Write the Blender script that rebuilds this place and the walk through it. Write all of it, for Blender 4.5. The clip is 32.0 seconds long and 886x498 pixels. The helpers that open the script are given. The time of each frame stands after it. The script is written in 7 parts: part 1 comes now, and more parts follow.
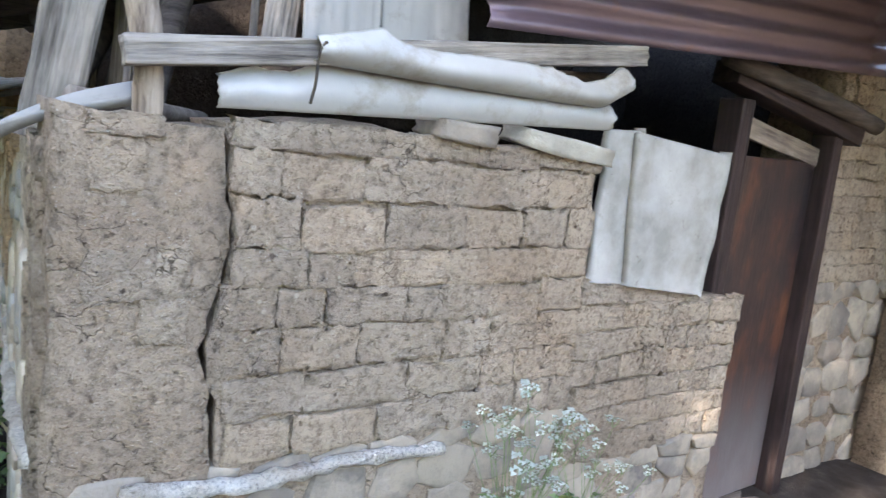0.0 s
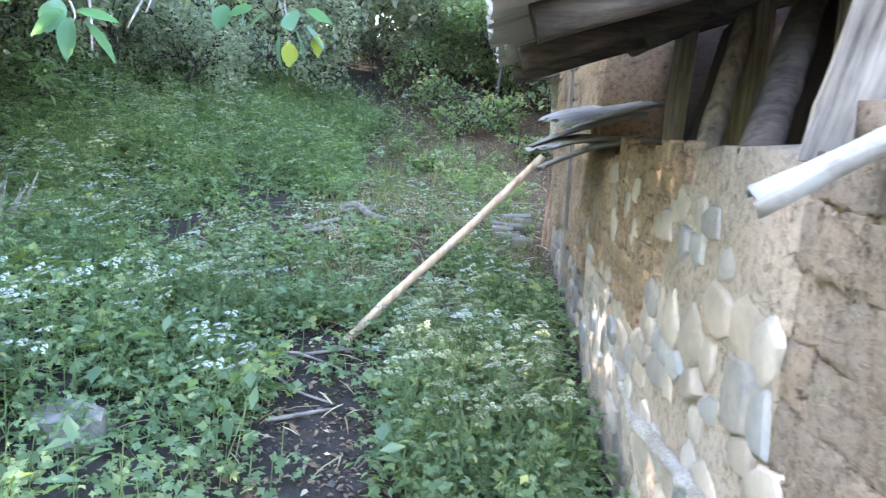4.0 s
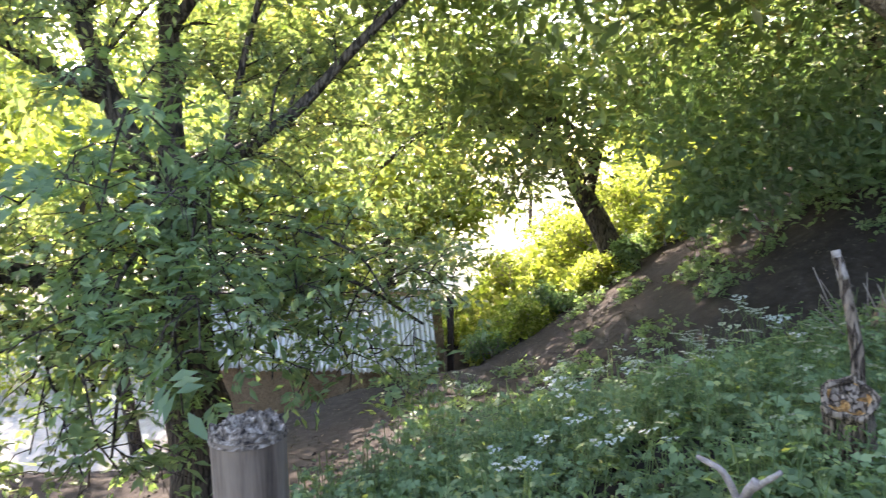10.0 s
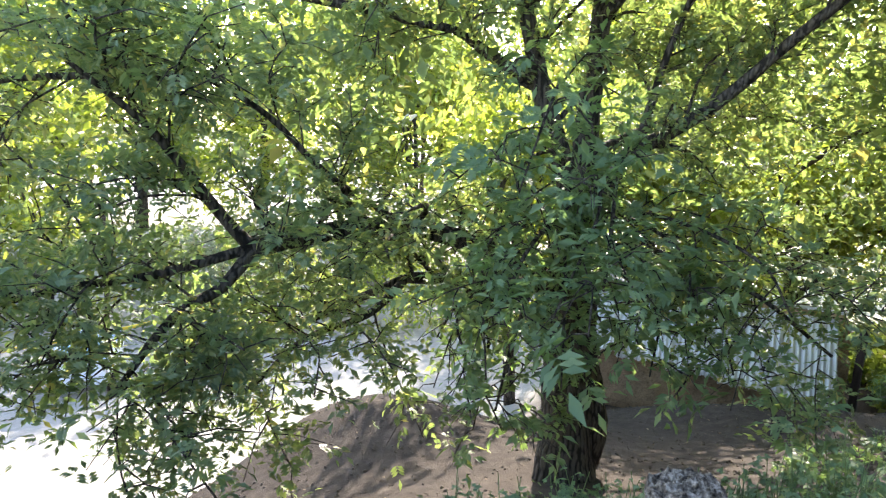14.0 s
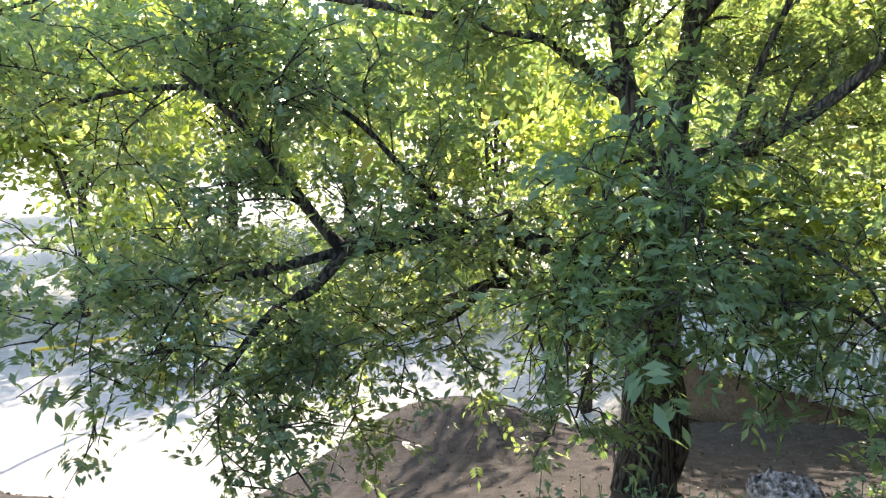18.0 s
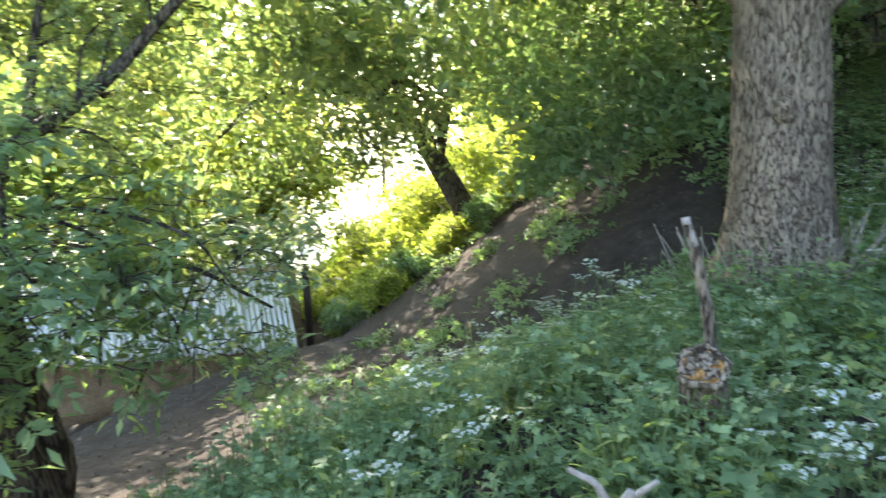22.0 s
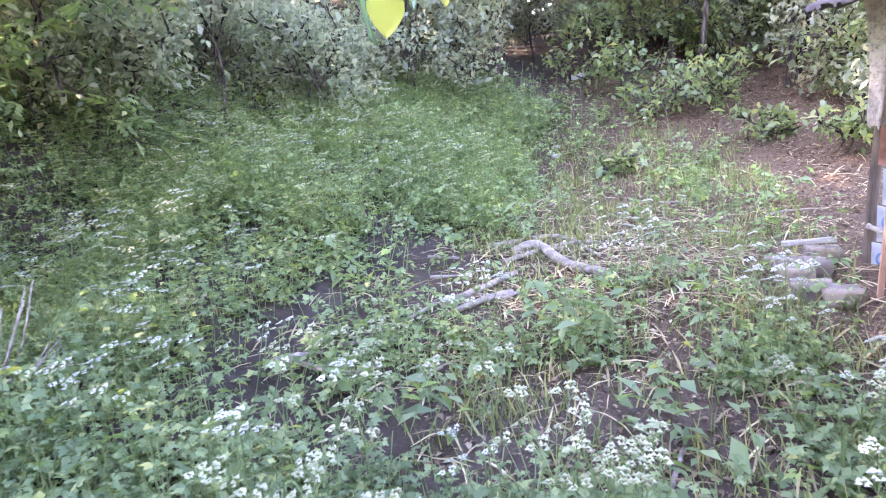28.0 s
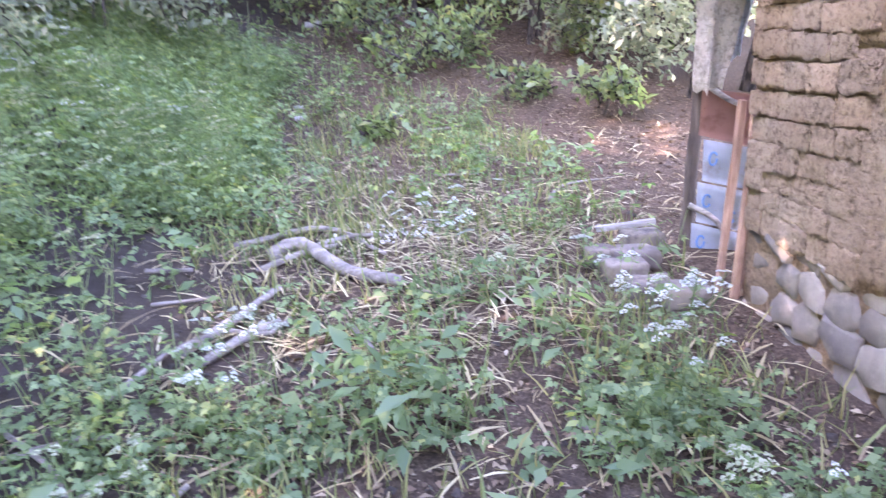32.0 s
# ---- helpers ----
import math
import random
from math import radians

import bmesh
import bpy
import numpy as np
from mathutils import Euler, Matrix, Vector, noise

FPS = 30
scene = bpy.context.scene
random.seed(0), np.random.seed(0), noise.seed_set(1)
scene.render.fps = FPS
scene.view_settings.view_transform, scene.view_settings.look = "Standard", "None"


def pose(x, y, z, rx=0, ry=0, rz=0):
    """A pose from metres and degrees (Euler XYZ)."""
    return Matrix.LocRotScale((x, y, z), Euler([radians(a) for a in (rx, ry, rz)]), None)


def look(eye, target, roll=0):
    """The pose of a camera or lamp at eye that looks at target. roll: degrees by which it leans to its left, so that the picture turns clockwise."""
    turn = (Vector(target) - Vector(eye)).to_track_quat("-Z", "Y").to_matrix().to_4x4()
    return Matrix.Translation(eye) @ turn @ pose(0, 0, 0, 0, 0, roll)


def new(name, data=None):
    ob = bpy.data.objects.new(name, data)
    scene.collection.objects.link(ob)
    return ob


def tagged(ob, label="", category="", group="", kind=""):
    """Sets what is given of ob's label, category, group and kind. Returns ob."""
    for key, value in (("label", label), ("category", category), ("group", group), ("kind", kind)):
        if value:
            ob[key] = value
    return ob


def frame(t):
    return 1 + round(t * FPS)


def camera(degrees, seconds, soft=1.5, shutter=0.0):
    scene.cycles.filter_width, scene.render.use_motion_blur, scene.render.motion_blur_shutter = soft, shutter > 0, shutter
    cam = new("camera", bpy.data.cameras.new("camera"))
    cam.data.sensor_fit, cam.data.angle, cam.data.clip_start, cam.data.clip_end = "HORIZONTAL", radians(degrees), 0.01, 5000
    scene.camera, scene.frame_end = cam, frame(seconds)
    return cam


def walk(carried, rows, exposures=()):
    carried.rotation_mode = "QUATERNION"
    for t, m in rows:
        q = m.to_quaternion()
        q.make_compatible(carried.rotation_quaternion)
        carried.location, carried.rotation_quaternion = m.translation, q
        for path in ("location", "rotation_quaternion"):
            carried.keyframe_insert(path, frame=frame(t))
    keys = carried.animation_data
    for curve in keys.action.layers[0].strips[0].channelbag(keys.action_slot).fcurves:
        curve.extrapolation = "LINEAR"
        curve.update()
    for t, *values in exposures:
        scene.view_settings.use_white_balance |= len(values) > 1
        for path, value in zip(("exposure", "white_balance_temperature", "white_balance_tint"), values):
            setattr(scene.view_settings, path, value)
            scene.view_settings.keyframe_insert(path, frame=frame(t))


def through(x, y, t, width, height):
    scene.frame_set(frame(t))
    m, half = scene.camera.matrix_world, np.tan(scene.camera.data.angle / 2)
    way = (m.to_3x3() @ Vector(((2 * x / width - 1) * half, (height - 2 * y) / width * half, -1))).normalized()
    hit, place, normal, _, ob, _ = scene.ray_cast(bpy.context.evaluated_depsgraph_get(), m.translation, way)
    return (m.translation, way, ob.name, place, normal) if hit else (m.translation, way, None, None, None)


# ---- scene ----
cam = camera(65.9, 32.0, soft=1.2, shutter=0.4)
PATH = [
    (0, (0.714, 0.112, 1.768), (1.835, 1.734, 1.435), 6.7),
    (0.5, (0.67, 0.151, 1.768), (1.673, 1.844, 1.406), 6.3),
    (1, (0.6, 0.214, 1.767), (1.389, 2.016, 1.409), 6.2),
    (1.5, (0.508, 0.296, 1.767), (1.132, 2.164, 1.418), 5.4),
    (2, (0.375, 0.38, 1.759), (0.838, 2.293, 1.406), 3.8),
    (2.5, (0.283, 0.432, 1.747), (0.577, 2.374, 1.369), 3.3),
    (3, (0.246, 0.513, 1.725), (0.364, 2.471, 1.334), 2.5),
    (3.5, (0.258, 0.708, 1.694), (0.243, 2.672, 1.319), 3.1),
    (5.5, (0.001, 1.307, 1.68), (-0.522, 3.199, 1.296), -2.6),
    (6, (-0.032, 1.458, 1.67), (-0.746, 3.299, 1.351), -2.5),
    (6.5, (-0.045, 1.587, 1.686), (-1.032, 3.303, 1.401), -1.2),
    (7, (-0.088, 1.653, 1.677), (-1.281, 3.233, 1.388), -2.3),
    (7.5, (-0.176, 1.733, 1.68), (-1.544, 3.173, 1.445), -2.2),
    (8, (-0.223, 1.77, 1.713), (-1.708, 3.083, 1.447), -3.2),
    (8.5, (-0.271, 1.793, 1.706), (-1.892, 2.933, 1.436), -3.4),
    (9, (-0.279, 1.825, 1.714), (-2.051, 2.721, 1.473), -2.2),
    (9.5, (-0.313, 1.866, 1.728), (-2.229, 2.391, 1.5), -1.4),
    (10, (-0.321, 1.862, 1.729), (-2.28, 2.166, 1.467), -1.2),
    (10.5, (-0.337, 1.833, 1.734), (-2.317, 1.96, 1.482), -0.4),
    (11, (-0.35, 1.793, 1.748), (-2.333, 1.734, 1.49), -0.1),
    (11.5, (-0.364, 1.749, 1.758), (-2.336, 1.564, 1.479), -0.8),
    (12, (-0.4, 1.719, 1.743), (-2.36, 1.467, 1.439), 0.1),
    (12.5, (-0.414, 1.712, 1.74), (-2.35, 1.334, 1.411), 0.5),
    (13, (-0.402, 1.734, 1.751), (-2.295, 1.174, 1.428), 2.2),
    (13.5, (-0.391, 1.765, 1.764), (-2.236, 1.065, 1.439), 2.9),
    (14, (-0.342, 1.781, 1.784), (-2.159, 1.012, 1.458), 3.1),
    (14.5, (-0.341, 1.78, 1.771), (-2.12, 0.931, 1.429), 3.4),
    (15, (-0.35, 1.778, 1.762), (-2.106, 0.882, 1.424), 3.6),
    (15.5, (-0.366, 1.771, 1.753), (-2.102, 0.838, 1.413), 3.5),
    (17.5, (-0.228, 1.76, 1.807), (-1.925, 0.758, 1.465), 3.3),
    (18, (-0.232, 1.773, 1.81), (-1.95, 0.802, 1.482), 3.3),
    (18.5, (-0.234, 1.782, 1.81), (-1.969, 0.837, 1.497), 3.1),
    (19, (-0.257, 1.798, 1.805), (-2.051, 0.968, 1.499), 2.9),
    (19.5, (-0.275, 1.808, 1.807), (-2.128, 1.12, 1.499), 1.7),
    (20, (-0.289, 1.814, 1.826), (-2.209, 1.349, 1.516), 0.7),
    (20.5, (-0.392, 1.833, 1.802), (-2.363, 1.674, 1.503), -0.6),
    (21, (-0.313, 1.874, 1.851), (-2.278, 2.041, 1.518), -0.7),
    (21.5, (-0.494, 1.865, 1.724), (-2.421, 2.305, 1.416), -1.6),
    (22, (-0.555, 1.967, 1.76), (-2.39, 2.664, 1.378), -2.8),
    (22.5, (-0.484, 2.0, 1.782), (-2.214, 2.91, 1.358), -2.7),
    (23, (-0.509, 2.135, 1.77), (-2.117, 3.249, 1.352), -1.9),
    (23.5, (-0.46, 2.292, 1.764), (-1.937, 3.576, 1.353), -0.9),
    (24, (-0.453, 2.383, 1.776), (-1.801, 3.801, 1.365), -1.1),
    (24.5, (-0.481, 2.495, 1.774), (-1.699, 4.024, 1.351), -0.5),
    (25, (-0.503, 2.611, 1.807), (-1.531, 4.259, 1.334), -0.2),
    (25.5, (-0.51, 2.702, 1.803), (-1.421, 4.417, 1.323), -0.9),
    (27.5, (-0.324, 3.26, 1.743), (-1.04, 5.092, 1.38), -4.7),
    (28, (-0.381, 3.441, 1.723), (-0.995, 5.305, 1.334), -5.8),
    (28.5, (-0.427, 3.687, 1.712), (-1.019, 5.567, 1.37), -4.9),
    (29, (-0.469, 3.73, 1.73), (-0.982, 5.629, 1.368), -4.6),
    (29.5, (-0.596, 3.918, 1.736), (-1.091, 5.815, 1.34), -7.4),
    (30, (-0.658, 4.029, 1.739), (-1.078, 5.935, 1.306), -6.7),
    (30.5, (-0.697, 4.235, 1.712), (-1.0, 6.156, 1.245), -5.8),
    (31, (-0.729, 4.42, 1.729), (-0.911, 6.352, 1.245), -4.6),
    (31.5, (-0.784, 4.567, 1.732), (-0.843, 6.506, 1.242), -6.8),
    (32, (-0.79, 4.695, 1.725), (-0.641, 6.603, 1.144), -4.2),
]
LIGHT = [(0, 3.7, 6500, 17), (3.5, 4.5, 6350, 18), (6, 5.1, 5950, 42), (7, 5.0, 5750, 47), (8, 4.4, 5750, 55), (9, 4.0, 6250, 38), (10, 3.4, 6800, 22), (13, 3.1, 6750, 14), (19, 2.9, 6700, 14), (21, 3.25, 7000, 14), (22, 3.7, 6750, 9), (23, 4.0, 6550, 8), (25, 5.15, 6650, 44), (28, 5.3, 6700, 48), (30, 5.25, 6550, 46), (32, 5.12, 6500, 50)]
walk(cam, [(t, look(eye, target, roll)) for t, eye, target, roll in PATH], LIGHT)

# ---- light ----
world = bpy.data.worlds.new("world")
scene.world = world
world.use_nodes = True
wn = world.node_tree.nodes
sky = wn.new("ShaderNodeTexSky")
sky.sky_type = "NISHITA"
sky.sun_disc = False
SUN_EL, SUN_AZ = radians(29), radians(258)   # elevation, compass turn from +y towards +x
sky.sun_elevation, sky.sun_rotation = SUN_EL, SUN_AZ
wn["Background"].inputs[1].default_value = 0.15
world.node_tree.links.new(sky.outputs[0], wn["Background"].inputs[0])
sun = new("sun", bpy.data.lights.new("sun", "SUN"))
sun.data.energy, sun.data.angle, sun.data.color = 2.8, radians(0.53), (1.0, 0.92, 0.8)
sun_way = Vector((math.sin(SUN_AZ) * math.cos(SUN_EL), math.cos(SUN_AZ) * math.cos(SUN_EL), math.sin(SUN_EL)))
sun.matrix_world = look(sun_way * 60, (0, 0, 0))


# ---- small tools ----
rnd = random.Random(7)
V3 = Vector


def part(name, bm, mat, parent=None, label=""):
    """Link a bmesh as one mesh object, under a thing where one is given."""
    me = bpy.data.meshes.new(name)
    bm.to_mesh(me)
    bm.free()
    ob = new(name, me)
    if mat is not None:
        me.materials.append(mat)
    if parent is not None:
        ob.parent = parent
    if label:
        ob["label"] = label
    return ob


def raw(name, verts, faces, mat, parent=None, label="", smooth=False):
    """Link plain vertex and face lists as one mesh object."""
    me = bpy.data.meshes.new(name)
    me.from_pydata(verts, [], faces)
    if smooth:
        me.shade_smooth()
    ob = new(name, me)
    if mat is not None:
        me.materials.append(mat)
    if parent is not None:
        ob.parent = parent
    if label:
        ob["label"] = label
    return ob


def empty(name, m=None):
    ob = new(name)
    ob.empty_display_size = 0.1
    if m is not None:
        ob.matrix_world = m
    return ob


def box(sx, sy, sz, m=None, bevel=0.0, jitter=0.0, seed=0, cuts=0):
    """A bevelled, slightly uneven box centred on the origin of m."""
    bm = bmesh.new()
    bmesh.ops.create_cube(bm, size=1.0)
    bmesh.ops.scale(bm, vec=(sx, sy, sz), verts=bm.verts)
    if cuts:
        bmesh.ops.subdivide_edges(bm, edges=bm.edges[:], cuts=cuts, use_grid_fill=True)
    if jitter:
        r = random.Random(seed)
        for v in bm.verts:
            v.co += Vector((r.uniform(-1, 1), r.uniform(-1, 1), r.uniform(-1, 1))) * jitter
    if bevel:
        bmesh.ops.bevel(bm, geom=bm.edges[:], offset=bevel, segments=1, affect="EDGES", profile=0.6)
    if m is not None:
        bm.transform(m)
    return bm


def tube(points, radii, sides=8, lump=0.0, seed=0, cap=True):
    """Vertices and faces of a tapered, uneven tube along a line of points."""
    r = random.Random(seed)
    verts, faces = [], []
    n = len(points)
    pts = [Vector(p) for p in points]
    side = None
    for i, p in enumerate(pts):
        way = (pts[min(i + 1, n - 1)] - pts[max(i - 1, 0)]).normalized()
        if side is None:
            side = way.orthogonal().normalized()
        side = (side - way * side.dot(way)).normalized()
        up = way.cross(side)
        for k in range(sides):
            a = 2 * math.pi * k / sides
            q = radii[i] * (1 + (r.uniform(-lump, lump) if lump else 0))
            verts.append(p + (side * math.cos(a) + up * math.sin(a)) * q)
    for i in range(n - 1):
        for k in range(sides):
            a, b = i * sides + k, i * sides + (k + 1) % sides
            faces.append((a, b, b + sides, a + sides))
    if cap:
        faces.append(tuple(range(sides - 1, -1, -1)))
        faces.append(tuple(range((n - 1) * sides, n * sides)))
    return verts, faces


def curve_line(points, steps=6):
    """Catmull-Rom points through the given ones."""
    pts = [Vector(p) for p in points]
    pts = [pts[0] * 2 - pts[1]] + pts + [pts[-1] * 2 - pts[-2]]
    out = []
    for i in range(1, len(pts) - 2):
        a, b, c, d = pts[i - 1:i + 3]
        for s in range(steps):
            t = s / steps
            out.append(0.5 * (2 * b + (c - a) * t + (2 * a - 5 * b + 4 * c - d) * t * t + (3 * b - a - 3 * c + d) * t ** 3))
    out.append(pts[-2])
    return out


def bump(x, y, cx, cy, rx, ry=None):
    return math.exp(-((x - cx) / rx) ** 2 - ((y - cy) / (ry or rx)) ** 2)


def smooth01(a, b, v):
    u = min(1.0, max(0.0, (v - a) / (b - a)))
    return u * u * (3 - 2 * u)

# ---- materials ----
class Mat:
    """A node material built step by step."""

    def __init__(self, name, rough=0.8, metal=0.0, spec=0.3):
        self.m = bpy.data.materials.new(name)
        self.m.use_nodes = True
        self.t = self.m.node_tree
        self.b = self.t.nodes["Principled BSDF"]
        self.b.inputs["Roughness"].default_value = rough
        self.b.inputs["Metallic"].default_value = metal
        self.b.inputs["Specular IOR Level"].default_value = spec
        self.coord = self.t.nodes.new("ShaderNodeTexCoord").outputs["Object"]

    def node(self, kind, **values):
        n = self.t.nodes.new(kind)
        for k, v in values.items():
            n.inputs[k].default_value = v
        return n

    def link(self, a, b):
        self.t.links.new(a, b)

    def world_coord(self):
        self.coord = self.t.nodes.new("ShaderNodeNewGeometry").outputs["Position"]
        return self

    def noise(self, scale, detail=4.0, rough=0.6, stretch=None):
        n = self.node("ShaderNodeTexNoise", Scale=scale, Detail=detail, Roughness=rough)
        if stretch:
            mp = self.node("ShaderNodeMapping", Scale=stretch)
            self.link(self.coord, mp.inputs["Vector"])
            self.link(mp.outputs[0], n.inputs["Vector"])
        else:
            self.link(self.coord, n.inputs["Vector"])
        return n.outputs["Fac"]

    def ramp(self, fac, stops):
        n = self.node("ShaderNodeValToRGB")
        els = n.color_ramp.elements
        while len(els) < len(stops):
            els.new(0.5)
        for e, (p, c) in zip(els, stops):
            e.position, e.color = p, (*c, 1)
        self.link(fac, n.inputs[0])
        return n.outputs[0]

    def mix(self, fac, a, b, mode="MIX"):
        n = self.t.nodes.new("ShaderNodeMix")
        n.data_type, n.blend_type = "RGBA", mode
        for sock, val in ((n.inputs[0], fac), (n.inputs[6], a), (n.inputs[7], b)):
            if isinstance(val, (int, float)):
                sock.default_value = val
            elif isinstance(val, tuple):
                sock.default_value = (*val, 1)
            else:
                self.link(val, sock)
        return n.outputs[2]

    def random(self, island=False):
        if island:
            return self.t.nodes.new("ShaderNodeNewGeometry").outputs["Random Per Island"]
        return self.t.nodes.new("ShaderNodeObjectInfo").outputs["Random"]

    def color(self, c):
        if isinstance(c, tuple):
            self.b.inputs["Base Color"].default_value = (*c, 1)
        else:
            self.link(c, self.b.inputs["Base Color"])
        return self

    def rough(self, c):
        self.link(c, self.b.inputs["Roughness"])
        return self

    def bump(self, height, strength=0.5, dist=0.01):
        n = self.node("ShaderNodeBump", Strength=strength, Distance=dist)
        self.link(height, n.inputs["Height"])
        if self.b.inputs["Normal"].is_linked:
            self.link(self.b.inputs["Normal"].links[0].from_socket, n.inputs["Normal"])
        self.link(n.outputs[0], self.b.inputs["Normal"])
        return self

    def leafy(self, amount, tint):
        """Let light through as a thin leaf does."""
        tr = self.node("ShaderNodeBsdfTranslucent")
        src = self.b.inputs["Base Color"].links[0].from_socket
        self.link(self.mix(1.0, src, tint, "MULTIPLY"), tr.inputs[0])
        mx = self.node("ShaderNodeMixShader", Fac=amount)
        self.link(self.b.outputs[0], mx.inputs[1])
        self.link(tr.outputs[0], mx.inputs[2])
        self.link(mx.outputs[0], self.t.nodes["Material Output"].inputs[0])
        return self


def earth_mat(name, dark, light, pale, scale=1.0, straw=0.5):
    """Dried mud with grit, straw flecks and stains."""
    m = Mat(name, 0.95, 0, 0.15).world_coord()
    big = m.noise(2.1 * scale, 5, 0.65)
    fine = m.noise(38 * scale, 6, 0.7)
    grit = m.noise(140 * scale, 3, 0.6)
    c = m.ramp(big, [(0.3, dark), (0.55, light), (0.75, pale)])
    c = m.mix(0.7, c, m.ramp(fine, [(0.32, (0.28, 0.255, 0.235)), (0.5, (1, 1, 1)), (0.75, (1.28, 1.24, 1.18))]), "MULTIPLY")
    var = m.ramp(m.random(), [(0.0, (0.88, 0.88, 0.89)), (0.5, (1, 1, 1)), (1.0, (1.08, 1.04, 1.0))])
    c = m.mix(1.0, c, var, "MULTIPLY")
    c = m.mix(1.0, c, m.ramp(grit, [(0.28, (0.48, 0.45, 0.43)), (0.38, (1, 1, 1))]), "MULTIPLY")
    flecks = m.ramp(grit, [(0.65, (0, 0, 0)), (0.72, (1, 1, 1))])
    c = m.mix(m.mix(straw, (0, 0, 0), flecks), c, (0.55, 0.5, 0.42))
    peb = m.node("ShaderNodeTexVoronoi", Scale=30.0 * scale)
    m.link(m.coord, peb.inputs["Vector"])
    dot = m.ramp(peb.outputs["Distance"], [(0.17, (1, 1, 1)), (0.24, (0, 0, 0))])
    here = m.ramp(m.noise(11 * scale, 2, 0.5), [(0.56, (0, 0, 0)), (0.62, (1, 1, 1))])
    spot = m.mix(1.0, dot, here, "MULTIPLY")
    c = m.mix(spot, c, m.mix(0.6, c, pale))
    pit = m.ramp(m.noise(21 * scale, 3, 0.6), [(0.27, (0, 0, 0)), (0.33, (1, 1, 1))])
    c = m.mix(1.0, c, m.ramp(pit, [(0.0, (0.45, 0.42, 0.4)), (1.0, (1, 1, 1))]), "MULTIPLY")
    lump = m.noise(13 * scale, 4, 0.6)
    vor = m.node("ShaderNodeTexVoronoi", Scale=7.0 * scale)
    vor.feature = "DISTANCE_TO_EDGE"
    warp = m.node("ShaderNodeTexNoise", Scale=9.0, Detail=4.0)
    m.link(m.coord, warp.inputs["Vector"])
    off = m.node("ShaderNodeVectorMath")
    off.operation = "MULTIPLY_ADD"
    off.inputs[1].default_value = (0.22, 0.22, 0.22)
    m.link(warp.outputs["Color"], off.inputs[0])
    m.link(m.coord, off.inputs[2])
    m.link(off.outputs[0], vor.inputs["Vector"])
    line = m.ramp(vor.outputs["Distance"], [(0.0, (0, 0, 0)), (0.016, (1, 1, 1))])
    some = m.ramp(m.noise(4.0, 3, 0.6), [(0.5, (1, 1, 1)), (0.58, (0, 0, 0))])
    crack = m.mix(1.0, line, some, "LIGHTEN")
    c = m.mix(1.0, c, m.ramp(crack, [(0.0, (0.4, 0.38, 0.36)), (1.0, (1, 1, 1))]), "MULTIPLY")
    return m.color(c).bump(lump, 0.9, 0.04).bump(pit, 0.8, 0.012).bump(fine, 1.0, 0.02).bump(grit, 0.8, 0.008).bump(crack, 0.8, 0.006).m


def stone_mat(name, stops):
    m = Mat(name, 0.85, 0, 0.25).world_coord()
    base = m.ramp(m.random(), stops)
    n1, n2 = m.noise(7, 6, 0.65), m.noise(70, 4, 0.7)
    c = m.mix(0.8, base, m.ramp(n1, [(0.3, (0.55, 0.55, 0.55)), (0.7, (1.2, 1.18, 1.12))]), "MULTIPLY")
    mud = m.ramp(m.noise(4.3, 5, 0.7), [(0.48, (0, 0, 0)), (0.62, (1, 1, 1))])
    c = m.mix(m.mix(0.55, (0, 0, 0), mud), c, (0.36, 0.3, 0.22))
    return m.color(c).bump(n2, 0.5, 0.006).bump(n1, 0.5, 0.02).m


def wood_mat(name, dark, light, along="z", rough=0.85):
    """Weathered wood with grain along one axis of the piece."""
    m = Mat(name, rough, 0, 0.2)
    st = {"x": (2, 30, 30), "y": (30, 2, 30), "z": (30, 30, 2)}[along]
    grain = m.noise(1.0, 6, 0.7, st)
    blot = m.noise(5, 4, 0.6)
    c = m.ramp(grain, [(0.32, dark), (0.62, light)])
    c = m.mix(0.55, c, m.ramp(blot, [(0.35, (0.5, 0.47, 0.45)), (0.65, (1.1, 1.1, 1.1))]), "MULTIPLY")
    return m.color(c).bump(grain, 0.7, 0.006).m


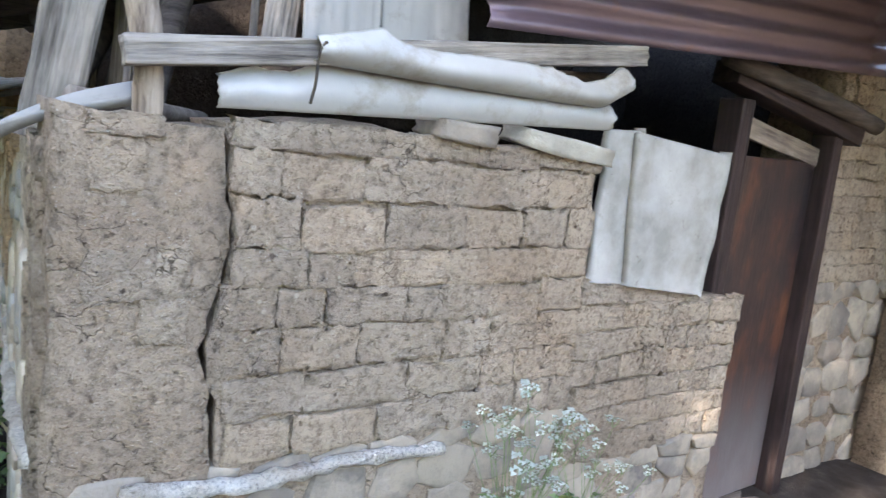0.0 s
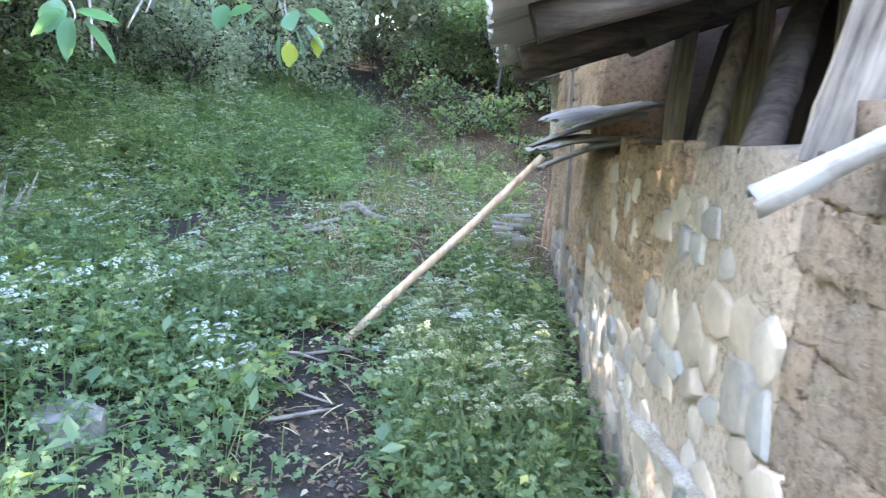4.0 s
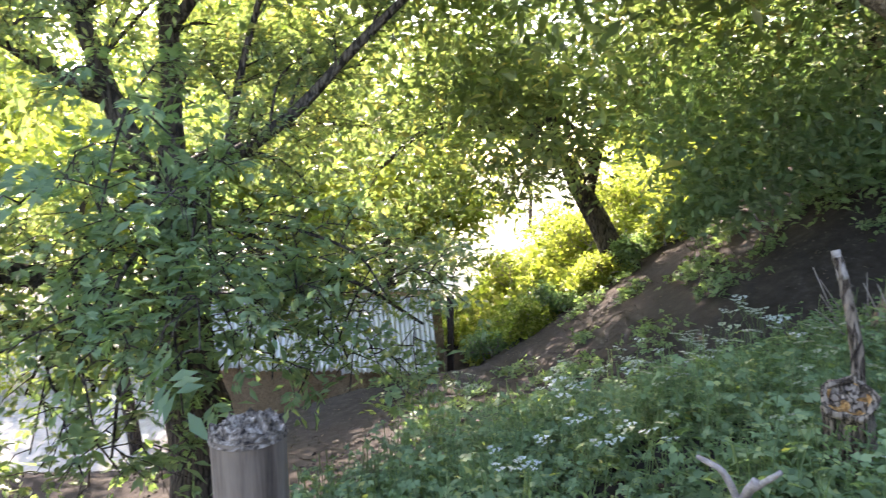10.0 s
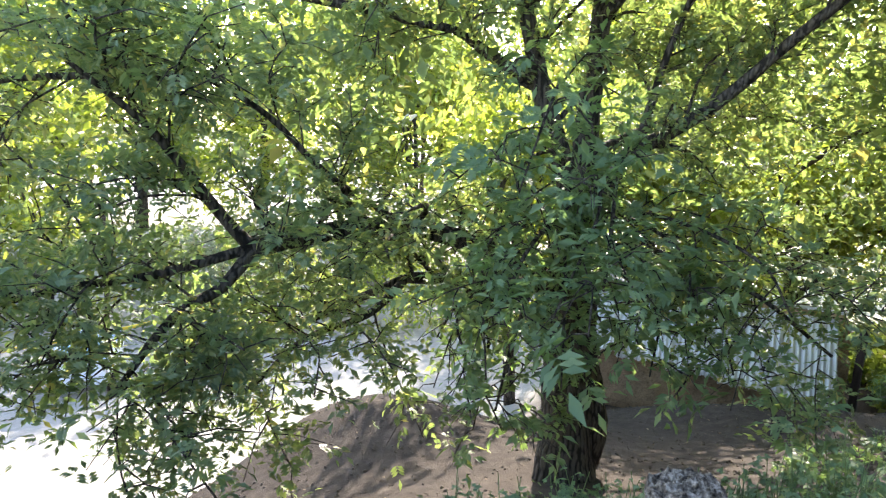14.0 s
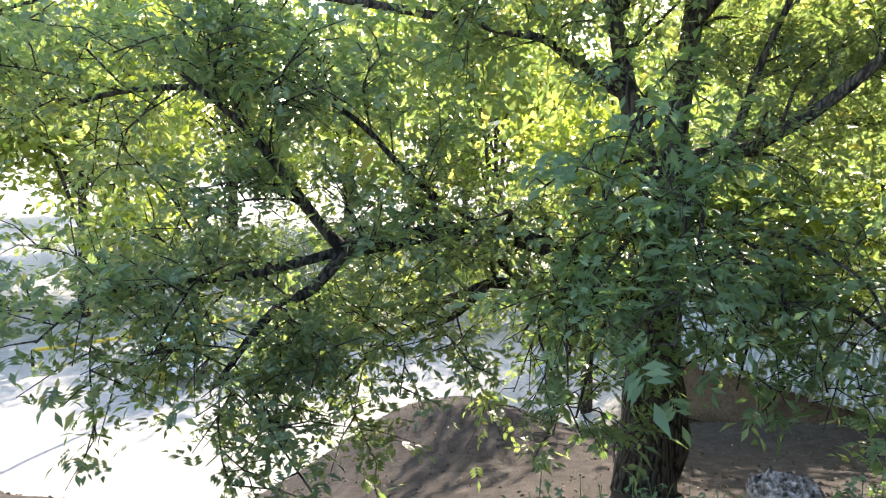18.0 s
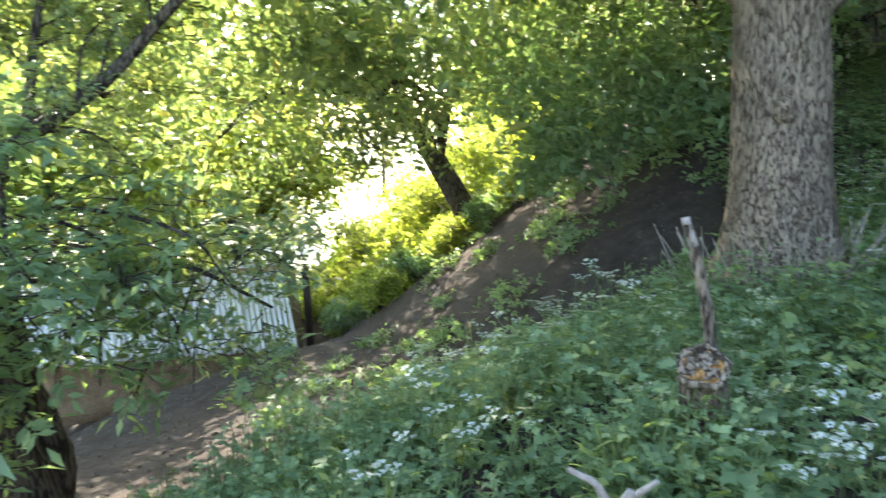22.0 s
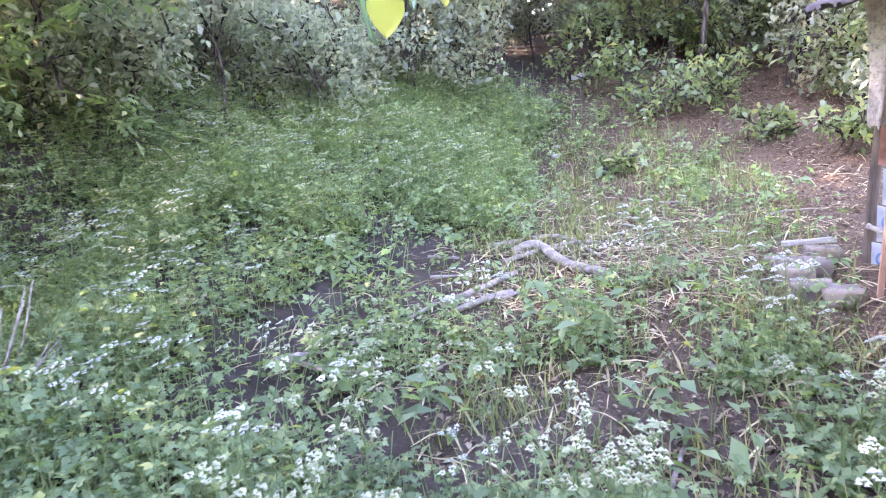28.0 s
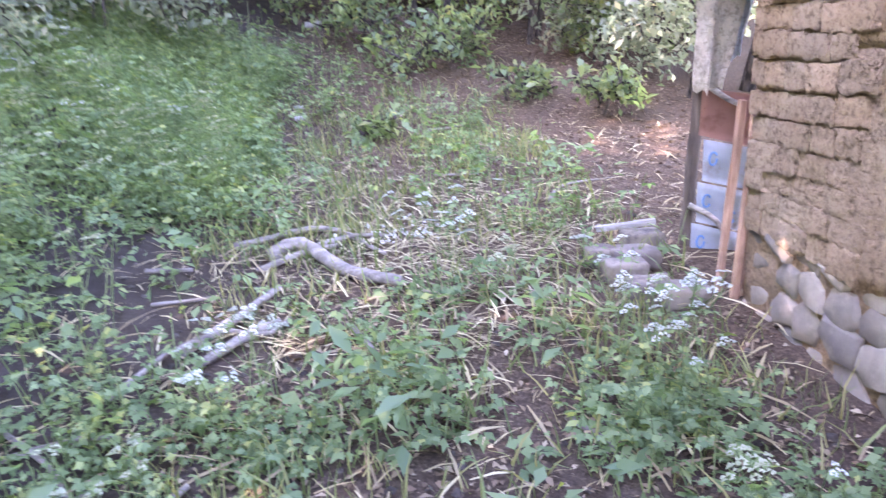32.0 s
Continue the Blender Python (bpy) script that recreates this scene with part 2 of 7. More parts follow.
def bark_mat(name, dark, light, scale=1.0):
    m = Mat(name, 0.95, 0, 0.15)
    v = m.node("ShaderNodeTexVoronoi", Scale=1.0)
    mp = m.node("ShaderNodeMapping", Scale=(34 * scale, 34 * scale, 5 * scale))
    warp = m.node("ShaderNodeTexNoise", Scale=3.0, Detail=3.0)
    m.link(m.coord, warp.inputs["Vector"])
    add = m.node("ShaderNodeVectorMath")
    m.link(m.coord, add.inputs[0])
    sc = m.node("ShaderNodeVectorMath")
    sc.operation = "SCALE"
    sc.inputs["Scale"].default_value = 0.12
    m.link(warp.outputs["Color"], sc.inputs[0])
    m.link(sc.outputs[0], add.inputs[1])
    m.link(add.outputs[0], mp.inputs[0])
    m.link(mp.outputs[0], v.inputs["Vector"])
    fine = m.noise(60 * scale, 5, 0.7)
    ridge = m.ramp(v.outputs["Distance"], [(0.42, light), (0.68, dark)])
    c = m.mix(0.7, ridge, m.ramp(m.noise(3, 4, 0.6), [(0.3, (0.6, 0.58, 0.56)), (0.7, (1.15, 1.1, 1.0))]), "MULTIPLY")
    c = m.mix(0.5, c, m.ramp(fine, [(0.3, (0.5, 0.5, 0.5)), (0.7, (1.2, 1.2, 1.2))]), "MULTIPLY")
    inv = m.node("ShaderNodeMath")
    inv.operation = "SUBTRACT"
    inv.inputs[0].default_value = 1.0
    m.link(v.outputs["Distance"], inv.inputs[1])
    return m.color(c).bump(inv.outputs[0], 0.9, 0.03).bump(fine, 0.5, 0.008).m


def ridged_bark(name, deep, mid, light):
    """Pale flat ridges parted by long narrow fissures."""
    m = Mat(name, 0.95, 0, 0.15)
    n = m.noise(1.0, 2.5, 0.55, (58, 58, 7))
    fold = m.node("ShaderNodeMath")
    fold.operation = "SUBTRACT"
    fold.inputs[1].default_value = 0.5
    m.link(n, fold.inputs[0])
    flat = m.node("ShaderNodeMath")
    flat.operation = "ABSOLUTE"
    m.link(fold.outputs[0], flat.inputs[0])
    edge = m.ramp(flat.outputs[0], [(0.0, (0, 0, 0)), (0.06, (1, 1, 1))])
    c = m.ramp(flat.outputs[0], [(0.004, deep), (0.022, mid), (0.09, light)])
    flake = m.noise(1.0, 4, 0.65, (60, 60, 22))
    c = m.mix(0.75, c, m.ramp(flake, [(0.35, (0.55, 0.52, 0.5)), (0.65, (1.15, 1.12, 1.08))]), "MULTIPLY")
    c = m.mix(0.6, c, m.ramp(m.noise(3.5, 4, 0.6), [(0.35, (0.6, 0.6, 0.6)), (0.7, (1.15, 1.1, 1.0))]), "MULTIPLY")
    return m.color(c).bump(edge, 1.0, 0.03).bump(flake, 0.7, 0.012).m


def leaf_mat(name, stops, through=0.45, tint=(1.5, 1.6, 0.5), rough=0.45, spec=0.35):
    m = Mat(name, rough, 0, spec)
    c = m.ramp(m.random(True), stops)
    c = m.mix(0.5, c, m.ramp(m.noise(0.9, 3, 0.5), [(0.3, (0.65, 0.7, 0.7)), (0.7, (1.2, 1.15, 1.0))]), "MULTIPLY")
    m.color(c)
    return m.leafy(through, tint).m


def tin_mat(name, stops, rust=(0.16, 0.06, 0.025), amount=0.5, rough=0.55, metal=0.55):
    m = Mat(name, rough, metal, 0.4)
    c = m.ramp(m.noise(2.2, 5, 0.6), stops)
    r = m.ramp(m.noise(5.5, 7, 0.7), [(0.62 - 0.2 * amount, (0, 0, 0)), (0.8 - 0.2 * amount, (1, 1, 1))])
    c = m.mix(r, c, rust)
    return m.color(c).bump(m.noise(30, 4, 0.6), 0.25, 0.004).m


M = {}
M["adobe"] = earth_mat("grey_adobe", (0.26, 0.2, 0.142), (0.36, 0.288, 0.21), (0.44, 0.365, 0.275))
M["adobe_joint"] = earth_mat("adobe_mortar", (0.23, 0.175, 0.125), (0.318, 0.253, 0.185), (0.385, 0.318, 0.24))
M["ochre"] = earth_mat("ochre_adobe", (0.27, 0.185, 0.11), (0.39, 0.28, 0.175), (0.47, 0.355, 0.235), straw=0.3)
M["ochre_joint"] = earth_mat("ochre_mortar", (0.21, 0.14, 0.083), (0.31, 0.22, 0.135), (0.38, 0.285, 0.185))
M["stone"] = stone_mat("rubble_stone", [(0.0, (0.2, 0.2, 0.195)), (0.3, (0.3, 0.255, 0.2)), (0.6, (0.4, 0.335, 0.255)), (0.85, (0.46, 0.4, 0.31)), (1.0, (0.26, 0.28, 0.285))])
# Far paler than the front wall's mud, to make up for blocked sky light.
M["side_mud"] = earth_mat("lit_brown_mud", (0.43, 0.345, 0.25), (0.57, 0.465, 0.345), (0.66, 0.56, 0.43))
M["stone_foot"] = stone_mat("brown_grey_footing", [(0.0, (0.16, 0.14, 0.12)), (0.5, (0.23, 0.195, 0.155)), (1.0, (0.3, 0.255, 0.2))])
M["pale_slab"] = stone_mat("pale_slab_stone", [(0.0, (0.36, 0.33, 0.27)), (1.0, (0.42, 0.385, 0.32))])
# Near-black mud: the shade inside the shed is put into this colour.
M["inner_shade"] = earth_mat("shaded_inside_mud", (0.035, 0.03, 0.027), (0.055, 0.046, 0.04), (0.08, 0.07, 0.06), straw=0)
M["stone_grey"] = stone_mat("grey_stone", [(0.0, (0.14, 0.14, 0.14)), (0.5, (0.22, 0.205, 0.18)), (1.0, (0.29, 0.265, 0.22))])
M["stone_brown"] = stone_mat("brown_stone", [(0.0, (0.09, 0.075, 0.065)), (0.5, (0.15, 0.12, 0.1)), (1.0, (0.2, 0.165, 0.14))])
M["lime"] = earth_mat("lime_crust", (0.5, 0.47, 0.42), (0.62, 0.6, 0.55), (0.72, 0.7, 0.66))
M["lime_wood"] = earth_mat("limewashed_wood", (0.42, 0.34, 0.25), (0.74, 0.69, 0.6), (0.84, 0.8, 0.73), 2.5)
M["old_wood"] = wood_mat("weathered_beam", (0.13, 0.11, 0.09), (0.4, 0.36, 0.3), "x")
M["old_wood_z"] = wood_mat("weathered_plank", (0.075, 0.06, 0.046), (0.27, 0.225, 0.18), "z")
M["post_wood"] = wood_mat("rotting_post_wood", (0.06, 0.045, 0.034), (0.27, 0.22, 0.165), "z")
M["crumb"] = earth_mat("dark_crumbs", (0.05, 0.043, 0.037), (0.09, 0.078, 0.067), (0.16, 0.14, 0.12), straw=0)
M["dark_wood"] = wood_mat("dark_frame_wood", (0.014, 0.011, 0.011), (0.045, 0.029, 0.026), "z", 0.6)
M["rust_board"] = wood_mat("reddish_board", (0.2, 0.1, 0.06), (0.46, 0.29, 0.19), "z")
M["peeled"] = wood_mat("peeled_pole_wood", (0.36, 0.24, 0.14), (0.62, 0.48, 0.33), "z", 0.6)
M["tin_white"] = tin_mat("pale_sheet", [(0.3, (0.27, 0.255, 0.225)), (0.7, (0.36, 0.345, 0.315))], (0.19, 0.16, 0.12), 0.5, 0.8, 0.0)
M["tin_dull"] = tin_mat("dull_pale_sheet", [(0.3, (0.2, 0.185, 0.16)), (0.7, (0.28, 0.265, 0.235))], (0.15, 0.12, 0.09), 0.5, 0.85, 0.0)
M["tin_grey"] = tin_mat("galvanised_sheet", [(0.3, (0.42, 0.42, 0.4)), (0.7, (0.58, 0.58, 0.56))], (0.2, 0.15, 0.1), 0.2, 0.45, 0.5)
M["tin_roof"] = tin_mat("old_roof_sheet", [(0.3, (0.2, 0.185, 0.16)), (0.7, (0.33, 0.31, 0.27))], (0.17, 0.1, 0.06), 0.4, 0.6, 0.2)
M["tin_old"] = tin_mat("dull_old_sheet", [(0.3, (0.13, 0.12, 0.105)), (0.7, (0.24, 0.225, 0.2))], (0.09, 0.06, 0.04), 0.4, 0.65, 0.2)
M["tin_brown"] = tin_mat("brown_sheet", [(0.3, (0.075, 0.05, 0.058)), (0.7, (0.115, 0.08, 0.09))], (0.16, 0.07, 0.04), 0.1, 0.4, 0.3)
M["tin_sooty"] = tin_mat("sooty_eave_sheet", [(0.3, (0.05, 0.042, 0.036)), (0.7, (0.09, 0.078, 0.068))], (0.09, 0.06, 0.04), 0.4, 0.85, 0.1)
M["tin_rust"] = tin_mat("rusty_sheet", [(0.3, (0.2, 0.09, 0.06)), (0.7, (0.28, 0.14, 0.1))], (0.12, 0.04, 0.02), 0.5, 0.7, 0.2)
M["cloth"] = earth_mat("sackcloth", (0.46, 0.39, 0.29), (0.6, 0.53, 0.42), (0.68, 0.62, 0.51), straw=0.1)
M["bark"] = ridged_bark("furrowed_bark", (0.06, 0.046, 0.036), (0.165, 0.13, 0.1), (0.27, 0.22, 0.17))
M["bark_dark"] = bark_mat("dark_bark", (0.025, 0.021, 0.018), (0.1, 0.085, 0.07))
M["roof_pole"] = wood_mat("sooty_pole", (0.025, 0.02, 0.016), (0.1, 0.08, 0.065), "x")
M["twig"] = wood_mat("dead_twig", (0.12, 0.1, 0.085), (0.36, 0.31, 0.26), "x")
M["dark"] = Mat("shed_dark_inside", 0.95).color((0.03, 0.026, 0.022)).m

# ---- ground ----
def height(x, y):
    """The lie of the land: a terrace by the shed, a slope falling to the road, a hill behind."""
    left = smooth01(-1.5, -5.5, x)
    h = 0.22 + 0.085 * (y - 4.5) * smooth01(-6, 4, y)
    h += 0.25 * max(0.0, min(y, 40) - 11.3) * (1 - 0.3 * smooth01(-0.5, 1.5, x))
    crest = min(11.0, max(9.6, 9.6 + 0.5 * (x + 8.5)))
    up = (0.29 + 0.36 * smooth01(-4.5, -7.0, x)) * (min(y, crest) - 4.5) if y > 4.5 else 0.2 * (y - 4.5)
    if y > crest:
        up += (0.16 - 0.1 * smooth01(-6, -12, x)) * min(y - crest, 8.0)
    side = 0.3 - 0.27 * min(10.6, max(0.0, -x - 3.2)) + up
    h = h * (1 - left) + side * left
    h += 0.36 * bump(x, y, -2.7, 3.7, 1.5, 1.9) + 0.1 * bump(x, y, -0.6, 4.85, 0.5) + 0.32 * bump(x, y, -11.6, 1.9, 1.3, 2.6) + 1.3 * bump(x, y, -8.0, -2.6, 1.9, 2.1)
    h -= 0.23 * min(9.0, max(0.0, 0.2 - y)) * smooth01(1.5, -2.5, x)
    floor_z = -4.9 + 0.03 * (x + 14)
    fall = smooth01(-17.0, -23.0, x)           # the hill ends above a wide low field
    h = h * (1 - fall) + floor_z * fall
    if h < floor_z + 1.0:                      # the road bed at the foot of the slope
        u = floor_z + 1.0 - h
        h = floor_z + 1.0 - min(u, 1.0 + 0.02 * u) if u > 1 else floor_z + 1.0 - u
    h += 0.045 * noise.noise((x * 0.8, y * 0.8, 1.3)) + 0.02 * noise.noise((x * 2.7, y * 2.7, 4.1))
    return h


def axis_steps(lo, hi, fine_lo, fine_hi, step, grow=1.25):
    out, v, s = [], fine_lo, step
    while v > lo:
        s *= grow
        v -= s
        out.append(max(v, lo))
    out = out[::-1] + [fine_lo + i * step for i in range(int((fine_hi - fine_lo) / step) + 1)]
    v, s = out[-1], step
    while v < hi:
        s *= grow
        v += s
        out.append(min(v, hi))
    return out


gx, gy = axis_steps(-900, 900, -16, 5, 0.16), axis_steps(-900, 900, -14, 18, 0.16)
nx = len(gx)
gverts = [(x, y, height(max(-60, min(40, x)), max(-50, min(60, y)))) for y in gy for x in gx]
gfaces = [(j * nx + i, j * nx + i + 1, (j + 1) * nx + i + 1, (j + 1) * nx + i) for j in range(len(gy) - 1) for i in range(nx - 1)]

g = Mat("trodden_soil", 0.97, 0, 0.1).world_coord()
n_big, n_mid, n_fine = g.noise(0.5, 5, 0.6), g.noise(6, 6, 0.7), g.noise(60, 5, 0.75)
soil = g.ramp(n_mid, [(0.3, (0.024, 0.02, 0.017)), (0.55, (0.048, 0.04, 0.034)), (0.75, (0.088, 0.075, 0.065))])
litter = g.ramp(n_fine, [(0.38, (0.045, 0.03, 0.02)), (0.55, (0.11, 0.074, 0.048)), (0.7, (0.2, 0.15, 0.1))])
col = g.mix(g.ramp(n_big, [(0.35, (0.25, 0.25, 0.25)), (0.65, (0.8, 0.8, 0.8))]), soil, litter)
sep = g.node("ShaderNodeSeparateXYZ")
g.link(g.coord, sep.inputs[0])


def band(sock, a, b):
    n = g.node("ShaderNodeMapRange")
    n.inputs["From Min"].default_value, n.inputs["From Max"].default_value = a, b
    n.clamp = True
    g.link(sock, n.inputs["Value"])
    return n.outputs[0]


clear = g.mix(1.0, band(sep.outputs["X"], -2.4, -0.8), band(sep.outputs["Y"], 5.0, 7.5), "MULTIPLY")
col = g.mix(clear, soil, litter)
col = g.mix(g.ramp(n_big, [(0.35, (0.0, 0.0, 0.0)), (0.7, (0.1, 0.1, 0.1))]), col, litter)
road = g.mix(1.0, band(sep.outputs["Z"], -4.2, -4.6), band(sep.outputs["Y"], 1.0, -1.0), "MULTIPLY")
col = g.mix(road, col, g.ramp(n_mid, [(0.3, (0.27, 0.25, 0.22)), (0.7, (0.38, 0.36, 0.32))]))
field = g.mix(1.0, band(sep.outputs["X"], -18.5, -23.0), band(sep.outputs["Y"], -1.0, 4.0), "MULTIPLY")
col = g.mix(field, col, g.ramp(n_mid, [(0.3, (0.34, 0.31, 0.2)), (0.7, (0.46, 0.43, 0.3))]))
g.color(col).bump(n_mid, 0.7, 0.03).bump(n_fine, 0.8, 0.012)
ground = raw("ground", gverts, gfaces, g.m, smooth=True)
tagged(ground, "brown earth slope with leaf litter and a pale dirt road below", "ground", kind="structure")

# ---- shed: walls ----
WX, FY, WEND = 0.82, 1.75, 7.56      # side wall face, front wall face, far corner of the tall part


CRACK = [(0.85, 0.03), (1.02, 0.023), (1.12, 0.017), (1.18, -0.002), (1.21, -0.014), (1.25, 0.012), (1.29, 0.024), (1.4, 0.03), (1.44, 0.04), (1.56, 0.022), (1.69, 0.02), (1.8, 0.012)]   # height, sideways


def crack_way(z):
    """How far the long jagged crack strays to the side at a height."""
    marks = CRACK
    z = min(1.79, max(0.86, z))
    for (z0, a), (z1, b) in zip(marks, marks[1:]):
        if z <= z1:
            return a + (b - a) * (z - z0) / (z1 - z0) + 0.014 * noise.noise((z * 30, 1.5, 0))


def solid(name, x0, x1, y0, y1, z0, z1, mat, parent=None, label="", cut=0.25, lump=0.012, taper=None):
    """A lumpy mud block between two corners; taper(x, y, z) may lower its top."""
    bm = bmesh.new()
    nx_, ny_, nz_ = (max(1, int(abs(b - a) / cut)) for a, b in ((x0, x1), (y0, y1), (z0, z1)))
    pts = {}

    def vert(i, j, k):
        if (i, j, k) not in pts:
            x, y, z = x0 + (x1 - x0) * i / nx_, y0 + (y1 - y0) * j / ny_, z0 + (z1 - z0) * k / nz_
            if taper:
                z = z0 + (taper(x, y) - z0) * k / nz_
            d = noise.noise_vector((x * 3.1, y * 3.1, z * 3.1)) * lump + noise.noise_vector((x * 9, y * 9, z * 9)) * lump * 0.5
            if abs(x - 1.18) < 0.05 and y < 2.2:
                d.x += crack_way(z) + (0.016 if x > 1.18 else -0.01) * noise.noise((z * 17, 3.0, x * 5))
            pts[(i, j, k)] = bm.verts.new((x + d.x, y + d.y, z + d.z))
        return pts[(i, j, k)]

    for i in range(nx_):
        for j in range(ny_):
            for k, flip in ((0, 1), (nz_, 0)):
                q = [vert(i, j, k), vert(i + 1, j, k), vert(i + 1, j + 1, k), vert(i, j + 1, k)]
                bm.faces.new(q[::-1] if flip else q)
    for i in range(nx_):
        for k in range(nz_):
            for j, flip in ((0, 0), (ny_, 1)):
                q = [vert(i, j, k), vert(i + 1, j, k), vert(i + 1, j, k + 1), vert(i, j, k + 1)]
                bm.faces.new(q[::-1] if flip else q)
    for j in range(ny_):
        for k in range(nz_):
            for i, flip in ((0, 1), (nx_, 0)):
                q = [vert(i, j, k), vert(i, j + 1, k), vert(i, j + 1, k + 1), vert(i, j, k + 1)]
                bm.faces.new(q[::-1] if flip else q)
    for f in bm.faces:
        f.smooth = True
    return part(name, bm, mat, parent, label)


def side_top(x, y):
    return 1.70 - 0.07 * (y - 1.75) + 0.025 * math.sin(y * 5.1)


wall_front = solid("wall_front", 1.19, 3.43, FY + 0.012, FY + 0.36, -0.4, 1.2, M["adobe_joint"], taper=lambda x, y: 1.745 - 0.02 * math.sin(x * 7) if x < 2.44 else 1.33 - 0.13 * (x - 2.44), cut=0.04, lump=0.017)
tagged(wall_front, "cracked grey mud-brick wall of a shed front", "wall", kind="structure")
solid("wall_corner", 0.828, 1.172, FY + 0.006, FY + 0.36, -0.4, 1.7, M["adobe_joint"], wall_front, taper=lambda x, y: 1.735 - 0.02 * math.sin(x * 7), cut=0.04, lump=0.016)
wall_side = solid("wall_side", WX + 0.004, WX + 0.36, FY + 0.35, 4.95, -0.5, 1.6, M["side_mud"], taper=side_top, cut=0.07, lump=0.016)
tagged(wall_side, "rubble stone and mud side wall of the shed", "wall", kind="structure")
wall_tall = solid("wall_tall", WX + 0.012, WX + 0.4, 4.95, 6.3, -0.4, 2.95, M["ochre_joint"], cut=0.1)
tagged(wall_tall, "ochre mud-brick wall of the taller house on a stone footing", "wall", kind="structure")
for y0, y1, z0, z1, in ((6.3, 6.62, -0.4, 1.64), (6.3, 6.62, 2.12, 2.95), (6.62, WEND, -0.4, 2.95)):
    solid("wall_piece", WX + 0.012, WX + 0.4, y0, y1, z0, z1, M["ochre_joint"], wall_tall, cut=0.08)
solid("mud_plaster", WX - 0.004, WX + 0.03, 4.98, 6.28, 0.80, 2.94, M["ochre"], wall_tall, "lumpy ochre mud plaster", cut=0.05, lump=0.022)
solid("mud_plaster", WX - 0.003, WX + 0.03, 6.29, 7.04, 0.82, 1.62, M["ochre"], wall_tall, "lumpy ochre mud plaster", cut=0.05, lump=0.022)
solid("mud_plaster", WX - 0.005, WX + 0.03, 6.66, 7.07, 1.61, 2.94, M["ochre"], wall_tall, "lumpy ochre mud plaster", cut=0.05, lump=0.022)
wall_back = solid("wall_back", WX + 0.4, 6.0, WEND - 0.36, WEND - 0.02, -0.4, 2.95, M["ochre_joint"], cut=0.5)
tagged(wall_back, "plain ochre mud end wall of the house", "wall", kind="structure")
wall_mid = solid("wall_middle", 1.25, 6.0, 4.9, 5.2, -0.4, 2.95, M["inner_shade"], cut=0.5)
tagged(wall_mid, "plain mud cross wall inside the shed", "wall", kind="structure")
wall_right = solid("wall_right", 4.34, 6.6, 2.0, 2.35, -0.6, 2.7, M["adobe_joint"], cut=0.1, lump=0.016)
tagged(wall_right, "mud-brick wall on boulders beside the door", "wall", kind="structure")
# Unseen wall, added to hold sky light off the right side.
wall_yard = solid("wall_yard", 5.3, 5.6, -3.2, 1.95, -0.6, 2.7, M["adobe_joint"], cut=0.3)
tagged(wall_yard, "plain mud yard wall beside the door", "wall", kind="structure")
wall_east = solid("wall_east", 6.0, 6.3, 2.3, 7.2, -0.4, 2.8, M["inner_shade"], cut=0.5)
tagged(wall_east, "plain mud rear wall of the shed", "wall", kind="structure")
shed_floor = solid("floor", 1.15, 6.0, 2.1, 7.2, -0.3, 0.02, M["inner_shade"], cut=0.6)
tagged(shed_floor, "trodden earth floor inside the shed", "floor", kind="structure")


# pieces share a few uneven shapes, their face towards -y
def brick_shape(name, seed):
    r = random.Random(seed)
    us, vs = (0, 0.04, 0.2, 0.36, 0.52, 0.68, 0.84, 0.96, 1), (0, 0.09, 0.36, 0.64, 0.91, 1)
    nu, nv = len(us), len(vs)
    verts, faces = [], []
    for k, v in enumerate(vs):
        for i, u in enumerate(us):
            rim = (i in (0, nu - 1)) + (k in (0, nv - 1))
            back = r.uniform(-0.04, 0.14) * rim if rim else r.uniform(-0.08, 0.08)
            verts.append((u - 0.5 + r.uniform(-0.035, 0.035), -0.5 + back, v - 0.5 + r.uniform(-0.08, 0.08)))
    for k in range(nv - 1):
        for i in range(nu - 1):
            q = k * nu + i
            faces.append((q, q + 1, q + nu + 1, q + nu))
    ring = [i for i in range(nu)] + [k * nu + nu - 1 for k in range(1, nv)] + [(nv - 1) * nu + i for i in range(nu - 2, -1, -1)] + [k * nu for k in range(nv - 2, 0, -1)]
    o = len(verts)
    verts += [(verts[q][0], 0.5, verts[q][2]) for q in ring]
    for j, q in enumerate(ring):
        j2 = (j + 1) % len(ring)
        faces.append((ring[j2], q, o + j, o + j2))
    me = bpy.data.meshes.new(name)
    me.from_pydata(verts, [], faces)
    me.shade_smooth()
    return me


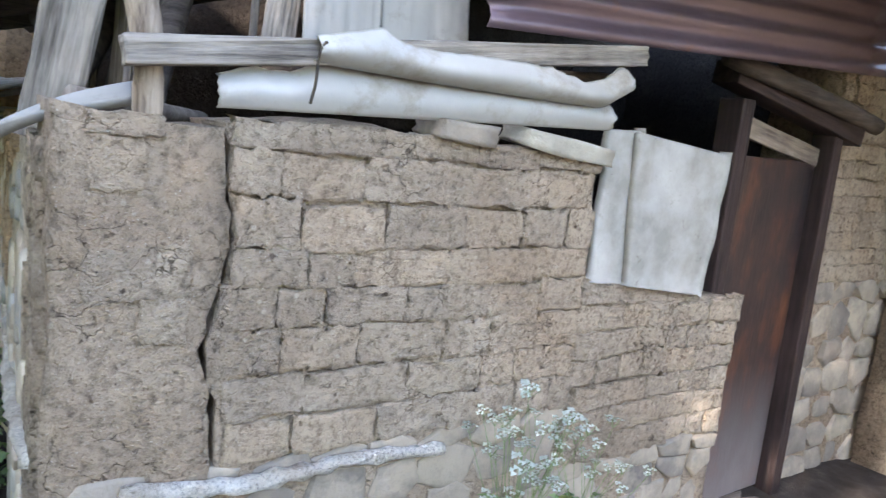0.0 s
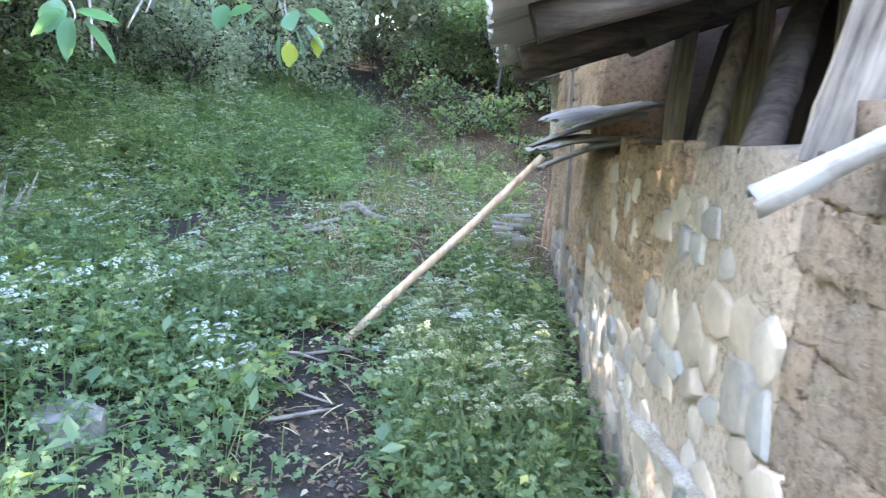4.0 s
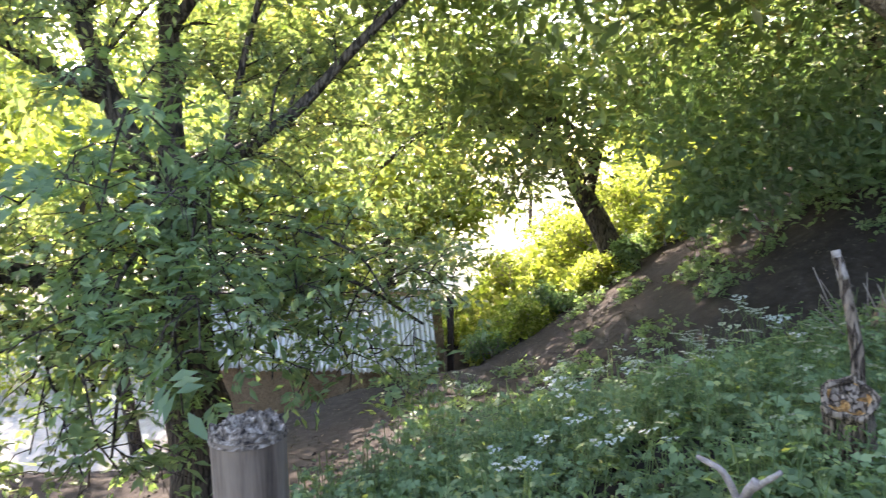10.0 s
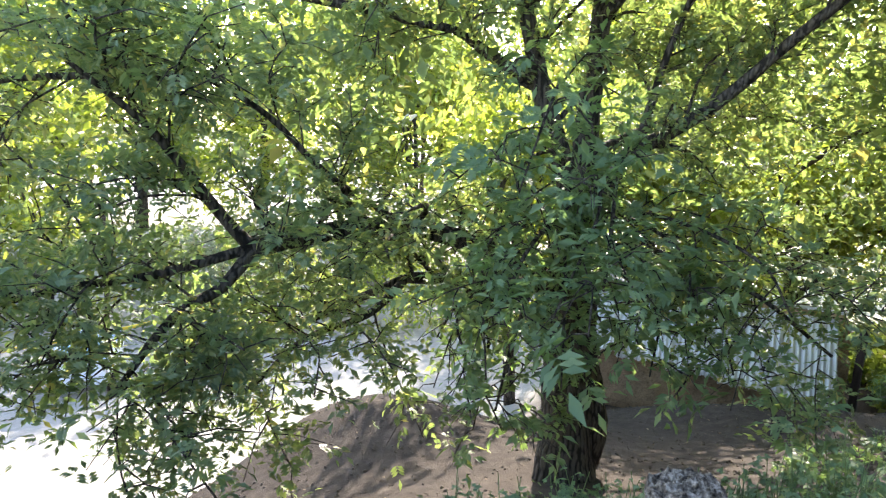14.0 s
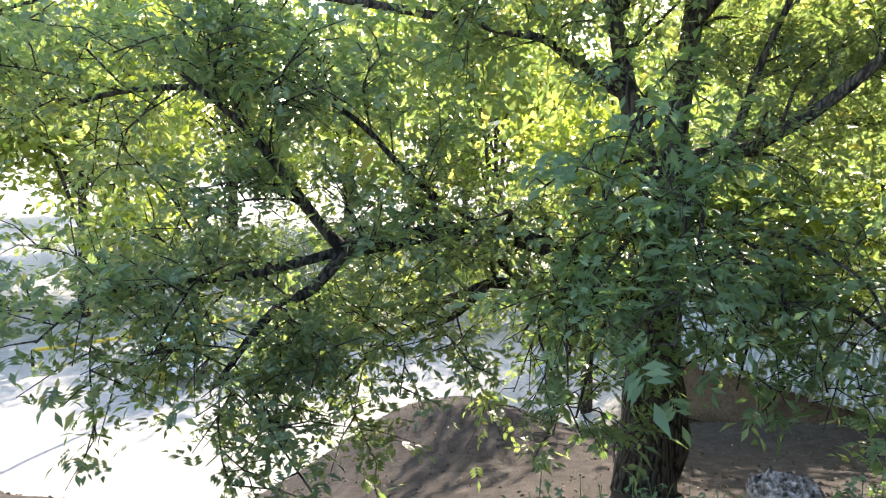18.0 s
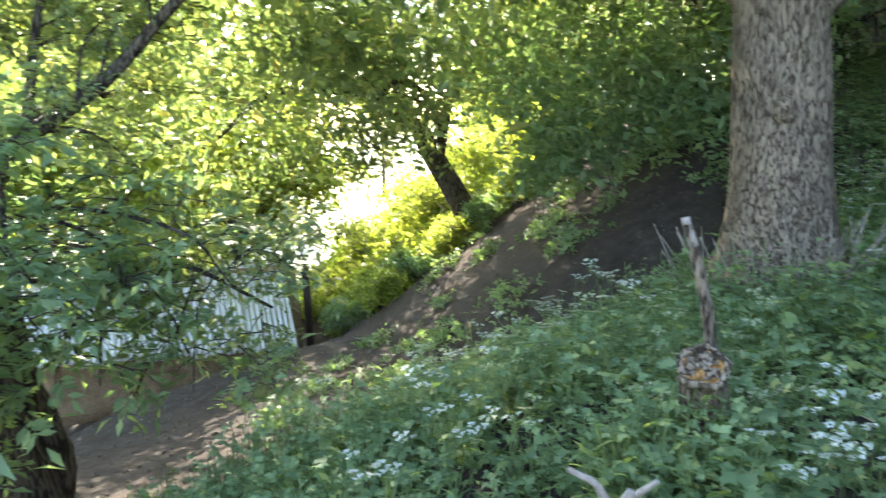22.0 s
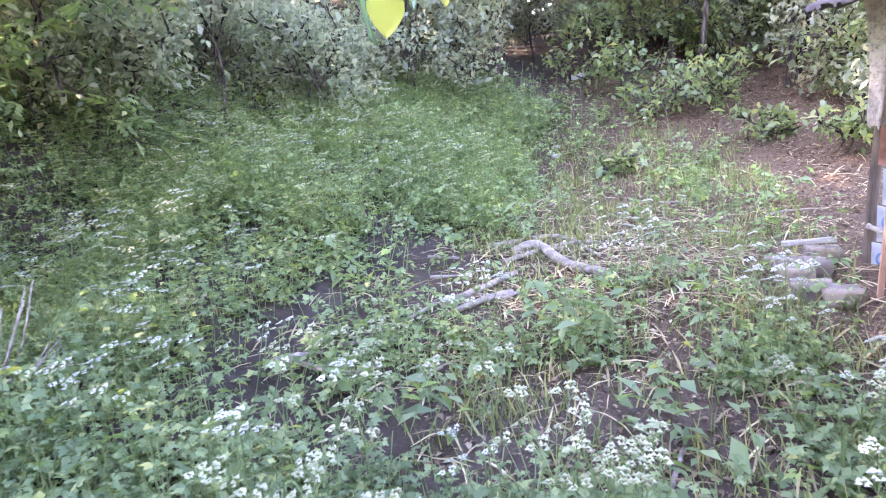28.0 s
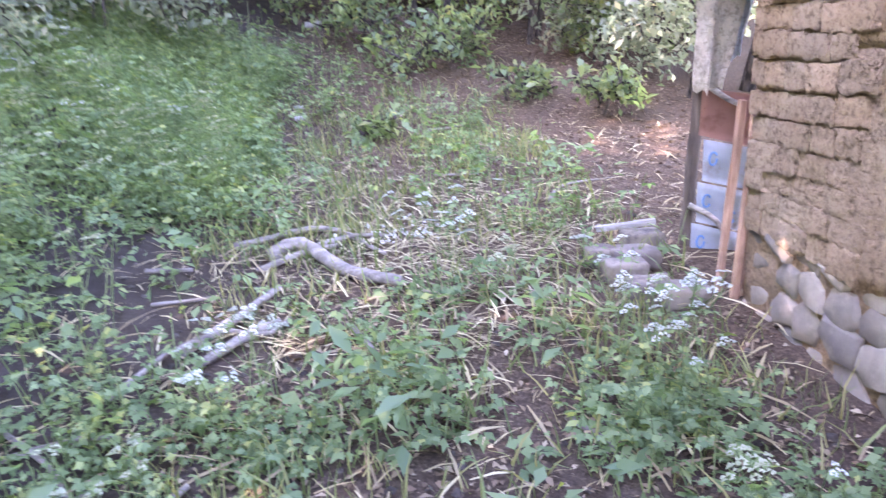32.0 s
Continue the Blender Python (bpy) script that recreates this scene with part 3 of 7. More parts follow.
def stone_shape(name, seed):
    r = random.Random(seed)
    n = r.randint(5, 7)
    verts, faces = [(r.uniform(-0.1, 0.1), -0.5, r.uniform(-0.1, 0.1))], []
    turn = r.uniform(0, 6)
    for k in range(n):
        a = turn + 2 * math.pi * (k + r.uniform(-0.25, 0.25)) / n
        c, s_ = math.cos(a), math.sin(a)
        g = 0.53 / max(abs(c), abs(s_)) ** 0.95 * r.uniform(0.74, 1.08)
        for f, y in ((r.uniform(0.74, 0.92), -0.5 + r.uniform(0, 0.14)), (0.97, -0.25 + r.uniform(-0.12, 0.12)), (1.0, 0.5)):
            verts.append((c * g * f, y, s_ * g * f))
    for k in range(n):
        a, b = 1 + 3 * k, 1 + 3 * ((k + 1) % n)
        faces += [(0, a, b), (a, a + 1, b + 1, b), (a + 1, a + 2, b + 2, b + 1)]
    bm = bmesh.new()
    vs = [bm.verts.new(v) for v in verts]
    for f in faces:
        bm.faces.new([vs[q] for q in f])
    bmesh.ops.recalc_face_normals(bm, faces=bm.faces[:])
    bmesh.ops.bevel(bm, geom=[e for e in bm.edges if e.calc_face_angle(0) > 0.35], offset=0.018, segments=1, affect="EDGES")
    for f in bm.faces:
        f.smooth = True
    me = bpy.data.meshes.new(name)
    bm.to_mesh(me)
    bm.free()
    me.set_sharp_from_angle(angle=0.6)
    return me


BRICKS = {k: [brick_shape("brick", 10 + i) for i in range(14)] for k in ("adobe", "ochre")}
STONES = {k: [stone_shape("stone", 40 + i) for i in range(14)] for k in ("stone", "stone_grey", "stone_foot")}
for group_ in (BRICKS, STONES):
    for key, shapes in group_.items():
        for me in shapes:
            me.materials.append(M[key])


def piece(name, shapes, at, size, parent, turn=(0, 0, 0)):
    ob = new(name, rnd.choice(shapes))
    ob.parent = parent
    ob.matrix_basis = Matrix.LocRotScale(at, Euler(turn), size)
    return ob


def lay(face, parent, kind, u0, u1, z0, z1, course, length, out, top=None, skip=None, wob=0.25, proud=0.02, deep=0.05):
    """Courses of pieces on a wall face. face 'y': along x at y=out; face 'x': along y at x=out."""
    is_brick = kind in BRICKS
    shapes = BRICKS[kind] if is_brick else STONES[kind]
    z, row = z0, 0
    while z < z1 - 0.02:
        h = min(course * rnd.uniform(0.9, 1.1) if is_brick else course * rnd.uniform(0.7, 1.35), z1 - z)
        start = u0(z + h / 2) if callable(u0) else u0
        u = start - rnd.uniform(0, length) * 0.6
        while u < u1:
            w = length * rnd.uniform(1 - wob, 1 + wob)
            a, b = max(u, start), min(u + w, u1)
            mid = (a + b) / 2
            lim = top(mid) if top else 9
            if b - a > length * 0.3 and z + h * 0.7 < lim and not (skip and skip(mid, z + h / 2)):
                gap = rnd.uniform(-0.004, 0.013) if kind == "ochre" else rnd.uniform(-0.004, 0.011) if is_brick else rnd.uniform(-0.045, 0.004)
                pr = proud * rnd.uniform(-0.5, 0.6)
                hh = h * (1 if is_brick else rnd.uniform(0.85, 1.2))
                dz = (0.05 if kind == "ochre" else 0.025) * noise.noise((mid * 2.3, z * 2, 3))
                turn = rnd.uniform(-0.03, 0.03) if is_brick else rnd.uniform(-0.25, 0.25)
                if face == "y":
                    piece("brick" if is_brick else "stone", shapes, (mid, out + deep / 2 - 0.012 + pr, z + h / 2 + dz), (b - a - gap, deep, hh - gap), parent, (0, turn, 0))
                else:
                    piece("brick" if is_brick else "stone", shapes, (out + deep / 2 - 0.012 + pr, mid, z + h / 2 + dz), (b - a - gap, deep, hh - gap), parent, (0, turn, -math.pi / 2))
            u += w
        z += h
        row += 1


# ---- shed: roof, timber, sheets ----
def corrugated(name, width, length, mat, parent=None, label="", waves=10, depth=0.018, sag=0.0, ragged=0.0, seed=0, thick=0.003, m=None, bend=None):
    """A corrugated sheet: waves across its width (x), running along its length (y)."""
    r = random.Random(seed)
    n, k = waves * 6 + 1, 12
    top = []
    ends = [r.uniform(-ragged, ragged) for _ in range(n)]
    for j in range(k + 1):
        for i in range(n):
            u, v = i / (n - 1), j / k
            z = depth * math.sin(u * waves * 2 * math.pi) - sag * math.sin(v * math.pi) + 0.008 * math.sin(3 * u + 5 * v + seed)
            y = length * (v - 0.5) + (ends[i] if j in (0, k) else 0)
            p = Vector((width * (u - 0.5), y, z))
            top.append(bend(p) if bend else p)
    verts = top + [p - Vector((0, 0, thick)) for p in top]
    o = len(top)
    faces = []
    for j in range(k):
        for i in range(n - 1):
            a = j * n + i
            faces.append((a, a + 1, a + n + 1, a + n))
            faces.append((o + a + n, o + a + n + 1, o + a + 1, o + a))
    for i in range(n - 1):
        a, b = i, k * n + i
        faces += [(a + 1, a, o + a, o + a + 1), (b, b + 1, o + b + 1, o + b)]
    for j in range(k):
        a, b = j * n, j * n + n - 1
        faces += [(a, a + n, o + a + n, o + a), (b + n, b, o + b, o + b + n)]
    ob = raw(name, verts, faces, mat, parent, label)
    ob.data.shade_smooth()
    if m is not None:
        ob.matrix_world = m
    return ob


def plank(name, a, b, wide, thick, mat, parent=None, label="", up=(0, 0, 1), seed=1, knots=0.004):
    """A sawn, worn board from a to b, grain along it."""
    a, b = Vector(a), Vector(b)
    d = b - a
    q = d.to_track_quat("Z", "Y")
    x = Vector(up) - d.normalized() * Vector(up).dot(d.normalized())
    if x.length > 1e-3:
        x.normalize()
        y = d.normalized().cross(x)
        q = Matrix((x, y, d.normalized())).transposed().to_quaternion()
    bm = box(wide, thick, d.length, cuts=3, jitter=knots, seed=seed)
    ob = part(name, bm, mat, parent, label)
    ob.matrix_basis = Matrix.LocRotScale((a + b) / 2, q, None)
    mod = ob.modifiers.new("edge", "BEVEL")
    mod.width, mod.segments, mod.limit_method = 0.006, 2, "ANGLE"
    return ob


def log(name, pts, radii, mat, parent=None, label="", sides=10, lump=0.08, seed=0, steps=5):
    line = curve_line(pts, steps)
    rr = [radii[0] + (radii[-1] - radii[0]) * i / (len(line) - 1) for i in range(len(line))]
    v, f = tube(line, rr, sides, lump, seed)
    return raw(name, v, f, mat, parent, label, smooth=True)


# lean-to roof: its low eave overhangs the side wall
roof = empty("shed_roof")
tagged(roof, "rusty corrugated sheet roof over the shed on rough poles", "roof")
for i, (y, x0, z0, s) in enumerate(((2.78, 0.2, 1.93, 1), (3.55, 0.26, 1.96, 2), (4.3, 0.22, 1.99, 3))):
    L = 2.6
    ang = math.radians(19)
    m = pose(x0 + L / 2 * math.cos(ang), y, z0 + L / 2 * math.sin(ang), 0, -19, 0) @ pose(0, 0, 0, 0, 0, 90)
    corrugated("roof_sheet", 0.84, L, M["tin_roof"], roof, "", 9, 0.022, 0.0, 0.012, s, m=m)
for y in (2.5, 3.4, 4.4):
    log("rafter", [(0.3, y, 1.9), (1.5, y + 0.05, 2.3), (2.7, y, 2.72)], (0.045, 0.05), M["roof_pole"], roof, seed=int(y * 10))
for x, z in ((0.95, 2.1), (2.3, 2.56)):
    log("purlin", [(x, 2.3, z), (x + 0.03, 3.5, z + 0.02), (x, 4.8, z)], (0.05, 0.045), M["roof_pole"], roof, seed=int(x * 10))
corrugated("roof_sheet", 3.9, 3.0, M["tin_roof"], roof, "", 36, 0.02, 0, 0.01, 9, m=pose(3.9, 3.6, 2.95, 4, 0, 0))
corrugated("roof_sheet", 3.4, 2.2, M["tin_roof"], roof, "", 30, 0.02, 0, 0.01, 10, m=pose(3.4, 1.95, 2.78, 8, 0, 0))
# Extra overhang sheet, added to shade the door side.
corrugated("roof_sheet", 2.1, 1.5, M["tin_roof"], roof, "", 18, 0.02, 0, 0.01, 11, m=pose(4.25, 0.95, 2.62, 6, 0, 0))

# stacked sheets sliding off the end of the lean-to roof
stack = empty("stacked_roof_sheets")
tagged(stack, "heap of grey corrugated sheets sliding off the roof end", "roof sheets")
for i, (x, y, z, pit, tw, w, dr) in enumerate(((0.80, 4.80, 1.83, -13, 14, 0.5, 0.05), (0.76, 4.98, 1.73, -20, -12, 0.42, 0.09), (0.72, 4.9, 1.66, -9, 24, 0.36, 0.07), (0.78, 4.7, 1.61, -16, 5, 0.4, 0.1))):
    corrugated("sheet", w, 0.55 + 0.09 * (i % 2), M["tin_old"] if i % 2 else M["tin_roof"], stack, "", 5, 0.014, -0.3 * dr, 0.03, 20 + i, m=pose(x, y, z - 0.08, 4 - 3 * i, pit, tw) @ pose(0, 0, 0, 0, 0, 90))

# house roof eave beyond
house_roof = empty("house_roof")
tagged(house_roof, "dark corrugated roof of the taller house with poles", "roof")
for i in range(3):
    corrugated("roof_sheet", 1.05, 3.2, M["tin_roof"], house_roof, "", 11, 0.02, 0, 0.015, 30 + i, m=pose(1.95, 5.3 + i * 1.02, 3.25, 0, -12, 0) @ pose(0, 0, 0, 0, 0, 90))
for y in (5.2, 6.2, 7.2, 7.7):
    log("rafter", [(0.35, y, 2.86), (1.4, y, 3.06), (2.8, y, 3.36)], (0.045, 0.05), M["bark_dark"], house_roof, seed=int(y * 7))
corrugated("eave_sheet", 0.9, 1.1, M["tin_sooty"], house_roof, "", 8, 0.02, 0, 0.02, 34, m=pose(1.05, 8.0, 2.25, 6, -16, 0) @ pose(0, 0, 0, 0, 0, 90))

# ---- shed: timber and sheets on the front ----
def bent_sheet(name, length, tall, mat, parent=None, label="", profile=None, ragged=0.02, seed=0, thick=0.008, n=28, k=10, m=None):
    """A stiff sheet standing along x, its section given by profile(v) -> (y, z)."""
    r = random.Random(seed)
    verts, faces = [], []
    tops = [0.0]
    for i in range(n):
        tops.append(tops[-1] * 0.7 + r.uniform(-ragged, ragged))
    for layer in (0, 1):
        for i in range(n + 1):
            for j in range(k + 1):
                v = j / k
                y, z = profile(v)
                z = z * tall + tops[i] * v ** 3
                verts.append((length * i / n, y + layer * thick + 0.006 * noise.noise((i * 0.4, v * 2, seed)), z))
    o = (n + 1) * (k + 1)
    for i in range(n):
        for j in range(k):
            a = i * (k + 1) + j
            faces.append((a, a + k + 1, a + k + 2, a + 1))
            faces.append((o + a + 1, o + a + k + 2, o + a + k + 1, o + a))
    for i in range(n):
        for j in (0, k):
            a = i * (k + 1) + j
            q = (a, a + k + 1, o + a + k + 1, o + a)
            faces.append(q[::-1] if j == 0 else q)
    for j in range(k):
        for i in (0, n):
            a = i * (k + 1) + j
            q = (a, a + 1, o + a + 1, o + a)
            faces.append(q[::-1] if i == n else q)
    ob = raw(name, verts, faces, mat, parent, label, smooth=True)
    if m is not None:
        ob.matrix_basis = m
    return ob


M["rough_post"] = wood_mat("rough_brown_post", (0.05, 0.038, 0.03), (0.16, 0.125, 0.095), "z")
M["grey_beam"] = wood_mat("silvery_beam", (0.04, 0.033, 0.027), (0.3, 0.265, 0.22), "z")
M["pale_post"] = wood_mat("pale_post_wood", (0.1, 0.075, 0.055), (0.36, 0.29, 0.22), "z")
beam = plank("wall_beam", (0.96, 1.735, 1.862), (2.545, 1.735, 2.095), 0.062, 0.07, M["grey_beam"], knots=0.004)
tagged(beam, "weathered grey timber beam on short posts above the mud wall", "beam")
stub = log("log_post", [(1.025, 1.79, 1.7), (1.02, 1.785, 1.85), (1.0, 1.78, 2.0)], (0.031, 0.034), M["pale_post"], lump=0.14)
tagged(stub, "short rough wooden post standing on the wall corner", "post")
stub2 = log("log_end", [(0.98, 1.74, 2.03), (1.25, 2.2, 2.2), (1.6, 2.7, 2.4)], (0.05, 0.05), M["old_wood"], lump=0.1)
tagged(stub2, "thick round roof log resting on the corner post", "log")
pl = plank("leaning_plank", (0.852, 2.2, 1.63), (0.915, 2.14, 2.03), 0.135, 0.03, M["grey_beam"], up=(1, -0.25, 0), seed=4, knots=0.005)
tagged(pl, "wide weathered plank leaning on the wall top under the roof", "plank")
for i, (a, b, r_) in enumerate((((0.9, 2.05, 1.75), (1.3, 2.4, 1.72), 0.03), ((1.1, 2.3, 1.68), (1.3, 2.6, 2.3), 0.05), ((1.35, 2.1, 1.9), (1.38, 2.15, 2.5), 0.012), ((0.86, 2.6, 1.62), (1.2, 3.2, 2.2), 0.05), ((0.88, 3.1, 1.6), (1.1, 3.5, 2.1), 0.04), ((1.5, 2.4, 1.9), (3.2, 2.5, 2.1), 0.045))):
    tagged(log("roof_prop", [a, tuple((p + q) / 2 for p, q in zip(a, b)), b], (r_, r_ * 0.9), M["roof_pole"] if i % 2 else M["old_wood_z"], lump=0.08, seed=i), "rough dark prop under the shed roof", "prop", "props under the roof")
for i, (y, z, w_) in enumerate(((2.55, 1.62, 0.3), (2.95, 1.6, 0.34), (3.35, 1.57, 0.3), (3.8, 1.55, 0.34), (4.25, 1.52, 0.3))):
    bd = plank("inner_board", (1.06, y, 1.5), (1.12 + 0.1 * (i % 2), y + 0.15, 2.15), w_, 0.02, M["dark_wood"] if i % 2 else M["post_wood"], up=(0, 1, 0.1), seed=60 + i, knots=0.006)
    tagged(bd, "dusty board closing the gap under the roof", "board", "boards under the roof")

GUT_A, GUT_B = V3((0.615, 1.95, 1.59)), V3((1.02, 1.875, 1.785))
gut = corrugated("gutter_sheet", 0.085, 0.44, M["tin_dull"], None, "", 1, 0.02, -0.015, 0.01, 3, 0.008, m=Matrix.LocRotScale((GUT_A + GUT_B) / 2, (GUT_B - GUT_A).to_track_quat("Y", "Z"), None))
tagged(gut, "bent strip of pale wavy sheet lying on the wall corner", "sheet")

roll = empty("rolled_sheets")
tagged(roll, "pale torn wavy sheets laid along the top of the wall", "sheet")


def along(marks, x):
    """A height read off straight stretches between (x, z) marks."""
    for (x0, z0), (x1, z1) in zip(marks, marks[1:]):
        if x <= x1:
            break
    return z0 + (z1 - z0) * (x - x0) / (x1 - x0)


def torn_sheet(name, bottom, top, y0, bulge, mat, parent, seed, thick=0.007, n=72, k=12):
    """A stiff wavy sheet standing along x between a lower and a torn upper edge."""
    x0, x1 = bottom[0][0], bottom[-1][0]
    verts, faces = [], []
    for layer in (0, 1):
        for i in range(n + 1):
            x = x0 + (x1 - x0) * i / n
            zb, zt = along(bottom, x), along(top, x) + 0.006 * noise.noise((x * 30, seed, 0))
            for j in range(k + 1):
                v = j / k
                verts.append((x + 0.012 * noise.noise((v * 5, i // n * 3, seed)) * (i in (0, n)), y0 - bulge(v) + layer * thick + 0.004 * noise.noise((x * 5, v * 2, seed)), zb + (zt - zb) * v))
    o = (n + 1) * (k + 1)
    for i in range(n):
        for j in range(k):
            a = i * (k + 1) + j
            faces += [(a, a + k + 1, a + k + 2, a + 1), (o + a + 1, o + a + k + 2, o + a + k + 1, o + a)]
    for i in range(n):
        for j in (0, k):
            a = i * (k + 1) + j
            faces.append((a, o + a, o + a + k + 1, a + k + 1))
    for j in range(k):
        for i in (0, n):
            a = i * (k + 1) + j
            faces.append((a, a + 1, o + a + 1, o + a))
    return raw(name, verts, faces, mat, parent, smooth=True)


torn_sheet("sheet", [(1.162, 1.765), (1.6, 1.79), (2.45, 1.838)], [(1.162, 1.842), (1.25, 1.872), (1.33, 1.868), (1.42, 1.905), (2.45, 1.93)], 1.735, lambda v: 0.034 * math.sin(v * math.pi) - 0.02 * v, M["tin_white"], roll, 5)
torn_sheet("sheet", [(1.375, 1.898), (1.7, 1.895), (2.2, 1.9), (2.37, 1.905), (2.45, 1.95)], [(1.375, 1.96), (1.45, 1.982), (1.545, 2.008), (1.61, 1.982), (1.72, 1.978), (1.9, 1.99), (2.12, 1.995), (2.27, 1.972), (2.34, 1.99), (2.41, 2.04), (2.45, 2.035)], 1.705, lambda v: 0.045 * math.sin(v ** 0.8 * math.pi) + 0.015 * v, M["tin_white"], roll, 8)
hook = log("wire_hook", [(1.37, 1.69, 1.80), (1.372, 1.672, 1.85), (1.37, 1.66, 1.91), (1.385, 1.66, 1.945), (1.395, 1.67, 1.93)], (0.004, 0.003), M["bark_dark"], sides=6, lump=0)
tagged(hook, "bent dark iron wire hook on the beam", "hook")
for i, (x, w_, h_, z, rot) in enumerate(((1.40, 0.22, 0.42, 1.93, 2), (1.64, 0.3, 0.46, 1.96, -2), (1.30, 0.09, 0.35, 1.9, 8))):
    sh = bent_sheet("upright_sheet", w_, h_, M["tin_dull"] if i < 2 else M["old_wood_z"], None, "", lambda v: (0.03 * math.sin(v * 2.4), v), 0.01, 20 + i, m=pose(x, 1.84 + 0.02 * i, z, 0, rot, 0))
    tagged(sh, "pale flat sheet standing behind the beam" if i < 2 else "grey board standing behind the beam", "sheet")
brown = corrugated("brown_sheet", 0.8, 2.3, M["tin_brown"], None, "", 9, 0.012, 0.0, 0.01, 6, m=Matrix.Translation((3.0, 1.73, 2.56)) @ Euler((radians(86), radians(-4.5), 0)).to_matrix().to_4x4() @ Euler((0, 0, radians(90))).to_matrix().to_4x4())
tagged(brown, "brown painted corrugated sheet hung above the door", "sheet")


def slab_stone(at, size, seed, mat):
    bm = box(*size, cuts=3, jitter=0.006, seed=seed)
    for v in bm.verts:
        v.co *= 1 + 0.14 * noise.noise(v.co * 9 + V3((seed, 0, 0)))
    for f in bm.faces:
        f.smooth = True
    ob = part("stone", bm, mat)
    ob.location = at
    ob.rotation_euler = (0.03 * seed % 0.1, 0.11 if size[0] > 0.3 else 0.05, 0.05)
    return ob


for i, (x, z, w_) in enumerate(((2.28, 1.772, 0.4), (1.87, 1.778, 0.2))):
    tagged(slab_stone((x, 1.79, z), (w_, 0.16, 0.055), 3 + i, M["stone_foot"] if i else M["pale_slab"]), "flat pale stone lying on the wall top", "stone", "stones on the wall top")
PANELS = [[(2.5, 1.8, 1.31), (2.72, 1.8, 1.3), (2.66, 1.8, 1.855), (2.485, 1.8, 1.846)], [(2.66, 1.768, 1.3), (3.1, 1.768, 1.25), (3.13, 1.768, 1.81), (2.6, 1.768, 1.85)]]
# door
door = empty("door_1")
tagged(door, "worn brown wooden door, dusty grey below, in a dark frame", "door", kind="structure")
DY = 1.93
for a, b, w_ in (((3.47, DY, 0.02), (3.44, DY + 0.02, 2.06), 0.085), ((4.30, DY, -0.02), (4.24, DY + 0.02, 2.02), 0.085)):
    plank("door_post", a, b, w_, 0.12, M["dark_wood"], door, seed=int(a[0] * 10), up=(1, 0, 0), knots=0.002)
plank("lintel", (3.30, DY, 2.16), (4.42, DY, 1.99), 0.1, 0.13, M["dark_wood"], door, seed=3, knots=0.002)
plank("sill", (3.42, DY - 0.03, 0.03), (4.4, DY - 0.03, 0.0), 0.08, 0.16, M["old_wood_z"], door, seed=5)
dp = Mat("worn_brown_door_paint", 0.5, 0, 0.4)
dp_n, dp_g = dp.noise(1.0, 5, 0.65, (5, 5, 2.2)), dp.noise(1.0, 5, 0.7, (60, 60, 3))
dp_c = dp.ramp(dp_n, [(0.38, (0.011, 0.009, 0.01)), (0.52, (0.03, 0.016, 0.014)), (0.64, (0.085, 0.032, 0.016)), (0.78, (0.16, 0.065, 0.03))])
dp_c = dp.mix(0.35, dp_c, dp.ramp(dp_g, [(0.35, (0.55, 0.52, 0.5)), (0.65, (1.1, 1.1, 1.1))]), "MULTIPLY")
dp_x = dp.node("ShaderNodeSeparateXYZ")
dp.link(dp.coord, dp_x.inputs[0])
dp_z = dp.node("ShaderNodeMapRange")
dp_z.inputs["From Min"].default_value, dp_z.inputs["From Max"].default_value = -0.15, -0.8
dp.link(dp_x.outputs["Z"], dp_z.inputs["Value"])
dp_d = dp.mix(1.0, dp_z.outputs[0], dp.ramp(dp_n, [(0.3, (0.9, 0.9, 0.9)), (0.7, (0.45, 0.45, 0.45))]), "MULTIPLY")
M["door_paint"] = dp.color(dp.mix(dp_d, dp_c, (0.2, 0.17, 0.155))).bump(dp_g, 0.5, 0.004).m
leafd = plank("door_leaf", (3.885, DY + 0.05, 0.06), (3.845, DY + 0.06, 1.83), 0.74, 0.04, M["door_paint"], door, seed=6, up=(1, 0, 0), knots=0.001)
plank("top_board", (3.52, DY + 0.04, 1.96), (4.2, DY + 0.04, 1.86), 0.09, 0.03, M["old_wood_z"], door, "dusty pale board over the door", seed=8)
plank("handle", (3.56, DY + 0.01, 0.98), (3.56, DY + 0.01, 1.1), 0.02, 0.015, M["tin_grey"], door, "small metal door pull", knots=0)
door_lintel_log = log("lintel_log", [(3.2, 1.86, 2.2), (3.9, 1.84, 2.12), (4.6, 1.9, 2.06)], (0.04, 0.045), M["roof_pole"])
tagged(door_lintel_log, "dark round pole laid over the door frame", "pole")

# lime-coated lacing timbers in the walls
for i, (pts, r_) in enumerate((([(0.99, 1.735, 0.835), (1.3, 1.735, 0.80), (1.6, 1.735, 0.815), (1.93, 1.74, 0.79)], 0.022), ([(0.815, 1.84, 0.90), (0.81, 2.3, 0.80), (0.81, 2.8, 0.71), (0.812, 3.4, 0.60)], 0.026), ([(0.81, 3.4, 0.6), (0.813, 3.8, 0.66), (0.815, 4.1, 0.75)], 0.012))):
    v, f = tube(curve_line(pts, 8), [r_ * (0.7 + 0.5 * abs(math.sin(k * 1.7))) for k in range(8 * (len(pts) - 1) + 1)], 8, 0.35, i)
    tagged(raw("lacing_timber", v, f, M["lime_wood"], smooth=True), "whitewashed flaking timber bedded in the wall", "timber", "lacing timbers")

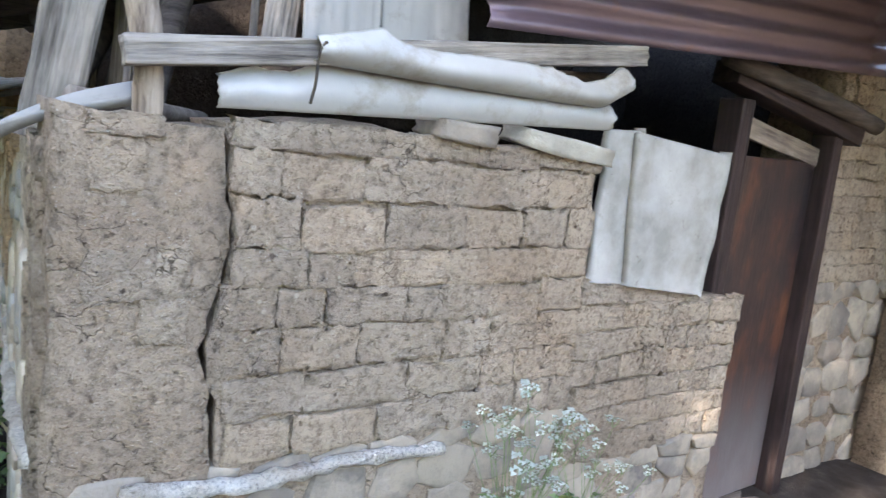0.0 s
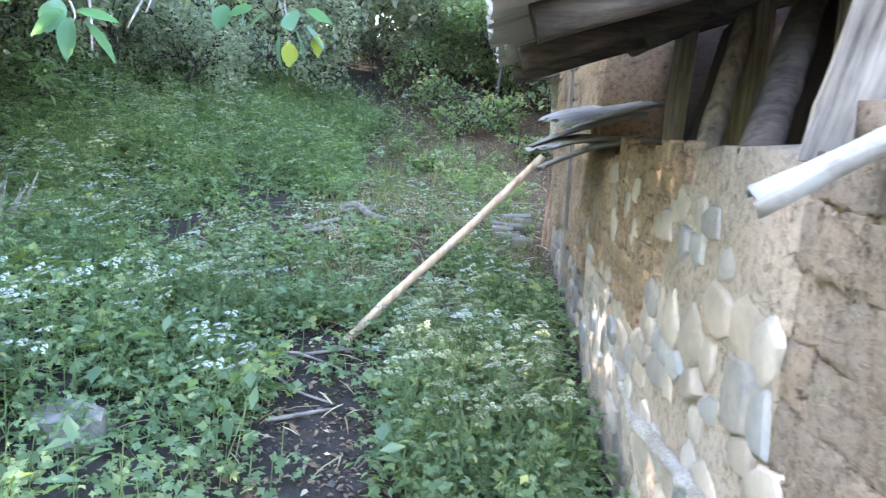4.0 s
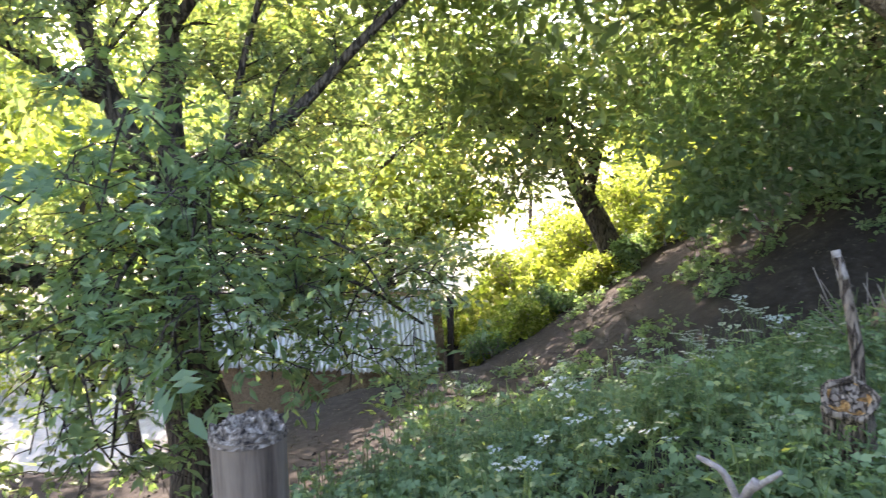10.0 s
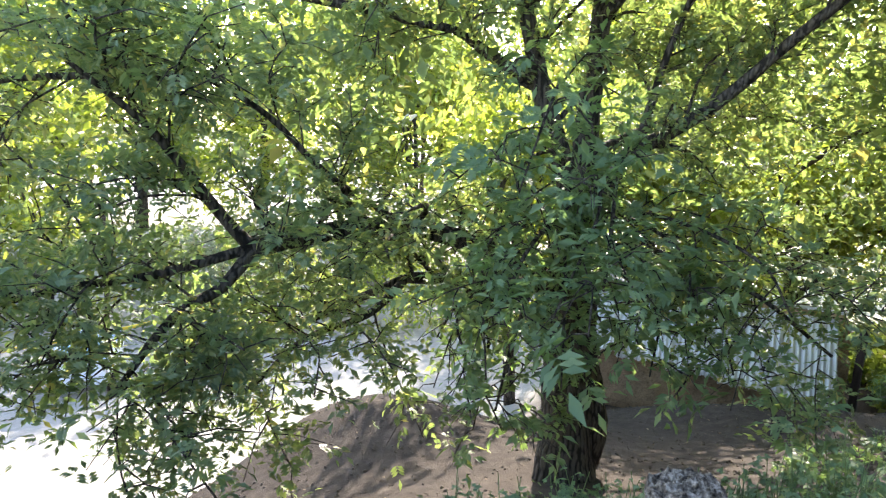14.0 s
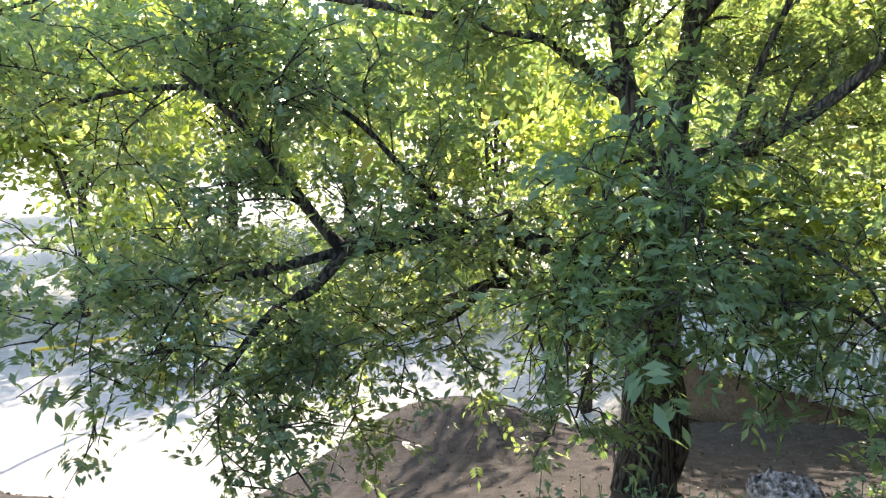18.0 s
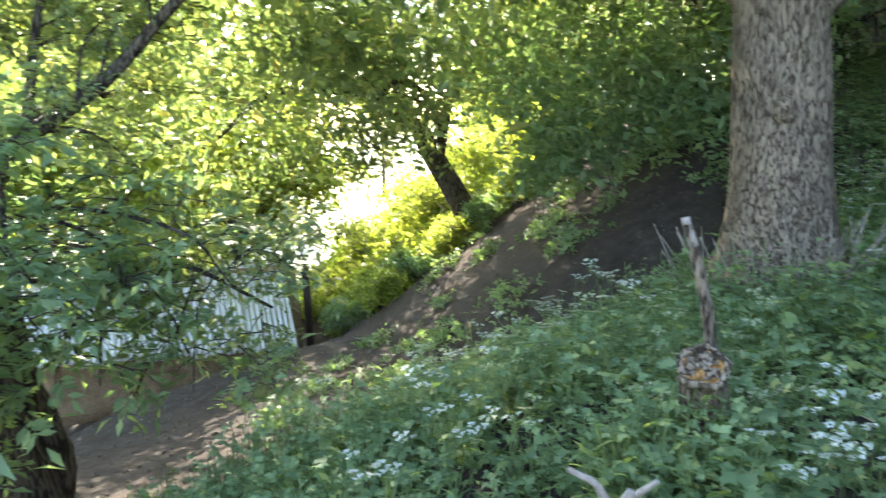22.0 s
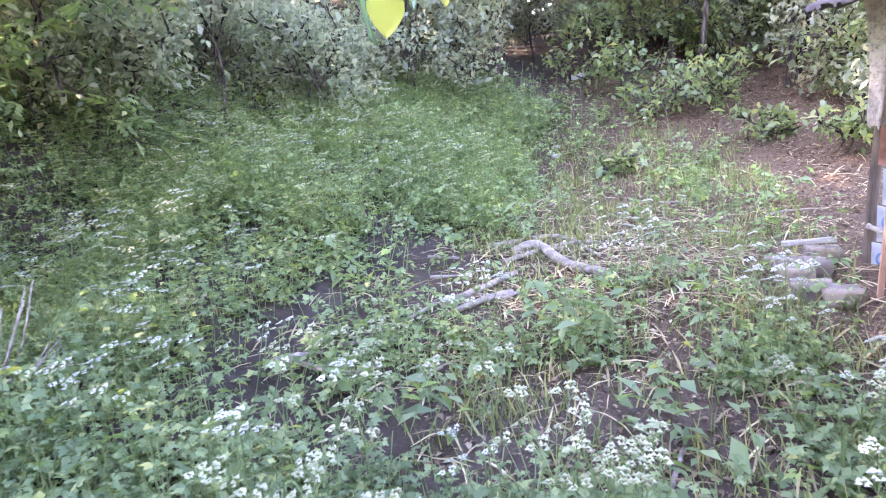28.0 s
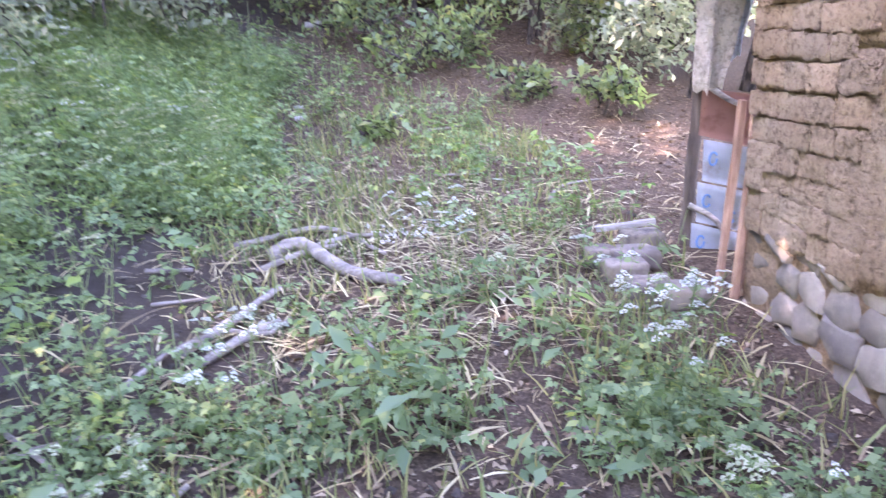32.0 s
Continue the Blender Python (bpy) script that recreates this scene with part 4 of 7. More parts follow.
# ---- house window, battens, boards at the far corner ----
win = empty("window_1")
tagged(win, "small unglazed window with a grey wooden frame", "window", kind="structure")
for y in (6.33, 6.59):
    plank("window_frame", (0.85, y, 1.66), (0.85, y, 2.1), 0.06, 0.08, M["old_wood_z"], win, up=(0, 1, 0))
plank("window_head", (0.85, 6.26, 2.12), (0.85, 6.66, 2.12), 0.05, 0.09, M["old_wood_z"], win)
plank("window_sill", (0.84, 6.27, 1.64), (0.84, 6.65, 1.64), 0.045, 0.1, M["old_wood_z"], win)
bat = plank("wall_batten", (0.785, 6.0, 0.25), (0.795, 5.98, 1.6), 0.05, 0.025, M["old_wood_z"], up=(0, 1, 0), seed=9)
tagged(bat, "thin pale batten standing against the house wall", "batten")

corner = empty("corner_boards")
tagged(corner, "rough reddish boards standing at the house corner", "boards")
for i, (x, y, z0, z1, w_) in enumerate(((0.74, 7.60, 0.35, 1.45, 0.035), (0.79, 7.62, 0.3, 1.5, 0.04), (0.835, 7.60, 0.4, 2.5, 0.035), (0.70, 7.68, 0.38, 1.38, 0.03))):
    plank("board", (x + 0.06, y, z0), (x + 0.13, y - 0.02, z1), w_, 0.03, M["rust_board"], corner, seed=70 + i, up=(1, 0, 0), knots=0.004)
post2 = log("gate_post", [(0.83, 8.2, 0.3), (0.85, 8.2, 0.9), (0.885, 8.2, 1.4), (0.905, 8.2, 2.3)], (0.034, 0.03), M["rough_post"], lump=0.16)
tagged(post2, "dark crooked gate post", "post")
gate = empty("patched_gate")
tagged(gate, "patched gate of printed tin with faded blue rings and rust", "gate")


def flat_panel(name, corners, mat, parent, label="", t=0.004, wave=0.01, n=8, seed=1):
    a, b, c, d = (V3(p) for p in corners)
    nrm = (b - a).cross(d - a).normalized()
    verts, faces = [], []
    for s in (0, 1):
        for j in range(n + 1):
            for i in range(n + 1):
                u, v = i / n, j / n
                p = a.lerp(b, u).lerp(d.lerp(c, u), v)
                verts.append(p + nrm * (wave * noise.noise((u * 2.5, v * 4, seed)) + s * t))
    o = (n + 1) ** 2
    for j in range(n):
        for i in range(n):
            q = j * (n + 1) + i
            faces += [(q, q + 1, q + n + 2, q + n + 1), (o + q + n + 1, o + q + n + 2, o + q + 1, o + q)]
    for i in range(n):
        for q, st in ((i, 1), (n * (n + 1) + i, 1), (i * (n + 1), n + 1), (i * (n + 1) + n, n + 1)):
            faces.append((q, q + st, o + q + st, o + q))
    return raw(name, verts, faces, mat, parent, label, smooth=True)


pw = Mat("dirty_white_board", 0.9, 0, 0.2)
pw_c = pw.ramp(pw.noise(5, 5, 0.6), [(0.35, (0.22, 0.205, 0.175)), (0.55, (0.32, 0.3, 0.265)), (0.75, (0.38, 0.36, 0.325))])
pw_s = pw.ramp(pw.noise(17, 6, 0.75), [(0.6, (1, 1, 1)), (0.72, (0.55, 0.5, 0.44))])
M["board_white"] = pw.color(pw.mix(1.0, pw_c, pw_s, "MULTIPLY")).bump(pw.noise(9, 4, 0.6), 0.6, 0.02).m
for i, corners_ in enumerate(PANELS):
    cl = flat_panel("white_panel", corners_, M["board_white"], None, "", 0.035, 0.012, 16, 30 + i)
    md = cl.modifiers.new("edge", "BEVEL")
    md.width, md.segments, md.limit_method = 0.012, 2, "ANGLE"
    tagged(cl, "dirty white board blocking the gap beside the door", "panel")
M["print_tin"] = tin_mat("printed_tin", [(0.3, (0.24, 0.27, 0.29)), (0.7, (0.36, 0.38, 0.39))], (0.2, 0.16, 0.12), 0.6, 0.6, 0.1)
M["blue_ink"] = Mat("faded_blue_print", 0.6).color((0.12, 0.24, 0.45)).m
G0, G1 = V3((0.815, 8.15, 0)), V3((1.03, 8.05, 0))
for i in range(4):
    z0, z1 = 0.24 + 0.225 * i, 0.46 + 0.225 * i
    tl = 0.026 * i
    flat_panel("tin_plate", [G0 + V3((tl, 0, z0)), G1 + V3((tl, 0, z0 - 0.05)), G1 + V3((tl, 0, z1 - 0.05)), G0 + V3((tl, 0, z1))], M["print_tin"], gate, "", 0.004, 0.012, 6, i)
    for u, dz in ((0.2, 0.13), (0.72, 0.07)):
        if i == 3 and u > 0.5:
            continue
        c0 = G0.lerp(G1, u) + V3((tl - 0.004, -0.016, z0 + dz - 0.05 * u))
        ring = [c0 + V3((0.022 * math.cos(a), 0, 0.034 * math.sin(a))) for a in [k * math.pi / 6 for k in range(1, 12 + (i % 2))]]
        v, f = tube(ring, [0.006] * len(ring), 5, 0, 0)
        raw("printed_ring", v, f, M["blue_ink"], gate, "faded blue ring printed on tin")
flat_panel("rusty_plate", [G0 + V3((0.05, 0, 1.16)), G1 + V3((0.05, 0, 1.1)), G1 + V3((0.06, 0, 1.36)), G0 + V3((0.06, 0, 1.4))], M["tin_rust"], gate, "brown rusty tin plate", 0.004, 0.015, 6, 9)
log("cross_stick", [(0.80, 8.1, 0.80), (0.9, 8.03, 0.74), (0.97, 8.0, 0.64)], (0.016, 0.012), M["old_wood"], gate)
log("cross_stick", [(0.83, 8.1, 1.45), (0.93, 8.02, 1.36), (1.0, 8.0, 1.32)], (0.016, 0.012), M["old_wood"], gate)


def rag(name, x, y, z1, w_, h_, mat, seed, label):
    n, k = 12, 16
    verts, faces = [], []
    for s in (0, 1):
        for j in range(k + 1):
            for i in range(n + 1):
                u, v = i / n, j / k
                fold = 0.03 * math.sin(u * 9 + seed) * (0.4 + v) + 0.03 * noise.noise((u * 3, v * 4, seed))
                narrow = 1 - 0.55 * v ** 2
                verts.append((x + (u - 0.5) * w_ * narrow + 0.03 * math.sin(v * 4), y + fold + s * 0.006, z1 - v * h_ * (1 + 0.16 * noise.noise((u * 4, seed, 2)))))
    o = (n + 1) * (k + 1)
    for j in range(k):
        for i in range(n):
            q = j * (n + 1) + i
            faces += [(q, q + 1, q + n + 2, q + n + 1), (o + q + n + 1, o + q + n + 2, o + q + 1, o + q)]
    for i in range(n):
        for q in (i, k * (n + 1) + i):
            faces.append((q, q + 1, o + q + 1, o + q))
    for j in range(k):
        for q in (j * (n + 1), j * (n + 1) + n):
            faces.append((q, q + n + 1, o + q + n + 1, o + q))
    return tagged(raw(name, verts, faces, mat, smooth=True), label, "cloth")


rag("hanging_sack", 0.86, 8.02, 2.12, 0.24, 0.72, M["cloth"], 2, "ragged beige sacking hung on the gate post")
M["blue_cloth"] = earth_mat("blue_white_cloth", (0.3, 0.4, 0.55), (0.5, 0.55, 0.6), (0.65, 0.66, 0.68), straw=0)
rag("hanging_cloth", 1.01, 8.06, 2.15, 0.13, 0.6, M["blue_cloth"], 5, "blue and white plastic sacking hung by the wall")
for i, (x, y, s_) in enumerate(((0.46, 8.0, 0.24), (0.36, 7.85, 0.2), (0.42, 7.66, 0.22), (0.55, 7.6, 0.2), (0.58, 8.2, 0.2), (0.3, 8.05, 0.15))):
    tagged(slab_stone((x, y, height(x, y) + 0.05), (s_, s_ * 0.7, 0.1), 11 + i, M["stone_brown"]), "brown flat stone heaped at the house corner", "stone", "stones at the corner")
sb = plank("pale_stick", (0.36, 8.3, 0.66), (0.66, 8.2, 0.7), 0.03, 0.02, M["tin_white"], seed=5)
tagged(sb, "pale slat lying on the stones at the corner", "stick")

# ---- leaning pole ----
pole = empty("leaning_pole")
tagged(pole, "long peeled pole leaning against the roof sheets", "pole")
log("shaft", [(-0.6, 4.64, 0.35), (-0.257, 4.664, 0.716), (0.074, 4.69, 1.046), (0.5, 4.73, 1.5)], (0.026, 0.021), M["peeled"], pole, lump=0.09, seed=3, steps=8)
log("broken_end", [(-0.63, 4.638, 0.31), (-0.6, 4.64, 0.34), (-0.58, 4.64, 0.36)], (0.028, 0.034), M["twig"], pole)

# ---- plants: tools ----
npr = np.random.default_rng(11)


def swarm(name, tv, tf, mats, pos, mat, parent=None, label=""):
    """Many copies of one small template joined into one mesh: mats (n,3,3), pos (n,3)."""
    n, k = len(pos), len(tv)
    verts = (np.einsum("nij,kj->nki", mats, np.asarray(tv, float)) + pos[:, None, :]).reshape(-1, 3)
    faces = (np.asarray(tf)[None] + (np.arange(n) * k)[:, None, None]).reshape(-1, 4)
    me = bpy.data.meshes.new(name)
    me.vertices.add(len(verts))
    me.vertices.foreach_set("co", verts.astype(np.float32).ravel())
    me.loops.add(len(faces) * 4)
    me.loops.foreach_set("vertex_index", faces.astype(np.int32).ravel())
    me.polygons.add(len(faces))
    me.polygons.foreach_set("loop_start", np.arange(0, len(faces) * 4, 4, dtype=np.int32))
    me.update(calc_edges=True)
    me.materials.append(mat)
    ob = new(name, me)
    if parent is not None:
        ob.parent = parent
    if label:
        ob["label"] = label
    return ob


def spins(n, tilt, size, spread=0.3, rng=npr):
    """Random turns about z, a tilt away from level and an uneven size."""
    a, t, r = rng.uniform(0, 2 * np.pi, n), rng.normal(0, tilt, n), rng.normal(0, tilt, n)
    s = size * np.clip(rng.normal(1, spread, n), 0.45, 1.8)
    ca, sa, ct, st, cr, sr = np.cos(a), np.sin(a), np.cos(t), np.sin(t), np.cos(r), np.sin(r)
    z, o = np.zeros(n), np.ones(n)
    rz = np.stack([np.stack([ca, -sa, z], -1), np.stack([sa, ca, z], -1), np.stack([z, z, o], -1)], 1)
    rx = np.stack([np.stack([o, z, z], -1), np.stack([z, ct, -st], -1), np.stack([z, st, ct], -1)], 1)
    ry = np.stack([np.stack([cr, z, sr], -1), np.stack([z, o, z], -1), np.stack([-sr, z, cr], -1)], 1)
    return rz @ rx @ ry * s[:, None, None]


# one leaf, folded along its rib, from its stalk at the origin along +y
LEAF_V = [(0, 0, 0), (0.21, 0.5, 0.06), (0, 1, -0.1), (-0.21, 0.5, 0.06), (0, 0.5, -0.03)]
LEAF_F = [(0, 1, 2, 4), (0, 4, 2, 3)]


# a single bent blade for leaves that stay far off
BLADE1_V = [(0, 0, 0), (0.25, 0.5, 0.1), (0, 1, -0.12), (-0.25, 0.5, 0.1)]
BLADE1_F = [(0, 1, 2, 3)]


def spray():
    """A feathered leaf: leaflets in pairs along a drooping stalk."""
    v, f = [], []
    for i in range(7):
        side = 0 if i == 6 else (1 if i % 2 else -1)
        y0 = 0.18 + 0.12 * (i // 2) + (0.2 if i == 6 else 0)
        ang = 0 if side == 0 else side * 1.0
        L = 0.46 if i == 6 else 0.4 - 0.02 * (i // 2)
        o = len(v)
        for (x, y, z) in LEAF_V:
            x, y = x * L * 0.88, y * L
            px, py = x * math.cos(ang) + y * math.sin(ang), -x * math.sin(ang) + y * math.cos(ang)
            v.append((px, py + y0, z * L - 0.14 * (py + y0) ** 2))
        f += [tuple(o + q for q in face) for face in LEAF_F]
    return v, f


def lobed():
    """A ragged three-part herb leaf on its stalk."""
    v, f = [], []
    for ang, L in ((-0.95, 0.62), (0.0, 0.8), (0.95, 0.62)):
        o = len(v)
        for (x, y, z) in [(0, 0.15, 0), (0.34, 0.55, -0.02), (0.15, 0.66, 0.04), (0, 1.0, -0.05), (-0.15, 0.66, 0.04), (-0.34, 0.55, -0.02)]:
            x, y = x * L, y * L
            v.append((x * math.cos(ang) + y * math.sin(ang), -x * math.sin(ang) + y * math.cos(ang), z - 0.1 * y))
        f += [(o, o + 1, o + 2, o + 3), (o, o + 3, o + 4, o + 5)]
    return v, f


SPRAY_V, SPRAY_F = spray()
LOB3_V, LOB3_F = [], []
for ang in (-0.95, 0.0, 0.95):
    o = len(LOB3_V)
    for (x, y, z) in [(0, 0.12, 0), (0.2, 0.5, 0.03), (0, 0.95 - 0.2 * abs(ang), -0.1), (-0.2, 0.5, 0.03)]:
        LOB3_V.append((x * math.cos(ang) + y * math.sin(ang), -x * math.sin(ang) + y * math.cos(ang), z))
    LOB3_F.append((o, o + 1, o + 2, o + 3))
LOBED_V, LOBED_F = lobed()

M["leaf_walnut"] = leaf_mat("walnut_leaf", [(0.0, (0.1, 0.155, 0.085)), (0.5, (0.155, 0.22, 0.12)), (0.9, (0.21, 0.27, 0.155)), (1.0, (0.33, 0.31, 0.14))], 0.56, (1.7, 1.6, 0.72), 0.4, 0.5)
M["leaf_near"] = leaf_mat("near_leaf", [(0.0, (0.115, 0.18, 0.1)), (0.6, (0.175, 0.25, 0.14)), (0.99, (0.23, 0.3, 0.17)), (1.0, (0.34, 0.35, 0.12))], 0.5, (1.55, 1.65, 0.75), 0.5)
# Lifted paler and greyer, to stand in for haze and missing sky light.
M["leaf_wood"] = leaf_mat("hazed_woodland_leaf", [(0.0, (0.15, 0.18, 0.145)), (0.6, (0.25, 0.285, 0.23)), (0.9, (0.32, 0.35, 0.28)), (1.0, (0.38, 0.34, 0.26))], 0.6, (1.5, 1.5, 0.95), 0.75, 0.08)
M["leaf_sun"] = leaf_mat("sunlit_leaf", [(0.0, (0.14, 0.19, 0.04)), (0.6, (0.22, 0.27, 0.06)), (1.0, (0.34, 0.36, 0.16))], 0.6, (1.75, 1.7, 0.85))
M["leaf_herb"] = leaf_mat("herb_leaf", [(0.0, (0.1, 0.15, 0.078)), (0.5, (0.16, 0.225, 0.118)), (0.9, (0.225, 0.29, 0.155)), (1.0, (0.34, 0.35, 0.14))], 0.42, (1.4, 1.6, 0.68), 0.65, 0.15)
M["stem"] = leaf_mat("green_stem", [(0.0, (0.1, 0.16, 0.06)), (1.0, (0.2, 0.25, 0.11))], 0.2, (1.2, 1.3, 0.6))
M["grass"] = leaf_mat("pale_grass", [(0.0, (0.1, 0.14, 0.05)), (0.6, (0.17, 0.21, 0.08)), (1.0, (0.36, 0.32, 0.15))], 0.3, (1.3, 1.3, 0.6), 0.6)
M["petal"] = leaf_mat("white_petal", [(0.0, (0.38, 0.42, 0.32)), (0.4, (0.5, 0.53, 0.45)), (1.0, (0.62, 0.63, 0.56))], 0.3, (1, 1, 0.95), 0.6)
M["seedhead"] = leaf_mat("pale_seedhead", [(0.0, (0.3, 0.34, 0.2)), (1.0, (0.5, 0.5, 0.33))], 0.3, (1, 1, 0.8), 0.6)
M["straw"] = leaf_mat("dry_straw", [(0.0, (0.2, 0.15, 0.09)), (0.6, (0.4, 0.32, 0.18)), (1.0, (0.58, 0.5, 0.3))], 0.2, (1, 1, 0.8), 0.7)
M["litter"] = leaf_mat("dead_leaves", [(0.0, (0.065, 0.04, 0.024)), (0.5, (0.16, 0.105, 0.062)), (0.9, (0.25, 0.185, 0.115)), (1.0, (0.44, 0.36, 0.25))], 0.1, (1, 1, 0.8), 0.7)


def sub_branches(line, r0, count, length, droop, rng, start=0.25, lift=0.3):
    """Thinner lines that leave a given line to its sides."""
    out = []
    pts = [Vector(p) for p in line]
    for i in range(count):
        u = start + (1 - start) * (i + rng.random()) / count
        q = u * (len(pts) - 1)
        a = min(int(q), len(pts) - 2)
        p = pts[a].lerp(pts[a + 1], q - a)
        way = (pts[a + 1] - pts[a]).normalized()
        side = Vector((rng.uniform(-1, 1), rng.uniform(-1, 1), rng.uniform(-0.5, 0.8)))
        side = (side - way * side.dot(way)).normalized()
        d = (way * rng.uniform(0.3, 0.9) + side).normalized()
        d.z += rng.uniform(0, lift)
        d.normalize()
        L = length * rng.uniform(0.55, 1.25)
        mid = p + d * L * 0.5 + Vector((rng.uniform(-1, 1), rng.uniform(-1, 1), rng.uniform(-0.6, 1))) * L * 0.1
        end = p + d * L + Vector((rng.uniform(-1, 1), rng.uniform(-1, 1), 0)) * L * 0.12 - Vector((0, 0, droop * L))
        out.append(([p, mid, end], r0 * (1 - 0.6 * u)))
    return out


def join_tubes(name, tubes, mat, parent, label="", sides=5):
    verts, faces = [], []
    for line, r0, r1, sd in tubes:
        n = len(line)
        v, f = tube(line, [r0 + (r1 - r0) * i / (n - 1) for i in range(n)], sides, 0.06, sd, cap=False)
        o = len(verts)
        verts += v
        faces += [tuple(o + q for q in face) for face in f]
    ob = raw(name, verts, faces, mat, parent, label, smooth=True)
    return tagged(ob, kind="stuff")


def grow(name, label, limbs, mats, leaf, seed, twigs=(6, 0.9, 7, 0.4), leaves=14, size=0.1, droop=0.2, kind="spray", jitter=0.1, parent=None, category="tree", tilt=0.55, bare=()):
    """A tree from its limbs [(points, r0, r1, name)]: limbs, side shoots, twigs and leaves along them."""
    rng = random.Random(seed)
    nrng = np.random.default_rng(seed)
    tree = parent or empty(name)
    if not parent:
        tagged(tree, label, category)
    shoots, spots = [], []
    for i, (pts, r0, r1, pname) in enumerate(limbs):
        line = curve_line(pts, 5)
        rr = [r0 + (r1 - r0) * k / (len(line) - 1) for k in range(len(line))]
        if pname == "trunk":
            rr = [q * (1 + 0.35 * math.exp(-(line[k] - line[0]).length / 0.35)) for k, q in enumerate(rr)]
        v, f = tube(line, rr, 14 if r0 > 0.12 else 8, 0.06, seed + i, cap=True)
        raw(pname, v, f, mats, tree, smooth=True)
        if pname in bare:
            continue
        n1, l1, n2, l2 = twigs
        for l_a, ra in sub_branches(line, max(r1, 0.012) * 0.95, n1, l1, droop, rng):
            shoots.append((curve_line(l_a, 3), ra, 0.006, seed + len(shoots)))
            for l_b, rb in sub_branches(curve_line(l_a, 3), 0.006, n2, l2, droop, rng, 0.15, 0.2):
                shoots.append((l_b, 0.006, 0.0025, seed + len(shoots)))
                a, b, c = l_b
                for k in range(leaves):
                    u = (k + rng.random()) / leaves
                    p = a.lerp(b, u * 2) if u < 0.5 else b.lerp(c, u * 2 - 1)
                    spots.append(p)
    if shoots:
        join_tubes("branchwork", shoots, mats, tree, sides=4)
    if spots:
        pos = np.array([tuple(p) for p in spots]) + nrng.normal(0, jitter, (len(spots), 3))
        tv, tf = (SPRAY_V, SPRAY_F) if kind == "spray" else (LEAF_V, LEAF_F)
        ob = swarm("crown", tv, tf, spins(len(pos), tilt, size, 0.25, nrng), pos, leaf, tree)
        tagged(ob, kind="stuff")
    return tree


def cloud_tree(name, label, base, top, crown, seed, bark, leaf, n=5000, size=0.2, limbs=7, r=0.14, category="tree", group=""):
    """A tree that stands farther off: trunk, limbs that reach into clumps, leaves thick on each clump."""
    rng = random.Random(seed)
    nrng = np.random.default_rng(seed)
    tree = empty(name)
    tagged(tree, label, category, group)
    base, top = Vector(base), Vector(top)
    mid = base.lerp(top, 0.5) + Vector((rng.uniform(-0.2, 0.2), rng.uniform(-0.2, 0.2), 0))
    line = curve_line([base - Vector((0, 0, 0.2)), mid, top], 5)
    v, f = tube(line, [r * (1 - 0.6 * i / (len(line) - 1)) for i in range(len(line))], 9, 0.07, seed)
    raw("trunk", v, f, bark, tree, smooth=True)
    cx, cy, cz = crown
    spots, tubes = [], []
    for k in range(limbs):
        u = 0.35 + 0.65 * (k + rng.random()) / limbs
        p = base.lerp(top, u)
        a = rng.uniform(0, 2 * math.pi)
        reach = rng.uniform(0.45, 1.0)
        e = top + Vector((math.cos(a) * cx * reach, math.sin(a) * cy * reach, rng.uniform(-0.75, 0.9) * cz))
        m_ = p.lerp(e, 0.5) + Vector((0, 0, rng.uniform(0, 0.25) * cz))
        tubes.append((curve_line([p, m_, e], 4), r * 0.4, 0.012, seed + k))
        for l_a, ra in sub_branches(curve_line([p, m_, e], 4), 0.02, 5, 0.45 * (cx + cy) / 2, 0.1, rng, 0.3):
            tubes.append((l_a, 0.015, 0.004, seed + 50 + k))
            spots += [l_a[1], l_a[2], l_a[1].lerp(l_a[2], 0.5)]
        spots += [m_, e, e]
    join_tubes("branchwork", tubes, bark, tree, sides=5)
    c = np.array([tuple(p) for p in spots])
    pick = nrng.integers(0, len(c), n)
    pos = c[pick] + nrng.normal(0, 0.16 * (cx + cy) / 2, (n, 3)) * np.array([1, 1, 0.65])
    tv, tf = (BLADE1_V, BLADE1_F)
    ob = swarm("crown", tv, tf, spins(n, 0.7, size, 0.3, nrng), pos, leaf, tree)
    tagged(ob, kind="stuff")
    return tree

# ---- trees ----
# old walnut by the herb slope
wal = empty("walnut_tree")
tagged(wal, "old walnut tree with thick furrowed bark and a knot", "tree")
wz = height(-3.85, 5.55)
line = curve_line([(-3.78, 5.5, wz - 0.25), (-3.83, 5.54, wz + 0.25), (-3.88, 5.58, 1.25), (-3.93, 5.61, 1.73), (-3.97, 5.6, 2.37), (-4.0, 5.54, 2.9), (-4.1, 5.5, 3.8), (-4.0, 5.6, 5.0)], 6)
bm = bmesh.new()
rings = []
for i, p in enumerate(line):
    u = i / (len(line) - 1)
    h_ = p.z - wz
    rad = 0.285 - 0.05 * min(1, max(0, h_ - 1.2) / 2.5) + 0.24 * math.exp(-max(0, h_) / 0.34) - 0.08 * max(0, u - 0.75) / 0.25
    ring = []
    for k in range(28):
        a = 2 * math.pi * k / 28
        q = rad * (1 + 0.07 * noise.noise((math.cos(a) * 2.2, math.sin(a) * 2.2, p.z * 1.3)) + 0.045 * noise.noise((math.cos(a) * 7, math.sin(a) * 7, p.z * 2.2)))
        q *= 1 + 0.16 * math.exp(-max(0, h_) / 0.2) * math.sin(5 * a + 1)
        ring.append(bm.verts.new(p + V3((math.cos(a) * q, math.sin(a) * q, 0))))
    rings.append(ring)
for r0, r1 in zip(rings, rings[1:]):
    for k in range(28):
        f = bm.faces.new((r0[k], r0[(k + 1) % 28], r1[(k + 1) % 28], r1[k]))
        f.smooth = True
